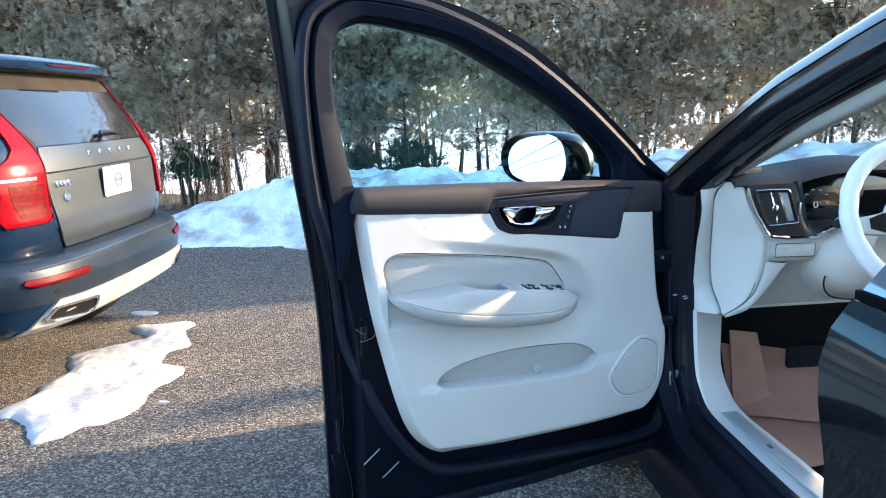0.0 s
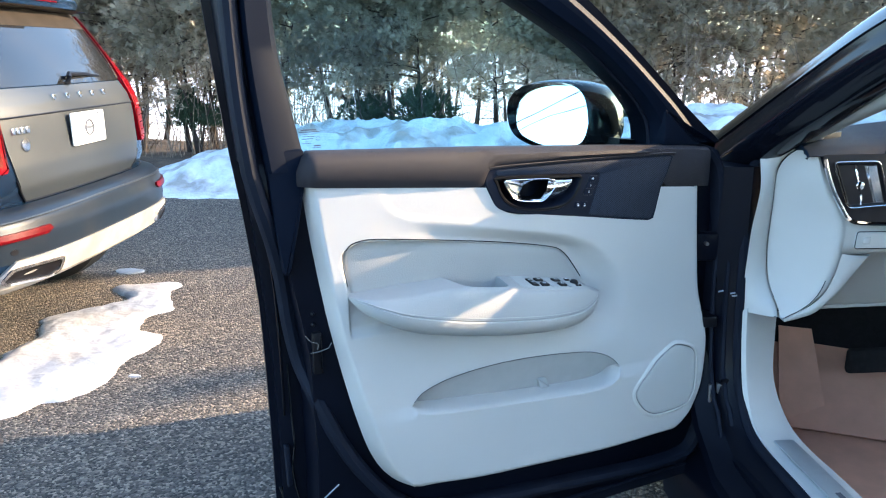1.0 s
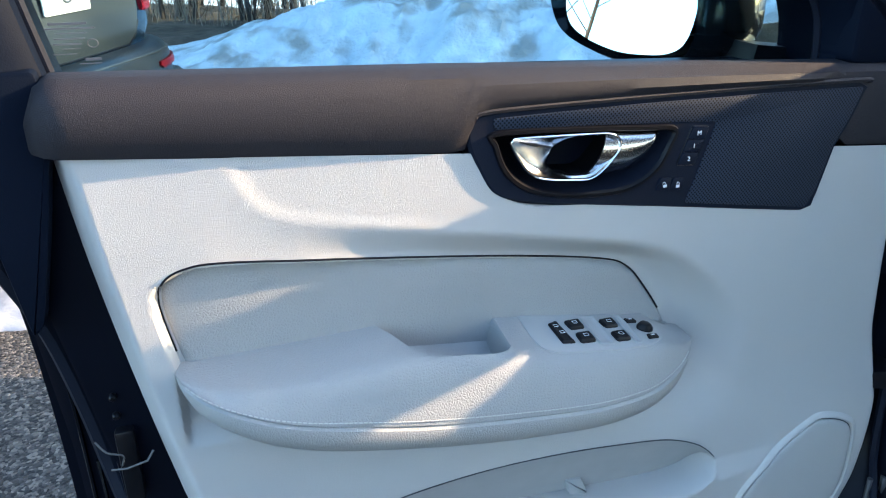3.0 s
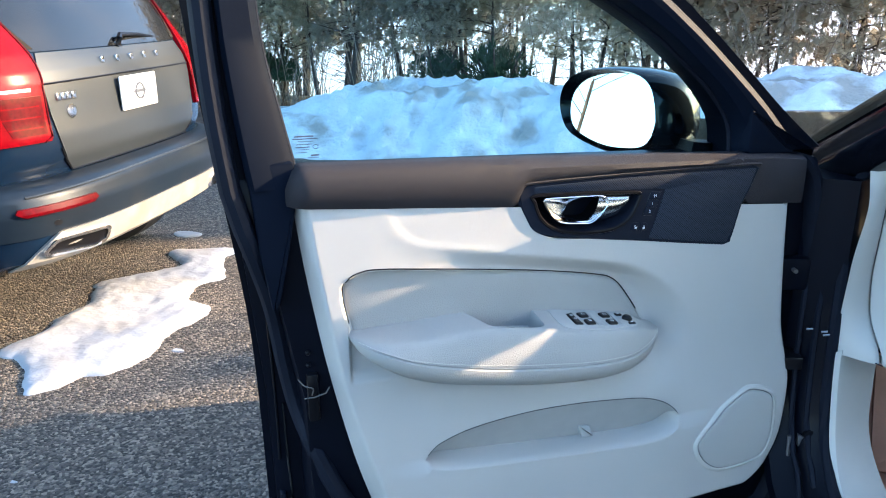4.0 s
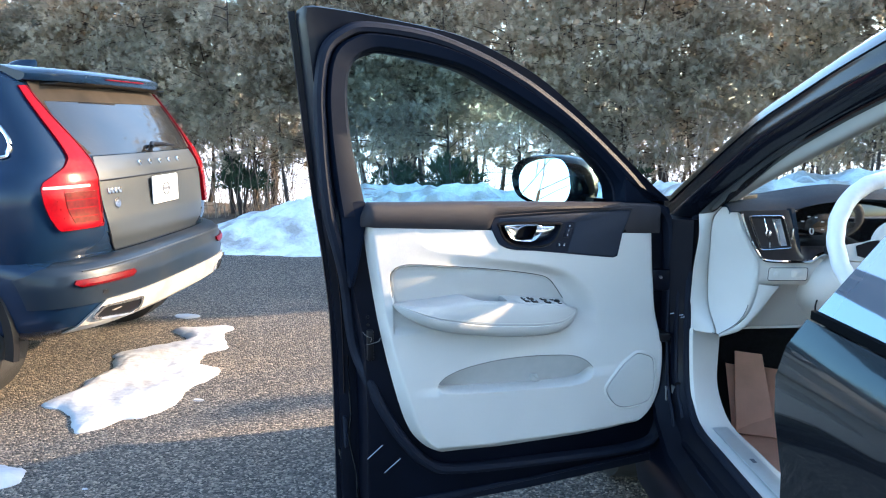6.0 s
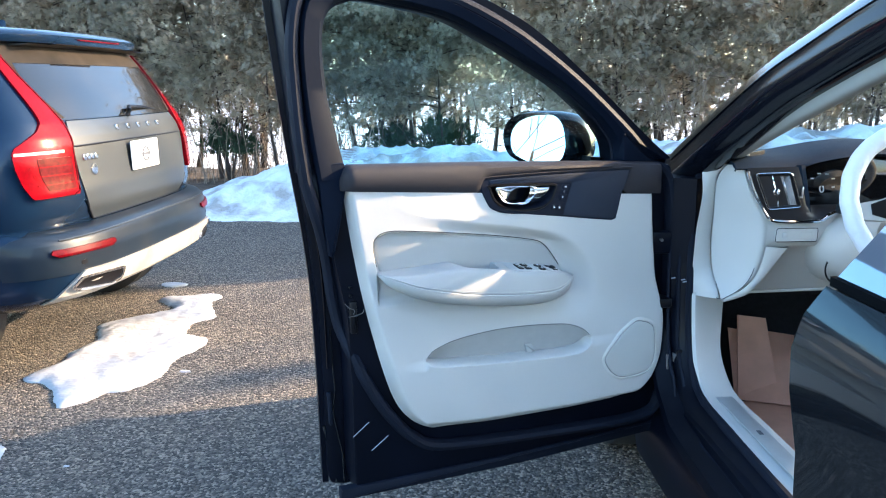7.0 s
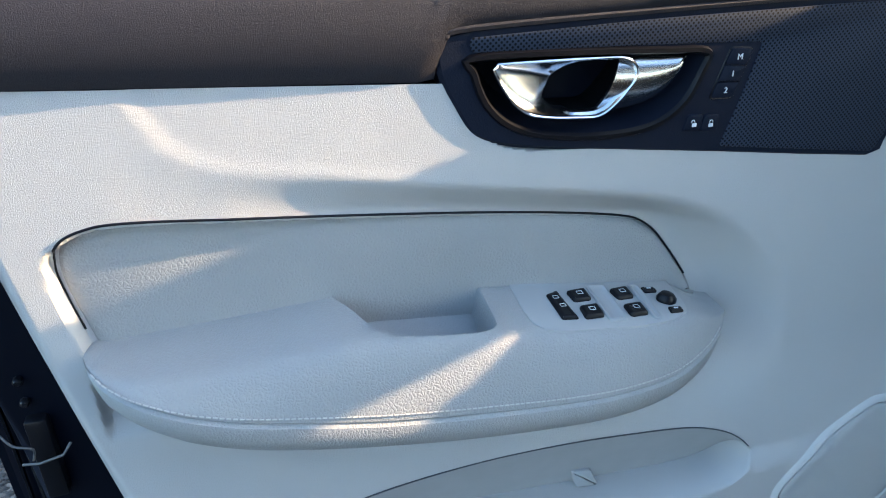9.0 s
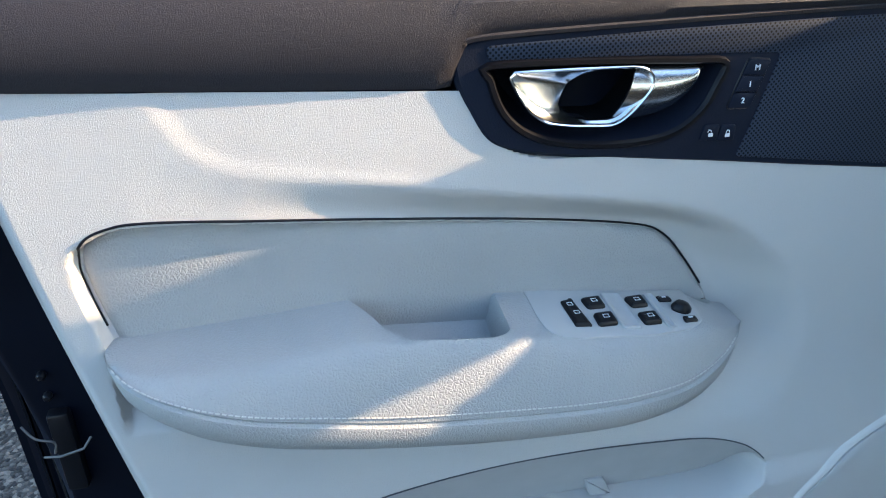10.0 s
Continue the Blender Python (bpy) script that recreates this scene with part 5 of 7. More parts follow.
part("tailgate", loops_mesh([[Vector((x, y, z)) for x in (0.05, 1.73)] + [Vector((x, y - 0.06, z)) for x in (1.73, 0.05)] for y, z in ((-3.2, 0.3), (-3.25, 1.05), (-2.65, 1.54))]), BLACK_PAINT, car)
for sx, sy in ((0.0, 0.72), (1.78, 0.72), (0.0, -2.14), (1.78, -2.14)):
    side = 1 if sx == 0 else -1
    wheel = loops_mesh([[Vector((sx + side * dx, sy + r * math.cos(a), 0.365 + r * math.sin(a))) for a in [2 * math.pi * i / 40 for i in range(40)]] for dx, r in
                        ((0.02, 0.24), (0.0, 0.27), (-0.01, 0.33), (0.02, 0.362), (0.10, 0.367), (0.20, 0.362), (0.23, 0.33), (0.22, 0.25))])
    w = part("wheel", wheel, TYRE, car, "black tyre on alloy rim")
    part("rim", loops_mesh([[Vector((sx + side * dx, sy + r * math.cos(a), 0.365 + r * math.sin(a))) for a in [2 * math.pi * i / 40 for i in range(40)]] for dx, r in ((0.01, 0.245), (0.0, 0.235), (0.03, 0.2), (0.035, 0.05))]), RIM, w)

# cabin
part("cabin_floor", loops_mesh([[Vector((x, y, z)) for x in (0.13, 0.45, 0.9, 1.66)] for y, z in ((-2.6, 0.33), (0.14, 0.33), (0.20, 0.345), (0.46, 0.62), (0.50, 1.06))], closed=False), CARPET, car, "black carpeted cabin floor")
part("kick_carpet", loops_mesh([[Vector((0.172, y, z)) for z in (0.32, 0.55, 0.80, 1.0)] for y in (0.03, 0.2, 0.5)], closed=False), CARPET, car)
# pale trim along the sill and up the hinge pillar
TR = [(-0.92, 0.548), (-0.58, 0.546), (-0.37, 0.548), (-0.25, 0.552), (-0.185, 0.572), (-0.14, 0.635), (-0.118, 0.72), (-0.108, 0.80)]
rows = []
for (y, z), (iy, iz, ix) in zip(curve(TR, 6, False), curve([(-0.92, 0.556, 0.150), (-0.58, 0.556, 0.150), (-0.37, 0.556, 0.150), (-0.24, 0.556, 0.148), (-0.16, 0.575, 0.146), (-0.085, 0.635, 0.148), (-0.045, 0.72, 0.162), (-0.02, 0.80, 0.175)], 6, False)):
    rows.append([Vector((0.048, y, z)), Vector((0.056, y - 0.004, z + 0.006)), Vector((0.066, y + 0.0, z + 0.006)), Vector((ix - 0.02, iy - 0.008, iz)), Vector((ix - 0.004, iy, iz - 0.004)), Vector((ix, iy + 0.012, iz - 0.016)), Vector((ix + 0.002, iy + 0.05, iz - 0.06))])
part("sill_trim", loops_mesh(rows, closed=False), PALE_PLASTIC, car, "pale sill and kick trim")
scuff = part("scuff_plate", box(0.080, 0.122, -0.80, -0.225, 0.5565, 0.562, 0.002), SCUFF, car, "brushed metal scuff plate")
part("scuff_mark", box(0.096, 0.106, -0.44, -0.42, 0.5618, 0.5630, 0.0), INK, scuff, smooth=False)

# end cap of the dashboard, pale, with the strip that meets the door seal
CAP_BACK = [(0.800, -0.158), (0.815, -0.150), (0.830, -0.136), (0.850, -0.116), (0.871, -0.101), (0.905, -0.091), (0.944, -0.087), (1.021, -0.092), (1.085, -0.095), (1.11, -0.108), (1.130, -0.135), (1.142, -0.160)]
CAP_EDGE = [(0.800, 0.108, -0.164), (0.812, 0.126, -0.172), (0.826, 0.148, -0.180), (0.857, 0.172, -0.191), (0.90, 0.186, -0.198), (0.943, 0.192, -0.203), (0.985, 0.194, -0.205), (1.018, 0.186, -0.205), (1.05, 0.166, -0.203), (1.086, 0.147, -0.199), (1.128, 0.133, -0.192), (1.142, 0.128, -0.186)]
SEAL_EDGE = [(0.795, -0.100), (0.874, -0.103), (0.966, -0.111), (1.057, -0.112), (1.10, -0.095), (1.142, -0.080)]


def cap_point(s_, v):
    """The rounded side of the dashboard, from its back edge to the face, v from below upwards."""
    z = 0.800 + 0.342 * v
    a = Vector((0.100 + 0.004 * ss(0.86, 0.80, z), flow(z, CAP_BACK), z))
    b = Vector((flow(z, [(q[0], q[1]) for q in CAP_EDGE]), flow(z, [(q[0], q[2]) for q in CAP_EDGE]), z))
    bulge = math.sin(math.pi * s_) * (0.010 * ss(0.80, 0.90, z) * ss(1.145, 1.08, z) + 0.001)
    edge = 0.010 * max(0.0, s_ - 0.88) ** 2 / 0.0144
    return a.lerp(b, s_) + Vector((-0.75 * bulge + 0.3 * edge, -0.65 * bulge + edge, 0))


dash = part("dashboard", grid_mesh(cap_point, 24, 40), PALE_PLASTIC, car, "pale and dark two-tone dashboard")


def strip_point(s_, v):
    z = 0.797 + 0.345 * v
    a = Vector((0.048 + 0.016 * ss(0.95, 1.12, z), flow(z, SEAL_EDGE), z))
    b = Vector((0.1035, flow(z, CAP_BACK) + 0.005, z))
    return a.lerp(b, s_) + Vector((0, -0.004 * math.sin(math.pi * min(1, s_ * 1.1)) + 0.006 * max(0, s_ - 0.9) / 0.1, 0))


part("side_strip", grid_mesh(strip_point, 12, 36), PALE_PLASTIC, dash, "pale strip beside the door seal")
part("cap_joint", tube([(0.049, -0.104, 0.7965), (0.07, -0.110, 0.7965), (0.09, -0.130, 0.7975), (0.103, -0.158, 0.799)], 0.0010, 6), CHARCOAL, dash)
part("cap_seam", tube([cap_point(0.0, k / 30) + Vector((0.001, 0.003, 0)) for k in range(27)], 0.0009, 5), SWITCH_PALE, dash)
part("cap_seam", tube([cap_point(0.90, k / 20) + Vector((-0.0004, -0.0006, 0)) for k in range(6)], 0.0008, 5), CHARCOAL, dash)

# band that sweeps from the face down to the tail of the cap, and the sunken panel over the footwell
BAND_A = [Vector((x, y + 0.004, z)) for z, x, y in CAP_EDGE[:6]]
BAND_B = [Vector(q) for q in ((0.112, -0.160, 0.790), (0.140, -0.170, 0.801), (0.168, -0.180, 0.818), (0.205, -0.192, 0.866), (0.226, -0.199, 0.905), (0.250, -0.203, 0.938))]
band_rows = []
for a, b in zip(curve(BAND_A, 5, False), curve(BAND_B, 5, False)):
    band_rows.append([a, a.lerp(b, 0.25) + Vector((0, -0.004, 0)), a.lerp(b, 0.6) + Vector((0, -0.004, 0)), a.lerp(b, 0.9), b + Vector((0.003, 0.010, 0)), b + Vector((0.004, 0.06, 0.0))])
part("sweep_band", loops_mesh(band_rows, closed=False), PALE_PLASTIC, dash)
face_rows = []
for k in range(30):
    x = 0.190 + 1.43 * k / 29
    bow = 0.024 * math.sin(math.pi * min(1, max(0, (x - 0.1) / 1.6)))
    face_rows.append([Vector((x, y + bow, z)) for y, z in ((-0.196, 1.014), (-0.204, 1.008), (-0.208, 0.990), (-0.207, 0.960), (-0.203, 0.946), (-0.194, 0.938), (-0.165, 0.932), (-0.150, 0.920), (-0.120, 0.86), (-0.100, 0.803), (-0.090, 0.796), (0.2, 0.81))])
part("lower_dash", loops_mesh(face_rows, closed=False), PALE_PLASTIC, dash, "pale lower dashboard")
part("lower_edge", tube([(0.13, -0.105, 0.800), (0.30, -0.097, 0.800), (0.62, -0.085, 0.800)], 0.004, 8), PALE_PLASTIC, dash)

# dark top with its raised hood over the instruments
TOP_LIP = [(0.100, 1.150), (0.17, 1.157), (0.25, 1.159), (0.30, 1.165), (0.36, 1.175), (0.46, 1.183), (0.56, 1.175), (0.64, 1.158), (0.75, 1.146), (1.66, 1.138)]
top_rows = []
for k in range(61):
    x = 0.108 + 1.55 * (k / 60) ** 1.5
    lip, bow = flow(x, TOP_LIP), 0.024 * math.sin(math.pi * min(1, max(0, (x - 0.1) / 1.6)))
    hood = ss(0.262, 0.31, x) * ss(0.68, 0.62, x)
    low = 1.133 + (lip - 0.022 - 1.133) * hood
    left = ss(0.16, 0.108, x)
    top_rows.append([Vector((x, y + bow, z)) for y, z in ((0.30, 1.07), (0.20, 1.115 + 0.2 * (lip - 1.15)), (0.08, lip - 0.012 - 0.012 * left), (-0.03, lip + 0.006 - 0.010 * left), (-0.11, lip + 0.008 - 0.008 * left), (-0.155, lip + 0.002), (-0.182, lip - 0.007), (-0.196, lip - 0.018),
                                                         (-0.2, max(low + 0.002, lip - 0.024)), (-0.196, low), (-0.185 + 0.08 * hood, low - 0.002 - 0.012 * hood))])
part("dash_top", loops_mesh(top_rows, closed=False), DASH_SOFT, dash, "dark soft dashboard top with a hood")
part("top_end", loops_mesh([[p for p in top_rows[0]], [p + Vector((-0.003, 0.002, -0.002)) for p in top_rows[0]], [Vector((0.112, min(0.29, max(-0.18, p.y)), p.z * 0.5 + 0.56)) for p in top_rows[0]]], closed=False), DASH_SOFT, dash)
part("sun_sensor", box(0.150, 0.158, -0.150, -0.140, 1.160, 1.170, 0.002), PALE_PLASTIC, dash)
part("top_vent", plate([(0.158, -0.146), (0.200, -0.132), (0.205, -0.126), (0.160, -0.138)], 1.158, 1.1685, 0.0005, to3=lambda q, d: Vector((q[0], q[1], d + 0.1 * (q[0] - 0.158)))), BLACK_PLASTIC, dash)

# decor band round the vent, its bright strip
DECOR = material("dark_wood_band", (0.026, 0.022, 0.023), 0.42, vary=0.2, scale=30, spec=0.3)
STRIP_LINE = curve([(0.131, 1.130), (0.137, 1.108), (0.145, 1.086), (0.154, 1.066), (0.164, 1.049), (0.176, 1.029), (0.184, 1.018), (0.197, 1.010), (0.225, 1.007), (0.258, 1.006), (0.300, 1.006), (0.317, 1.008), (0.334, 1.020), (0.352, 1.027), (0.38, 1.030)], 4, False)
decor_rows = []
for k in range(25):
    x = 0.132 + 0.25 * k / 24
    low = interp(x, [(q.x, q.y) for q in STRIP_LINE])
    high = 1.137 if x < 0.262 else 1.137 - 0.10 * ss(0.262, 0.31, x)
    high = max(high, low + 0.004)
    back = 0.05 * ss(0.262, 0.33, x)
    decor_rows.append([Vector((x, -0.199 - 0.010 * (1.13 - (low + (high - low) * j / 8)) / 0.12 + back * j / 8, low + (high - low) * j / 8)) for j in range(9)])
part("dash_band", loops_mesh(decor_rows, closed=False), DECOR, dash, "dark decor band")
part("dash_band", loops_mesh([[Vector((x, y, z)) for y, z in ((-0.175, 1.135), (-0.178, 1.10), (-0.182, 1.03), (-0.182, 1.01))] for x in (0.66, 0.9, 1.3, 1.62)], closed=False), DECOR, dash, "dark decor band")
part("band_chrome", sweep([(q.x, -0.2065 - 0.010 * (1.13 - q.y) / 0.12, q.y) for q in STRIP_LINE], [(0.0042, 0.003), (0.0036, -0.002), (0.0, -0.004), (-0.0036, -0.002), (-0.0042, 0.003)], up=(0, 1, 0)), BRIGHT_CHROME, dash, "bright strip round the vent")
# left wall of the instrument pocket
part("hood_side", loops_mesh([[Vector((x + 0.22 * (1.14 - z), y, z)) for x, y in ((0.252, -0.197), (0.262, -0.201), (0.274, -0.196), (0.286, -0.170), (0.292, -0.12), (0.294, -0.08))] for z in (1.142, 1.13, 1.11, 1.08, 1.05, 1.02)], closed=False), DASH_SOFT, dash)

VENT = [(0.149, 1.124), (0.240, 1.125), (0.268, 1.040), (0.184, 1.035)]


def vent_loop(poly, i, sy):
    return [Vector((q.x, -0.196 - 0.05 * (1.08 - q.y) + sy, q.y)) for q in inset(rounded(poly, 0.011), i)]


vent = part("air_vent", loops_mesh([vent_loop(VENT, i, sy) for i, sy in ((0, 0.01), (0, -0.010), (0.003, -0.013), (0.007, -0.010), (0.009, 0.028))], cap0=False), BLACK_PLASTIC, dash, "upright black air vent with chrome spine")
for k in range(5):
    part("vent_slat", loops_mesh([[Vector((0.163 + 0.0115 * k + 0.30 * (1.115 - z) + dx, -0.194 - 0.05 * (1.08 - z) + dy, z)) for dx, dy in ((0, 0), (0.003, 0), (0.009, 0.018), (0.006, 0.018))] for z in (1.113, 1.08, 1.047)]), BLACK_PLASTIC, vent)
# Chrome colour paints the bright reflection on what is a glossy dark flap.
part("vent_flap", loops_mesh([[Vector((x + 0.31 * (1.118 - z), -0.2045 - 0.05 * (1.08 - z) + dy, z)) for x, dy in ((0.211, 0.004), (0.217, -0.003), (0.232, -0.004), (0.2345, 0.006), (0.211, 0.008))] for z in (1.116, 1.08, 1.046)]), CHROME, vent, "closed vent flap in chrome, for the sky it reflects")
part("vent_spine", tube(curve([(0.192, -0.206, 1.117), (0.194, -0.213, 1.099), (0.198, -0.217, 1.080), (0.204, -0.216, 1.061), (0.209, -0.212, 1.043)], 4, False), 0.0019, 6), BRIGHT_CHROME, vent)
part("vent_badge", loops_mesh([[Vector((0.199 + r * math.cos(a), y, 1.080 + r * math.sin(a))) for a in [i * math.pi / 8 for i in range(16)]] for r, y in ((0.0080, -0.208), (0.0080, -0.218), (0.0055, -0.2195))]), BRIGHT_CHROME, vent, "small round bright badge")
part("vent_rim", tube([p + Vector((0, -0.012, 0)) for p in vent_loop(VENT, 0.0005, 0.0)], 0.0014, 6, closed=True), CHROME, vent)
part("vent_wheel", box(0.262, 0.268, -0.214, -0.198, 1.062, 1.092, 0.002), CHROME, vent)
SWITCHES = [(0.210, 0.956), (0.312, 0.955), (0.313, 0.987), (0.212, 0.988)]
sb = part("switch_block", loops_mesh([[Vector((q.x, y, q.y)) for q in inset(rounded(SWITCHES, 0.005), i)] for i, y in ((0, -0.195), (0, -0.2085), (0.001, -0.2098), (0.003, -0.2098))]), PALE_PLASTIC, dash)
part("switch_outline", tube([Vector((q.x, -0.2086, q.y)) for q in inset(rounded(SWITCHES, 0.005), -0.0008)], 0.0008, 5, closed=True), CHARCOAL, sb)
part("light_button", box(0.224, 0.239, -0.2125, -0.20, 0.965, 0.979, 0.003), PALE_PLASTIC, sb)
part("light_wheel", box(0.268, 0.300, -0.2115, -0.20, 0.964, 0.980, 0.003), PALE_PLASTIC, sb)
# instrument screen under its hood
part("instrument_screen", box(0.285, 0.63, -0.118, -0.11, 1.015, 1.16, 0.01), SCREEN, dash, "dark instrument screen")
lettering("0", 0.028, pose(0.362, -0.1195, 1.070, 78, 0, 0), WHITE_INK, dash, "reading")
for k, (mx, mz) in enumerate(((0.336, 1.098), (0.352, 1.110), (0.372, 1.108), (0.390, 1.096), (0.392, 1.075))):
    part("gauge_mark", box(mx - 0.004, mx + 0.004, -0.1196, -0.118, mz - 0.0012, mz + 0.0012, 0), WHITE_INK, dash, smooth=False)
part("indicator_stalk", tube(curve([(0.43, -0.22, 1.03), (0.37, -0.255, 1.038), (0.325, -0.275, 1.046)], 4, False), lambda t: 0.009 + 0.003 * t, 10), BLACK_PLASTIC, dash, "black indicator stalk")
part("stalk_ring", tube([(0.338, -0.270, 1.044), (0.326, -0.2755, 1.0465)], 0.0128, 12), CHROME, dash)
# steering column and wheel
shroud = part("column_shroud", loops_mesh([[Vector((cx + w * math.cos(a), y, cz + h * math.sin(a))) for a in [2 * math.pi * i / 24 for i in range(24)]] for y, cx, cz, w, h in
                                  ((-0.08, 0.455, 0.92, 0.13, 0.11), (-0.18, 0.455, 0.935, 0.135, 0.10), (-0.24, 0.455, 0.945, 0.125, 0.092), (-0.28, 0.455, 0.965, 0.10, 0.08), (-0.32, 0.46, 0.99, 0.07, 0.06))]), PALE_PLASTIC, dash, "pale steering column shroud")
part("shroud_gap", tube(curve([(0.368, -0.206, 1.010), (0.376, -0.209, 0.975), (0.374, -0.209, 0.945), (0.350, -0.215, 0.918), (0.334, -0.222, 0.895), (0.337, -0.225, 0.868), (0.360, -0.228, 0.850), (0.41, -0.236, 0.845)], 5, False), 0.0022, 6), BLACK_PLASTIC, shroud)
WHEEL = Matrix.Translation((0.475, -0.36, 1.065)) @ pose(0, 0, 0, 66, 0, 0)
wheel_cover = tube([((0.176 + 0.0012 * math.sin(19 * a)) * math.cos(a), (0.176 + 0.0012 * math.sin(23 * a)) * math.sin(a), 0) for a in [2 * math.pi * i / 96 for i in range(96)]], 0.0205, 12, closed=True)
sw = part("steering_wheel", wheel_cover, material("white_wheel_cover", (0.78, 0.80, 0.84), 0.45, vary=0.04, scale=40, fine=0.004, fine_scale=60), car, "steering wheel in a white protective cover", basis=WHEEL)
part("wheel_hub", loops_mesh([[Vector((r * math.cos(a) * 1.1, r * math.sin(a), z)) for a in [2 * math.pi * i / 28 for i in range(28)]] for r, z in ((0.055, -0.05), (0.075, -0.02), (0.073, 0.0), (0.06, 0.008), (0.02, 0.010))]), PALE_PLASTIC, sw)
for a in (180, 0):
    sp = loops_mesh([[Vector((math.cos(radians(a)) * r, dy + h, z)) for dy, z in ((-w, -0.012), (w, -0.012), (w, 0.002), (-w, 0.002))] for r, w, h in ((0.05, 0.035, -0.005), (0.11, 0.024, -0.01), (0.168, 0.017, -0.012))])
    s = part("wheel_spoke", sp, PALE_PLASTIC, sw)
    part("spoke_buttons", loops_mesh([[Vector((math.cos(radians(a)) * r, dy - 0.008, z)) for dy, z in ((-w, 0.0), (w, 0.0), (w, 0.005), (-w, 0.005))] for r, w in ((0.072, 0.026), (0.10, 0.022), (0.13, 0.012))]), BLACK_PLASTIC, sw)
part("brake_pedal", box(0.50, 0.63, 0.20, 0.225, 0.50, 0.57, 0.012), CARPET, car, "black rubber brake pedal")

# cardboard laid in the footwell
def board(name, pts, label):
    bm = bmesh.new()
    vs = [bm.verts.new(p) for p in pts]
    bm.faces.new(vs)
    bmesh.ops.subdivide_edges(bm, edges=bm.edges[:], cuts=6, use_grid_fill=True)
    for v in bm.verts:
        v.co.z += 0.004 * noise.noise(v.co * 6)
    ob = part(name, thicken(bm, 0.004), CARDBOARD)
    ob.matrix_world = CAR
    return tagged(ob, label, "cardboard")


board("cardboard_mat", [(0.29, -0.165, 0.352), (0.44, -0.135, 0.352), (0.66, 0.095, 0.352), (0.32, 0.23, 0.352)], "flat brown cardboard sheet laid on the cabin floor")
board("cardboard_mat", [(0.33, 0.205, 0.360), (0.64, 0.075, 0.360), (0.72, 0.31, 0.50), (0.42, 0.345, 0.545)], "brown cardboard sheet leaning up the footwell")
board("cardboard_flap", [(0.328, 0.222, 0.366), (0.44, 0.206, 0.366), (0.42, 0.302, 0.545), (0.327, 0.302, 0.565)], "brown cardboard ply behind the leaning flap")
board("cardboard_flap", [(0.334, 0.208, 0.364), (0.458, 0.190, 0.364), (0.447, 0.30, 0.595), (0.354, 0.30, 0.607)], "folded brown cardboard flap leaning in the footwell")

# ---------------------------------------------------------------- blue car
SUV = Matrix.Translation((-1.985, 3.85, 0)) @ pose(0, 0, 0, 0, 0, 99.2)
suv = thing("parked_suv", SUV, "dusty dark blue family car parked with its rear to the drive", "car")
LEV = [(0.34, 0.86, 0.10), (0.38, 0.925, 0.0), (0.42, 0.945, -0.065), (0.52, 0.955, -0.095), (0.62, 0.958, -0.10), (0.68, 0.955, -0.085), (0.710, 0.952, -0.05), (0.728, 0.950, 0.022), (0.79, 0.950, -0.004), (0.88, 0.950, -0.008), (0.95, 0.950, 0.0),
       (1.04, 0.946, 0.006), (1.09, 0.934, 0.012), (1.13, 0.905, 0.026), (1.17, 0.865, 0.045), (1.21, 0.835, 0.068), (1.30, 0.805, 0.12), (1.40, 0.778, 0.185), (1.50, 0.745, 0.25), (1.57, 0.715, 0.30), (1.62, 0.68, 0.37), (1.65, 0.60, 0.55), (1.665, 0.45, 0.9)]
FRONT = [(0.26, 4.55), (0.45, 4.78), (0.75, 4.78), (0.95, 4.70), (1.05, 4.2), (1.10, 3.6), (1.15, 3.15), (1.3, 2.95), (1.5, 2.6), (1.60, 2.3), (1.665, 1.7)]


def suv_point(s, z, off=0.0):
    """A place on the body: s 0 at the middle of the rear, 1 where the flank begins, then metres along it; off: outwards. Left side."""
    hw, yr = interp(z, [(a, b) for a, b, _ in LEV]), interp(z, [(a, c) for a, _, c in LEV])
    n, depth = 3.2, interp(z, [(0.72, 0.46), (1.09, 0.40), (1.2, 0.24), (1.6, 0.22)])
    a = min(1.0, max(-1.0, s))
    th = abs(a) * math.pi / 2
    x, y = hw * math.sin(th) ** (2 / n), yr + depth * (1 - max(0.0, math.cos(th)) ** (2 / n))
    if abs(s) > 1:
        y += abs(s) - 1
    nx, ny = (x / hw) ** (n - 1) / hw, -max(0.0, (yr + depth - y) / depth) ** (n - 1) / depth
    l = math.hypot(nx, ny) or 1
    x, y = x + off * nx / l, y + off * ny / l
    return Vector((-x if s >= 0 else x, y, z))


def suv_sheet(rows, ns=16, off=0.004, deep=0.02, sign=1):
    """A panel on the body, deep thick. rows: (z, s from, s to) from the bottom up."""
    bm = bmesh.new()
    layers = [[[bm.verts.new(suv_point(sign * (a + (b - a) * k / ns), z, o)) for k in range(ns + 1)] for z, a, b in rows] for o in (off, off - deep)]
    m = len(rows) - 1
    for g in layers:
        for r, q in zip(g, g[1:]):
            for k in range(ns):
                bm.faces.new((r[k], r[k + 1], q[k + 1], q[k]))
    top, low = layers
    for k in range(ns):
        for j in (0, m):
            bm.faces.new((top[j][k], top[j][k + 1], low[j][k + 1], low[j][k]))
    for j in range(m):
        for k in (0, ns):
            bm.faces.new((top[j][k], top[j + 1][k], low[j + 1][k], low[j][k]))
    return bm


def dense(rows, n=5):
    out = []
    for a, b in zip(rows, rows[1:]):
        out += [tuple(p + (q - p) * k / n for p, q in zip(a, b)) for k in range(n)]
    return out + [rows[-1]]


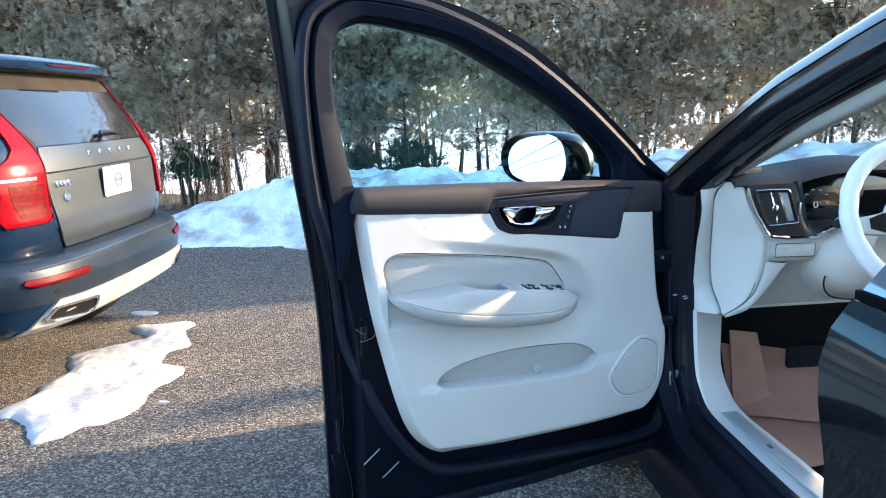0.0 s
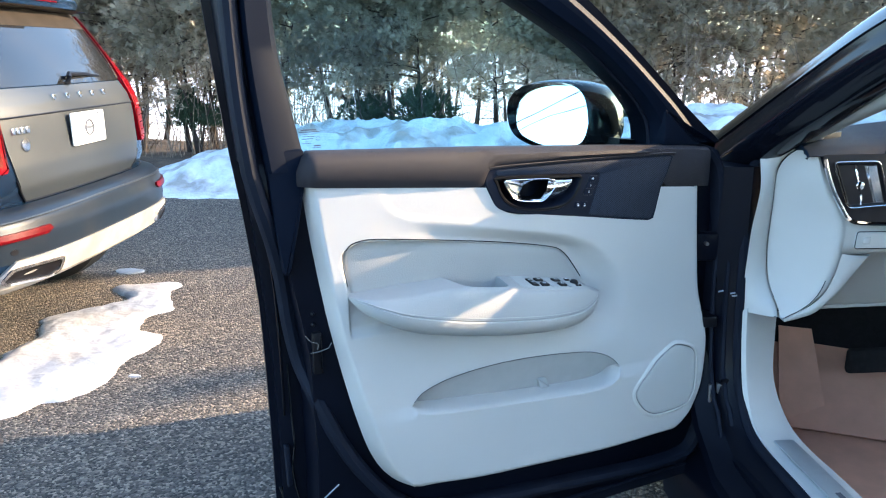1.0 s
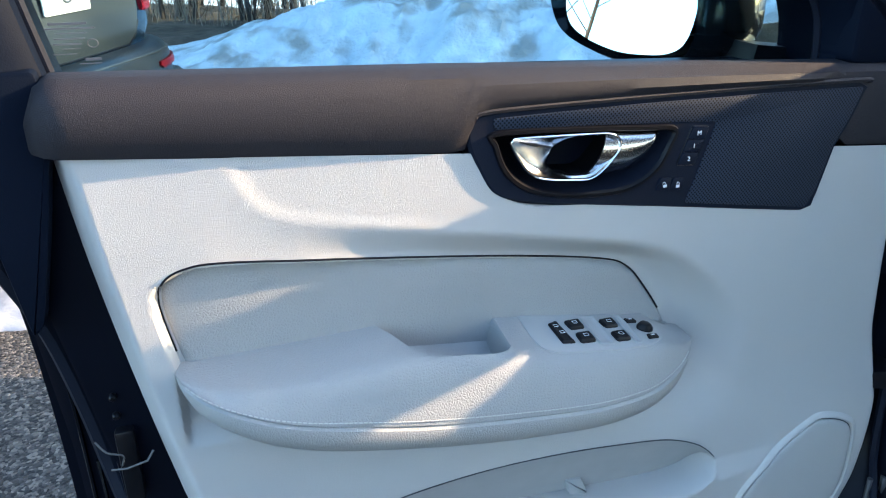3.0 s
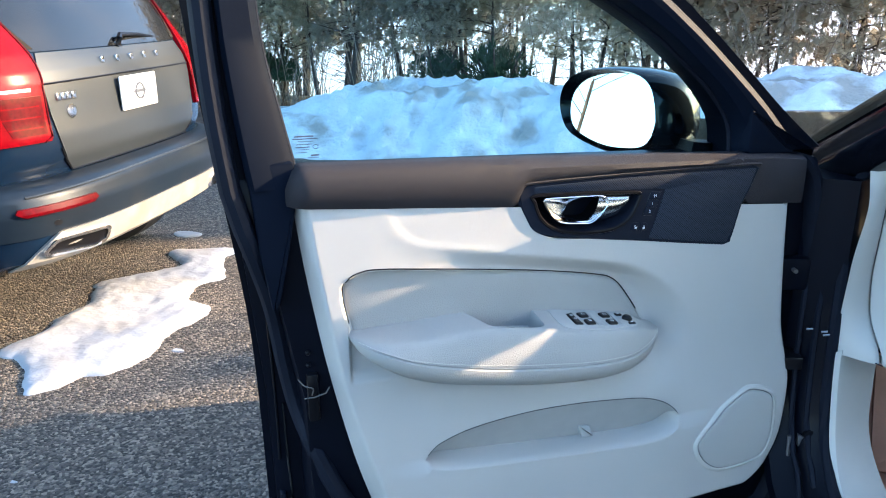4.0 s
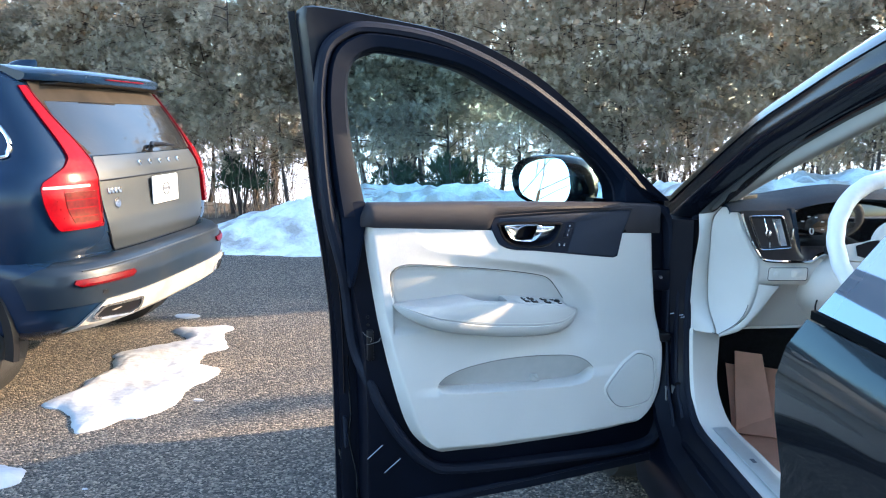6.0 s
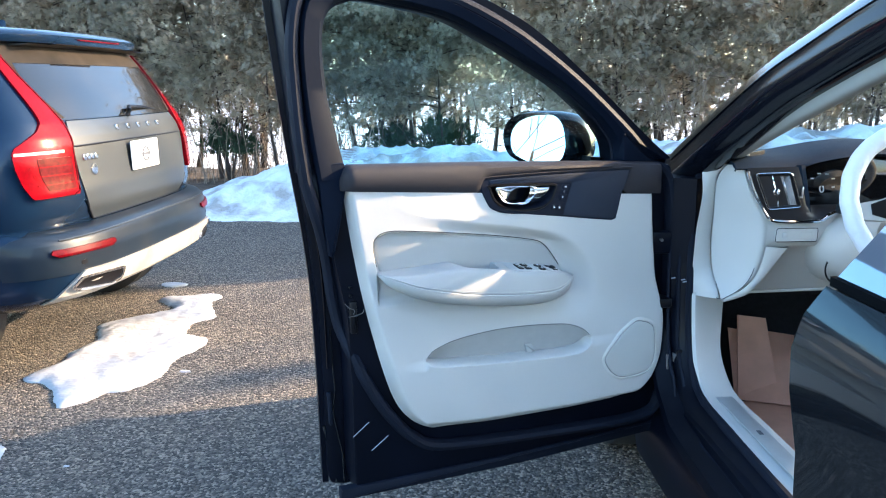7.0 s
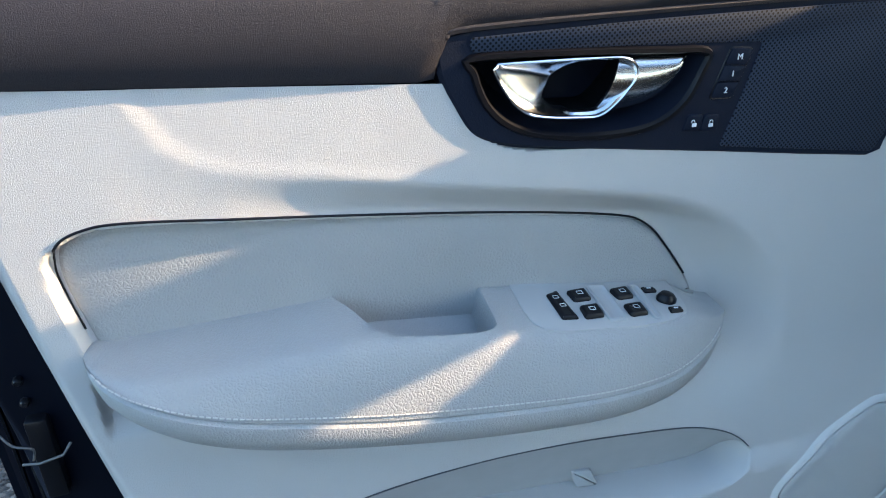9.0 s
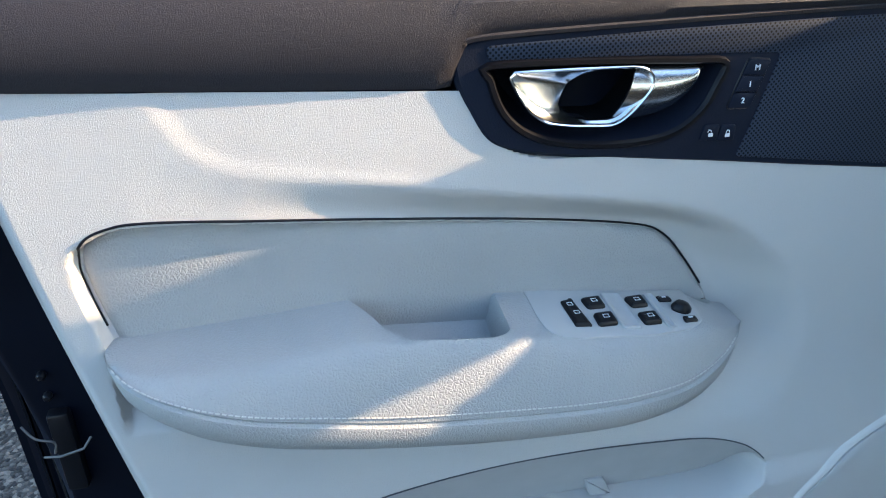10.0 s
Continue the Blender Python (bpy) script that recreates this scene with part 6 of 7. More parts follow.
body = bmesh.new()
zlist = [z for z, _, _ in dense([(a, 0, 0) for a, _, _ in LEV], 2)]
loops = []
for z in zlist:
    yf = interp(z, FRONT)
    left = [suv_point(k / 14, z) for k in range(15)]
    y1, hw = left[-1].y, -left[-1].x
    for k in range(1, 9):
        left.append(Vector((-hw * (1 - 0.02 * k / 8), y1 + (yf - 0.5 - y1) * k / 8, z)))
    for k in range(1, 7):
        th = math.pi / 2 * k / 6
        left.append(Vector((-hw * 0.98 * math.cos(th) ** 0.6, yf - 0.5 + 0.5 * math.sin(th) ** 0.6, z)))
    loops.append(left + [Vector((-p.x, p.y, p.z)) for p in left[-2:0:-1]])
body = part("body", loops_mesh(loops), BLUE_PAINT, suv, "dark denim blue bodywork")
part("tailgate", suv_sheet(dense([(0.732, 0.0, 0.225), (0.78, 0.0, 0.262), (0.88, 0.0, 0.290), (0.98, 0.0, 0.305), (1.085, 0.0, 0.315)]) + dense([(1.092, 0.0, 0.316), (1.115, 0.0, 0.325), (1.15, 0.0, 0.34), (1.20, 0.0, 0.34)]), off=0.006), DUSTY_BLUE, suv, "tailgate dulled by road salt")
part("tailgate", suv_sheet(dense([(0.732, 0.0, 0.225), (0.78, 0.0, 0.262), (0.88, 0.0, 0.290), (0.98, 0.0, 0.305), (1.085, 0.0, 0.315)]) + dense([(1.092, 0.0, 0.316), (1.115, 0.0, 0.325), (1.15, 0.0, 0.34), (1.20, 0.0, 0.34)]), off=0.006, sign=-1), DUSTY_BLUE, suv, "tailgate dulled by road salt")
for sg in (1, -1):
    part("tailgate_shadow_gap", tube([suv_point(sg * k / 20 * 0.315, 1.0885 - 0.004 * (k / 20), 0.008) for k in range(21)], 0.004, 6), BLACK_PLASTIC, suv)
    part("tailgate_lower_gap", tube([suv_point(sg * k / 20 * 0.228, 0.730, 0.006) for k in range(21)] + [suv_point(sg * s, z, 0.006) for s, z in ((0.262, 0.77), (0.285, 0.83))], 0.004, 6), BLACK_PLASTIC, suv)
    part("rear_window", suv_sheet(dense([(1.205, 0.0, 0.36), (1.23, 0.0, 0.40), (1.30, 0.0, 0.46), (1.40, 0.0, 0.52), (1.50, 0.0, 0.56), (1.565, 0.0, 0.57)]), off=0.005, sign=sg), DARK_GLASS, suv, "dark dusty rear window")
    lamp = part("tail_light", suv_sheet(dense([(0.868, 0.332, 0.585), (0.880, 0.325, 0.605), (0.93, 0.325, 0.64), (1.0, 0.325, 0.67), (1.07, 0.325, 0.685), (1.10, 0.325, 0.67), (1.13, 0.335, 0.62), (1.16, 0.352, 0.57), (1.20, 0.38, 0.55), (1.24, 0.405, 0.555),
                                                (1.32, 0.46, 0.59), (1.40, 0.515, 0.625), (1.48, 0.57, 0.66), (1.54, 0.60, 0.675)], 3), ns=14, off=0.016, deep=0.03, sign=sg), RED_LENS, suv, "tall red tail light")
    part("lens_bar", suv_sheet([(1.064, 0.385, 0.675), (1.076, 0.385, 0.675)], off=0.019, deep=0.006, sign=sg), PINK_LENS, lamp, "pale strip in the lens")
    part("lens_core", suv_sheet(dense([(0.90, 0.345, 0.50), (0.97, 0.345, 0.535), (1.045, 0.345, 0.545)]), off=0.0185, deep=0.006, sign=sg), DARK_RED, lamp, "darker lower lens")
    for z in (0.925, 0.965, 1.005):
        part("lens_line", suv_sheet([(z, 0.36, 0.56 + 0.4 * (z - 0.925)), (z + 0.006, 0.36, 0.56 + 0.4 * (z - 0.925))], off=0.0200, deep=0.004, sign=sg), RED_LENS, lamp)
    part("lens_edge", tube([suv_point(sg * a, z, 0.0165) for z, a in ((0.868, 0.36), (0.885, 0.328), (0.93, 0.328), (1.0, 0.328), (1.07, 0.328), (1.10, 0.328), (1.13, 0.338), (1.16, 0.355), (1.20, 0.383), (1.24, 0.408), (1.32, 0.463), (1.40, 0.518), (1.48, 0.573), (1.54, 0.603))], 0.0045, 6), DARK_RED, lamp)
    part("bumper", suv_sheet(dense([(0.52, 0.0, 0.90), (0.60, 0.0, 0.93), (0.66, 0.0, 0.95), (0.70, 0.0, 0.80), (0.724, 0.0, 0.62)], 3), ns=24, off=0.006, sign=sg), DUSTY_BUMPER, suv, "rear bumper with a film of dirt")
    part("lower_trim", suv_sheet(dense([(0.385, 0.0, 0.64), (0.42, 0.0, 0.60), (0.47, 0.0, 0.53), (0.528, 0.0, 0.44)], 3), ns=24, off=0.018, deep=0.04, sign=sg), TRIM_PALE, suv, "silver skid trim stained with salt")
    part("reflector", suv_sheet(dense([(0.610, 0.275, 0.59), (0.627, 0.25, 0.63), (0.643, 0.258, 0.615)]), ns=24, off=0.018, deep=0.02, sign=sg), DARK_RED, suv, "flat red reflector")
    tip = part("exhaust_tip", loops_mesh([[suv_point(sg * s, z, o) for s, z in rounded([(0.225, 0.43), (0.215, 0.487), (0.245, 0.497), (0.47, 0.507), (0.535, 0.455), (0.50, 0.437), (0.28, 0.412)], 0.02)] for o in (0.0, 0.035)] + [
        [suv_point(sg * s, z, o) for s, z in rounded([(0.238, 0.436), (0.230, 0.478), (0.255, 0.486), (0.462, 0.494), (0.513, 0.456), (0.488, 0.447), (0.286, 0.423)], 0.016)] for o in (0.035, -0.02)], cap0=False), BRIGHT_CHROME, suv, "chrome exhaust tip")
    # Flat black plate stands for the unlit inside of the pipe.
    part("exhaust_mouth", loops_mesh([[suv_point(sg * s, z, o) for s, z in [(0.24, 0.432), (0.235, 0.478), (0.46, 0.492), (0.508, 0.456), (0.49, 0.448), (0.29, 0.425)]] for o in (0.026, 0.029)]), BLACK_PLASTIC, tip)
    part("sensor", loops_mesh([[suv_point(sg * 0.44 + 0.02 * math.cos(a), 0.565 + 0.012 * math.sin(a), o) for a in [i * math.pi / 5 for i in range(10)]] for o in (0.0, 0.0075)]), BLACK_PLASTIC, suv)
    part("crease", tube([suv_point(sg * k / 16 * 0.56, 0.690 - 0.01 * k / 16, 0.004) for k in range(17)], 0.006, 6), DUSTY_BLUE, suv)
    # flank glass with its bright surround, rail, wheels
    win = dense([(1.215, 1.10, 3.0), (1.28, 1.03, 2.95), (1.38, 1.05, 2.8), (1.46, 1.12, 2.6)])
    part("side_window", suv_sheet(win, ns=20, off=0.004, sign=sg), DARK_GLASS, suv, "dark side window")
    part("window_surround", tube(curve([suv_point(sg * s, z, 0.006) for s, z in ((2.6, 1.478), (1.5, 1.475), (1.12, 1.468), (1.02, 1.40), (0.985, 1.30), (1.0, 1.235), (1.08, 1.205), (1.6, 1.203), (3.0, 1.200))], 5, False), 0.010, 8), BRIGHT_CHROME, suv, "bright window surround")
    part("roof_rail", tube([Vector((-sg * 0.66, y, 1.655 + 0.035 * math.sin(math.pi * min(1, max(0, (y - 0.75) / 2.1))) ** 0.3)) for y in [0.75 + 2.1 * k / 24 for k in range(25)]], 0.014, 8), CHROME, suv, "bright roof rail")
    for wy in (0.74, 3.70):
        prof = [(0.0, 0.27), (-0.005, 0.30), (0.0, 0.345), (0.03, 0.372), (0.12, 0.377), (0.22, 0.372), (0.25, 0.34)]
        wh = part("wheel", loops_mesh([[Vector((-sg * (0.955 - dx), wy + r * math.cos(a), 0.377 + r * math.sin(a))) for a in [2 * math.pi * i / 48 for i in range(48)]] for dx, r in prof]), TYRE, suv, "black tyre on alloy rim")
        part("rim", loops_mesh([[Vector((-sg * (0.965 - dx), wy + r * math.cos(a), 0.377 + r * math.sin(a))) for a in [2 * math.pi * i / 48 for i in range(48)]] for dx, r in ((0.01, 0.272), (0.0, 0.262), (0.03, 0.245), (0.05, 0.06), (0.03, 0.05))]), RIM, wh)
        part("wheel_arch", loops_mesh([[Vector((-sg * (0.958 + o), wy + r * math.cos(a), 0.377 + r * math.sin(a))) for a in [math.pi * (i / 24 * 1.14 - 0.07) for i in range(25)]] for r, o in ((0.405, -0.05), (0.405, 0.004), (0.45, 0.008), (0.46, -0.02))], closed=False), BLACK_PLASTIC, suv)
# spoiler, fin, wiper, badges, plate
sp_rows = []
for k in range(41):
    x = -0.65 + 1.30 * k / 40
    e = 1 - (abs(x) / 0.65) ** 5
    lip = 0.175 + 0.125 * (1 - e) + 0.03 * (x / 0.65) ** 2
    sp_rows.append([Vector((x, y, z)) for y, z in ((0.64, 1.642), (0.46, 1.640 + 0.006 * e), (lip + 0.06, 1.618 + 0.010 * e), (lip + 0.012, 1.604 + 0.008 * e), (lip, 1.596 + 0.006 * e), (lip + 0.002, 1.580), (lip + 0.014, 1.568 - 0.006 * e), (lip + 0.05, 1.562 - 0.008 * e), (0.42, 1.556), (0.64, 1.58))])
spoiler = part("roof_spoiler", loops_mesh(sp_rows), BLUE_PAINT, suv, "roof spoiler over the rear window")
part("spoiler_underside", loops_mesh([[Vector((x, y, z)) for y, z in ((0.215, 1.5570), (0.235, 1.5515), (0.40, 1.546), (0.42, 1.553))] for x in [-0.56 + 1.12 * k / 16 for k in range(17)]]), BLACK_PLASTIC, spoiler)
part("brake_light", box(-0.20, 0.20, 0.1665, 0.19, 1.583, 1.590, 0.002), DARK_RED, suv, "slim dark red brake light")
for sg in (1, -1):
    part("window_dust", suv_sheet(dense([(1.468, 0.0, 0.553), (1.505, 0.0, 0.563), (1.565, 0.0, 0.572)], 4), off=0.0066, deep=0.001, sign=sg), WINDOW_DUST, suv, "film of brown dust above the wiped glass")
    part("window_dust", suv_sheet(dense([(1.215, 0.34, 0.385), (1.30, 0.425, 0.456), (1.40, 0.495, 0.517), (1.475, 0.505, 0.548)], 4), ns=6, off=0.0066, deep=0.001, sign=sg), WINDOW_DUST, suv, "film of brown dust beside the wiped glass")
part("aerial_fin", loops_mesh([[Vector((w * math.cos(a), y0 + l * math.sin(a), z)) for a in [i * math.pi / 6 for i in range(12)]] for w, l, y0, z in ((0.035, 0.12, 0.80, 1.64), (0.03, 0.11, 0.79, 1.67), (0.012, 0.07, 0.75, 1.705), (0.006, 0.05, 0.74, 1.712))]), BLUE_PAINT, suv)
part("rear_wiper", tube([(0.0, 0.055, 1.205), (0.0, 0.045, 1.235), (0.03, 0.060, 1.25), (0.20, 0.070, 1.245), (0.38, 0.085, 1.225)], lambda t: 0.017 - 0.012 * t, 8), BLACK_PLASTIC, suv, "black rear wiper")
plate_ob = part("number_plate", loops_mesh([[Vector((x, y - 0.016, z)) for x, z in [tuple(q) for q in inset(rounded([(-0.152, 0.925), (0.152, 0.925), (0.152, 1.075), (-0.152, 1.075)], 0.01), i)]] for i, y in ((0, 0.0), (0, -0.006), (0.002, -0.0075))]), WHITE_PLATE, suv, "blank white dealer plate")
part("plate_emblem", tube([Vector((0.035 * math.cos(a), -0.0245, 1.0 + 0.035 * math.sin(a))) for a in [i * math.pi / 12 for i in range(24)]], 0.005, 6, closed=True), INK, plate_ob)
part("plate_emblem", box(-0.05, 0.05, -0.0260, -0.0235, 0.993, 1.007, 0), INK, plate_ob, smooth=False)
for px in (-0.09, 0.09):
    part("plate_screw", box(px - 0.006, px + 0.006, -0.027, -0.022, 1.058, 1.067, 0.002), CHROME, plate_ob)
for k in range(5):
    x = -0.19 + 0.115 * k
    y = suv_point(0.02, 1.150).y
    part("letter_bar", box(x - 0.012, x + 0.012, y - 0.016, y + 0.01, 1.140, 1.166, 0.003), CHROME, suv)
for k in range(4):
    p = suv_point(0.262 - 0.022 * k, 1.03)
    part("model_bar", box(p.x - 0.013, p.x + 0.013, p.y - 0.013, p.y + 0.01, 1.015, 1.045, 0.003), CHROME, suv)
p = suv_point(0.215, 0.968)
part("round_badge", loops_mesh([[Vector((p.x + r * math.cos(a), p.y - o, 0.968 + r * math.sin(a))) for a in [i * math.pi / 10 for i in range(20)]] for r, o in ((0.028, 0.0), (0.028, 0.010), (0.02, 0.012))]), CHROME, suv, "small round badge")

# ---------------------------------------------------------------- hedge and trees


def spray(verts, faces, base, way, length, rnd):
    """One flat feathery spray: a fan of narrow blades."""
    way = way.normalized()
    side = way.cross(Vector((rnd.uniform(-1, 1), rnd.uniform(-1, 1), rnd.uniform(-0.4, 0.4))))
    side = side.normalized() if side.length > 1e-4 else Vector((1, 0, 0))
    for k in range(5):
        a = (k - 2) * 0.36 + rnd.uniform(-0.15, 0.15)
        d = way * math.cos(a) + side * math.sin(a)
        l = length * (1 - 0.15 * abs(k - 2)) * rnd.uniform(0.7, 1.2)
        w = side * math.cos(a) - way * math.sin(a)
        h = l * rnd.uniform(0.07, 0.115)
        i = len(verts)
        p = base + d * l * 0.12
        verts += [p, base + d * l * 0.5 + w * h, base + d * l, base + d * l * 0.6 - w * h]
        faces.append((i, i + 1, i + 2, i + 3))


def mesh_from(name, verts, faces, mat, parent=None, label=""):
    me = bpy.data.meshes.new(name)
    me.from_pydata([tuple(v) for v in verts], [], faces)
    me.materials.append(mat)
    ob = new(name, me)
    ob.parent = parent
    return tagged(ob, label) if label else ob


def arborvitae(seed, place, branches=150, size=1.0, low=0.0, rich=1.0):
    """A many-stemmed evergreen: splayed stems, drooping boughs, and feathery sprays in clumps along the boughs."""
    rnd = random.Random(seed)
    tree = thing("arborvitae_tree", place, "tall drab olive brown arborvitae in a dense hedge", "tree", "hedge trees")
    bm = bmesh.new()
    stems = []
    for k in range(rnd.choice((4, 5, 6))):
        a = rnd.uniform(0, 6.28)
        rr = rnd.uniform(0.03, 0.22)
        x, y = rr * math.cos(a), rr * math.sin(a)
        lx, ly = rnd.uniform(0.15, 0.55) * math.cos(a), rnd.uniform(0.1, 0.4) * math.sin(a)
        bend, ph = rnd.uniform(0.03, 0.10), rnd.uniform(0, 6)
        path = [Vector((x + lx * t ** 0.7 + bend * math.sin(6 * t + ph), y + ly * t ** 0.7 + bend * math.cos(5 * t + ph), -0.08 + 4.0 * t)) for t in [i / 11 for i in range(12)]]
        r0 = rnd.uniform(0.016, 0.046)
        tube(path, lambda t, r0=r0: r0 * max(0.22, 1.15 - 2.4 * t), 7, bm=bm)
        stems.append(path)
    for k in range(70):
        s = rnd.choice(stems)
        p = s[0].lerp(s[3], rnd.uniform(0.25, 1.0))
        a, l = rnd.uniform(0, 6.28), rnd.uniform(0.25, 0.7)
        q = p + Vector((l * math.cos(a), l * math.sin(a), rnd.uniform(-0.35, 0.35)))
        tube([p, p.lerp(q, 0.5) + Vector((rnd.uniform(-0.08, 0.08), 0, rnd.uniform(-0.1, 0.1))), q], lambda t: 0.0048 * (1 - 0.6 * t), 3, bm=bm)
    verts, faces = [], []
    for k in range(branches):
        z = 0.80 + 2.5 * rnd.random() ** 0.95 if k % 6 else rnd.uniform(2.9, 3.85)
        full = interp(z, [(0.85, 0.30 + low), (1.15, 0.50 + low), (1.5, 0.90 + low), (1.8, 1.0), (6, 1.0)])
        if rnd.random() > full:
            continue
        s = rnd.choice(stems)
        i = min(10, max(0, int((z + 0.08) / 4.0 * 11)))
        p = s[i].lerp(s[i + 1], (z + 0.08) / 4.0 * 11 - i)
        reach = interp(z, [(0.8, 0.75), (1.6, 0.95), (2.4, 0.95), (3.2, 0.66), (3.9, 0.25)]) * rnd.uniform(0.45, 1.08)
        a = rnd.uniform(0, 6.28)
        out = Vector((math.cos(a), math.sin(a), 0))
        c0 = Vector((p.x * 0.6, p.y * 0.6, p.z))
        rise, droop = rnd.uniform(0.15, 0.55), rnd.uniform(0.1, 0.5)
        bough = [p.lerp(c0, t) + out * reach * t + Vector((0, 0, reach * (rise * t - droop * t * t))) for t in [j / 5 for j in range(6)]]
        tube(bough, lambda t: 0.009 * (1.05 - 0.9 * t), 4, bm=bm)
        for j in range(int(92 * rich * reach * interp(z, [(2.0, 1.0), (2.8, 0.8), (3.4, 0.6)]))):
            t = rnd.uniform(0.28, 1.0) ** 0.8
            f = min(4, int(t * 5))
            c = bough[f].lerp(bough[f + 1], t * 5 - f)
            spread = 0.055 + 0.10 * math.sin(math.pi * min(1, t * 1.02)) ** 0.7
            base = c + Vector((rnd.gauss(0, spread), rnd.gauss(0, spread), rnd.gauss(-0.02, spread * 0.75)))
            way = out * 0.8 + Vector((rnd.uniform(-0.7, 0.7), rnd.uniform(-0.7, 0.7), rnd.uniform(-0.55, 0.75)))
            spray(verts, faces, base, way, rnd.uniform(0.06, 0.135) * size, rnd)
    part("trunk", bm, BARK, tree)
    mesh_from("crown", verts, faces, NEEDLES, tree)
    return tree


rnd = random.Random(11)
makers = [arborvitae(k, Matrix.Translation((-9.3 + 1.05 * k, 10.4 + rnd.uniform(-0.25, 0.25), 0)) @ pose(0, 0, 0, 0, 0, rnd.uniform(0, 360)), 205, 1.0, 0.15) for k in range(4)]
full_makers = [arborvitae(30 + k, Matrix.Translation((0.2 + 1.0 * k, 10.3, 0)), 180, 1.0, 0.35) for k in range(2)]
spots = [(-9.3 + 1.05 * k, 10.4) for k in range(4, 9)] + [(-10.35 - 1.05 * k, 10.4) for k in range(2)]
right = [(2.2 + 1.0 * k, 10.3) for k in range(4)]
behind = [arborvitae(10 + k, Matrix.Translation((-11.6 + 1.25 * k, 11.5, 0)), 48, 1.5, -0.1, 0.55) for k in range(2)]
back = [(-11.6 + 1.25 * k, 11.5) for k in range(2, 13)]
for k, (x, y) in enumerate(spots + right + back):
    s = rnd.uniform(0.92, 1.1)
    t = copy_thing(makers[k % 4] if k < len(spots) else full_makers[k % 2] if k < len(spots + right) else behind[k % 2], Matrix.Translation((x + rnd.uniform(-0.2, 0.2), y + rnd.uniform(-0.3, 0.3), 0)) @ pose(0, 0, 0, 0, 0, rnd.uniform(0, 360)))
    t.scale = (s, s, rnd.uniform(0.92, 1.1))


def branching(bm, p, way, length, r, depth, rnd, spread=0.55):
    """A bare limb that forks."""
    pts, q, d = [p], p, way.normalized()
    for k in range(4):
        d = (d + 0.16 * Vector((rnd.uniform(-1, 1), rnd.uniform(-1, 1), rnd.uniform(-0.6, 0.9)))).normalized()
        q = q + d * length / 4
        pts.append(q)
    tube(pts, lambda t: r * (1 - 0.45 * t), 6 if r > 0.02 else 4, bm=bm)
    if depth:
        for k in range(rnd.choice((2, 3, 3))):
            i = rnd.randrange(2, 5)
            w = (d + spread * Vector((rnd.uniform(-1, 1), rnd.uniform(-1, 1), rnd.uniform(-0.3, 0.8)))).normalized()
            branching(bm, pts[i], w, length * rnd.uniform(0.6, 0.8), r * 0.52, depth - 1, rnd, spread)


def bare_tree(seed, x, y, height):
    rnd = random.Random(seed)
    tree = thing("bare_tree", Matrix.Translation((x, y, 0)), "leafless tree with a spreading crown beside the drive", "tree", "bare trees")
    bm = bmesh.new()
    tube([Vector((0.04 * math.sin(3 * t), 0, -0.1 + height * 0.42 * t)) for t in [i / 6 for i in range(7)]], lambda t: (0.17 if height > 12 else 0.06) * (1 - 0.3 * t), 10, bm=bm)
    part("trunk", bm, BARK, tree)
    bm = bmesh.new()
    for k in range(5):
        a = 1.26 * k + rnd.uniform(-0.3, 0.3)
        branching(bm, Vector((0, 0, height * (0.30 + 0.028 * k))), Vector((math.cos(a), math.sin(a), 0.75)), height * 0.26, 0.03 if height > 12 else 0.0016 * height, 4 if height > 12 else 5, rnd)
    part("crown", bm, BARK, tree)
    return tree


bare_tree(5, -13.0, 2.6, 8.0)
bare_tree(6, -16.0, -1.0, 10.0)
bare_tree(7, -15.0, 1.0, 9.0)
bare_tree(8, -12.0, 0.4, 9.0)
bare_tree(9, -14.0, 4.6, 9.0)
# Unseen trees added towards the sun; their trunks cast the drive's shadow bands.
for k, (x, y) in enumerate(((15.8, 12.75), (13.98, 13.92), (15.4, 15.5), (20.0, 15.9))):
    bare_tree(20 + k, x, y, 18.0)


def far_woods():
    """A belt of leafless woodland across the snowy field."""
    rnd = random.Random(77)
    bm = bmesh.new()
    for k in range(420):
        x, y = rnd.uniform(-75, 45), rnd.uniform(58, 78)
        h = rnd.uniform(3.5, 7.5) * (1 + 0.25 * noise.noise(Vector((x * 0.07, 0, 3))))
        r = rnd.uniform(0.05, 0.12)
        tube([(x, y, -0.1), (x + rnd.uniform(-0.3, 0.3), y, h * 0.5), (x + rnd.uniform(-0.5, 0.5), y, h)], lambda t: r * (1.1 - t), 4, bm=bm)
        for j in range(9):
            z = h * rnd.uniform(0.2, 0.95)
            a, l = rnd.uniform(0, 6.28), rnd.uniform(0.5, 1.5) * (1.15 - z / h)
            tube([(x, y, z), (x + l * math.cos(a), y + l * math.sin(a), z + l * rnd.uniform(0.3, 1.1))], lambda t: 0.055 * (1.1 - t), 3, bm=bm)
    return tagged(part("far_woods", bm, TWIG, smooth=False), "distant belt of leafless brown woodland", "woods", kind="stuff")


far_woods()


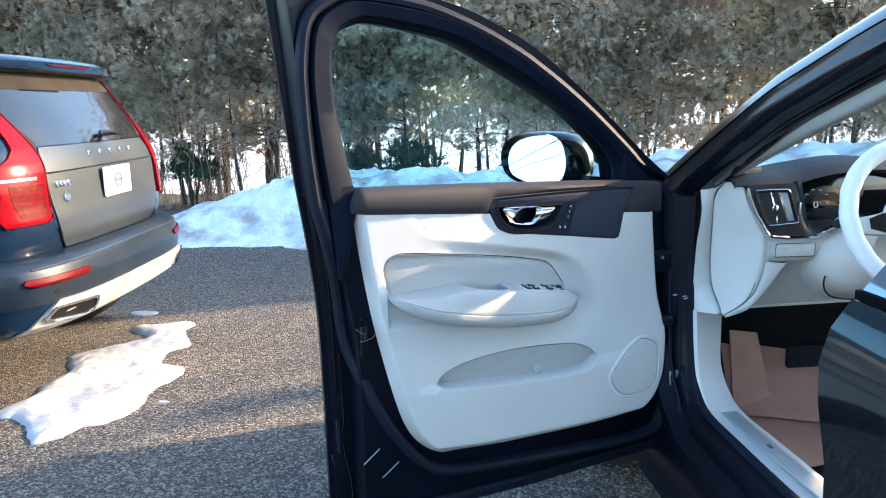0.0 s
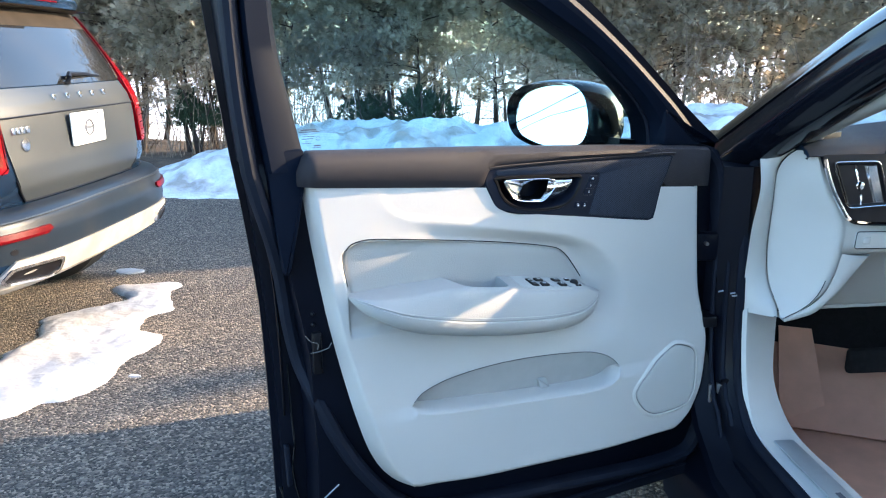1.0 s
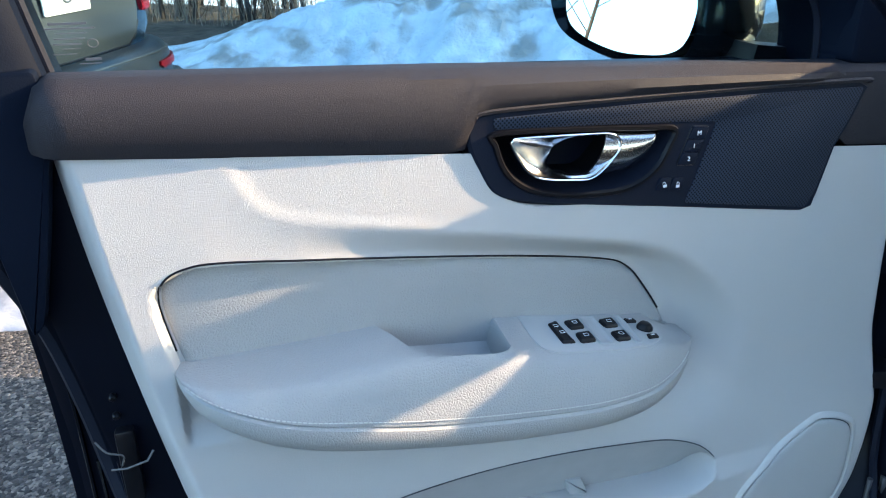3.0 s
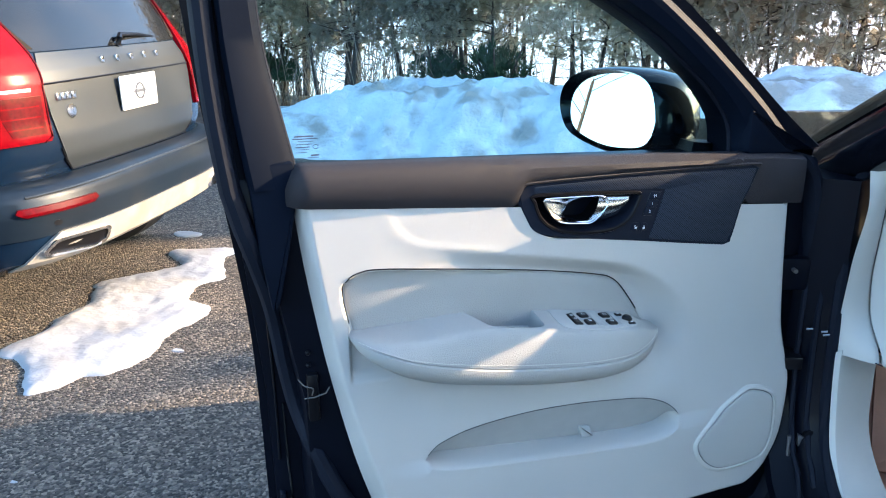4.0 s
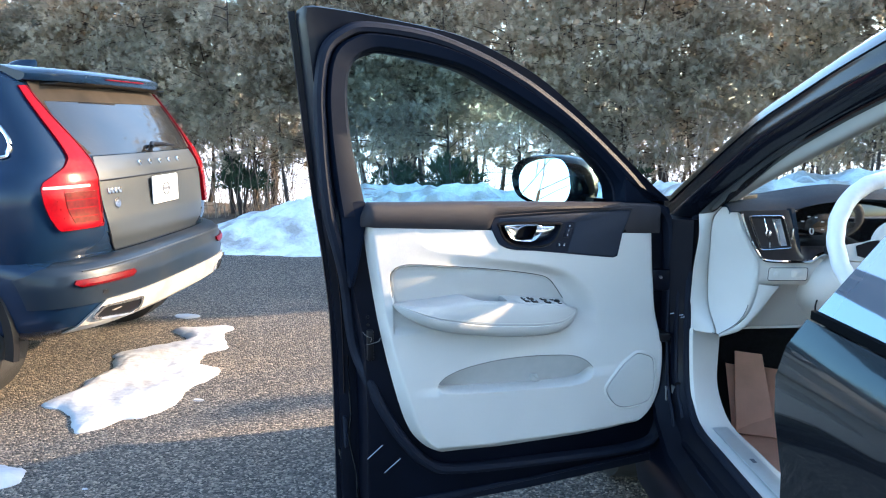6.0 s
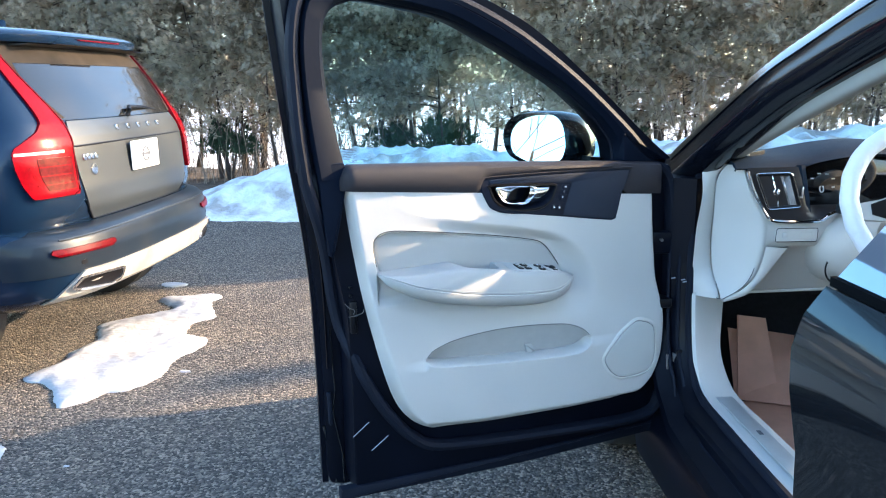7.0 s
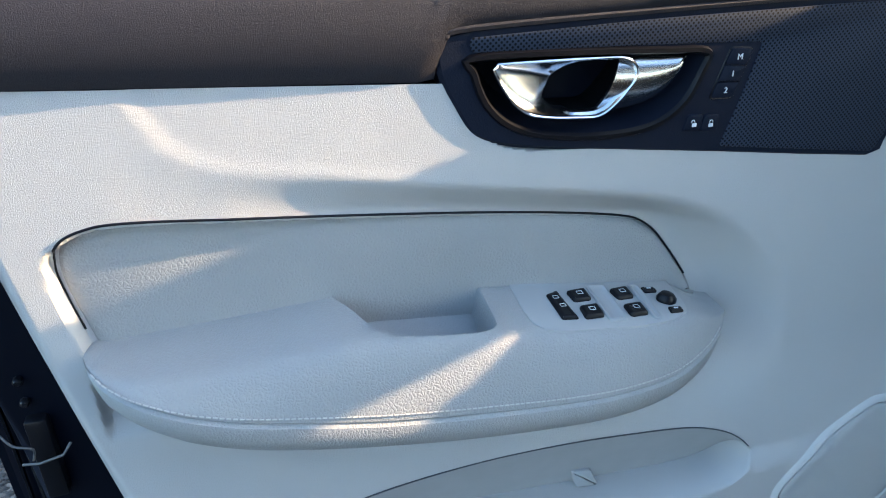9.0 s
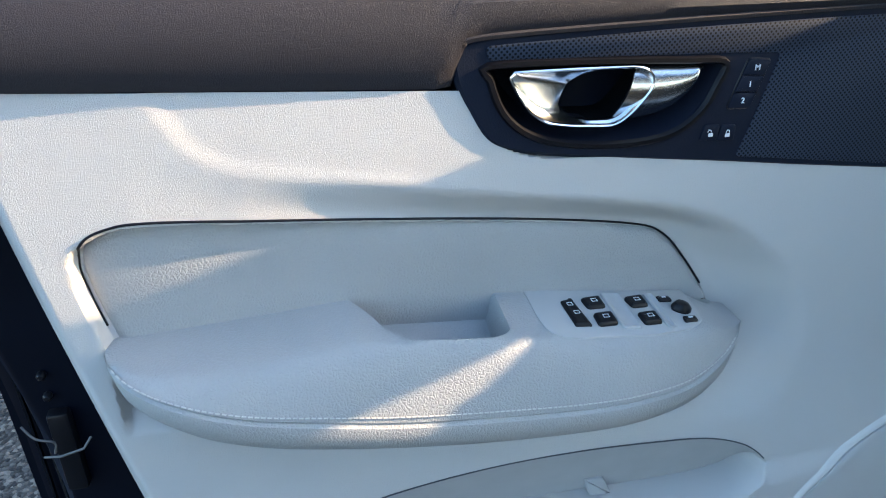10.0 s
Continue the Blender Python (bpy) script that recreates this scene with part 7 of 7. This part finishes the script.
def bramble(seed, x, y, n, reach, label):
    """Arching leafless canes."""
    rnd = random.Random(seed)
    bm = bmesh.new()
    for k in range(n):
        a, l, h = rnd.uniform(0, 6.28), rnd.uniform(0.4, 1.0) * reach, rnd.uniform(0.6, 1.9)
        p0 = Vector((rnd.uniform(-0.4, 0.4), rnd.uniform(-0.2, 0.2), 0.0))
        pts = [p0 + Vector((l * t * math.cos(a), 0.5 * l * t * math.sin(a), h * (1.9 * t - 1.35 * t * t) * 1.3 + 0.05 * math.sin(7 * t + k))) for t in [i / 9 for i in range(10)]]
        tube(pts, lambda t: 0.005 * (1.1 - 0.7 * t), 4, bm=bm)
    ob = tagged(part("bare_bush", bm, TWIG), label, "bush")
    ob.location = (x, y, 0.0)
    return ob


for k, (x, y, n, reach) in enumerate(((2.6, 9.5, 26, 1.5), (-6.0, 9.7, 18, 1.2), (-0.9, 9.7, 14, 1.0), (1.2, 9.6, 20, 1.2), (-4.2, 9.8, 14, 1.0), (4.2, 9.6, 18, 1.3), (-3.0, 9.6, 26, 0.9), (-5.2, 9.7, 24, 1.0), (-7.2, 9.7, 24, 1.0), (-1.9, 10.1, 20, 0.8), (-4.7, 10.2, 60, 1.2), (-6.4, 10.3, 60, 1.2), (-3.5, 10.3, 50, 1.0), (-8.2, 10.2, 60, 1.2), (0.2, 10.4, 40, 1.0), (2.0, 10.5, 50, 1.2))):
    bramble(40 + k, x, y, n, reach, "tangle of bare arching canes under the hedge")


def low_shrub(seed, x, y, r):
    rnd = random.Random(seed)
    verts, faces = [], []
    for k in range(900):
        a, b, rr = rnd.uniform(0, 6.28), rnd.uniform(-0.2, 1.4), r * rnd.uniform(0.3, 1.0)
        base = Vector((rr * math.cos(a) * math.cos(b) * 1.3, rr * math.sin(a) * math.cos(b), 0.45 + rr * 1.3 * math.sin(b)))
        if noise.noise(base * 3.5 + Vector((seed, 0, 0))) > -0.05:
            spray(verts, faces, base, base + Vector((rnd.uniform(-0.4, 0.4), 0, rnd.uniform(-0.5, 0.3))), rnd.uniform(0.06, 0.15), rnd)
    ob = thing("evergreen_shrub", Matrix.Translation((x, y, 0)), "small dark evergreen shrub under the hedge", "shrub")
    mesh_from("crown", verts, faces, GREEN, ob)
    bm = bmesh.new()
    for k in range(4):
        tube([Vector((0.03 * k, 0, -0.06)), Vector((0.1 * math.cos(k * 1.6), 0.1 * math.sin(k * 1.6), 0.4)), Vector((0.3 * math.cos(k * 1.6), 0.3 * math.sin(k * 1.6), 0.9))], 0.012, 5, bm=bm)
    part("stem", bm, BARK, ob)


for k, (x, y, r) in enumerate(((-1.75, 9.8, 0.34), (-2.6, 10.0, 0.27), (-4.9, 9.9, 0.34), (0.5, 10.0, 0.28))):
    low_shrub(60 + k, x, y, r)
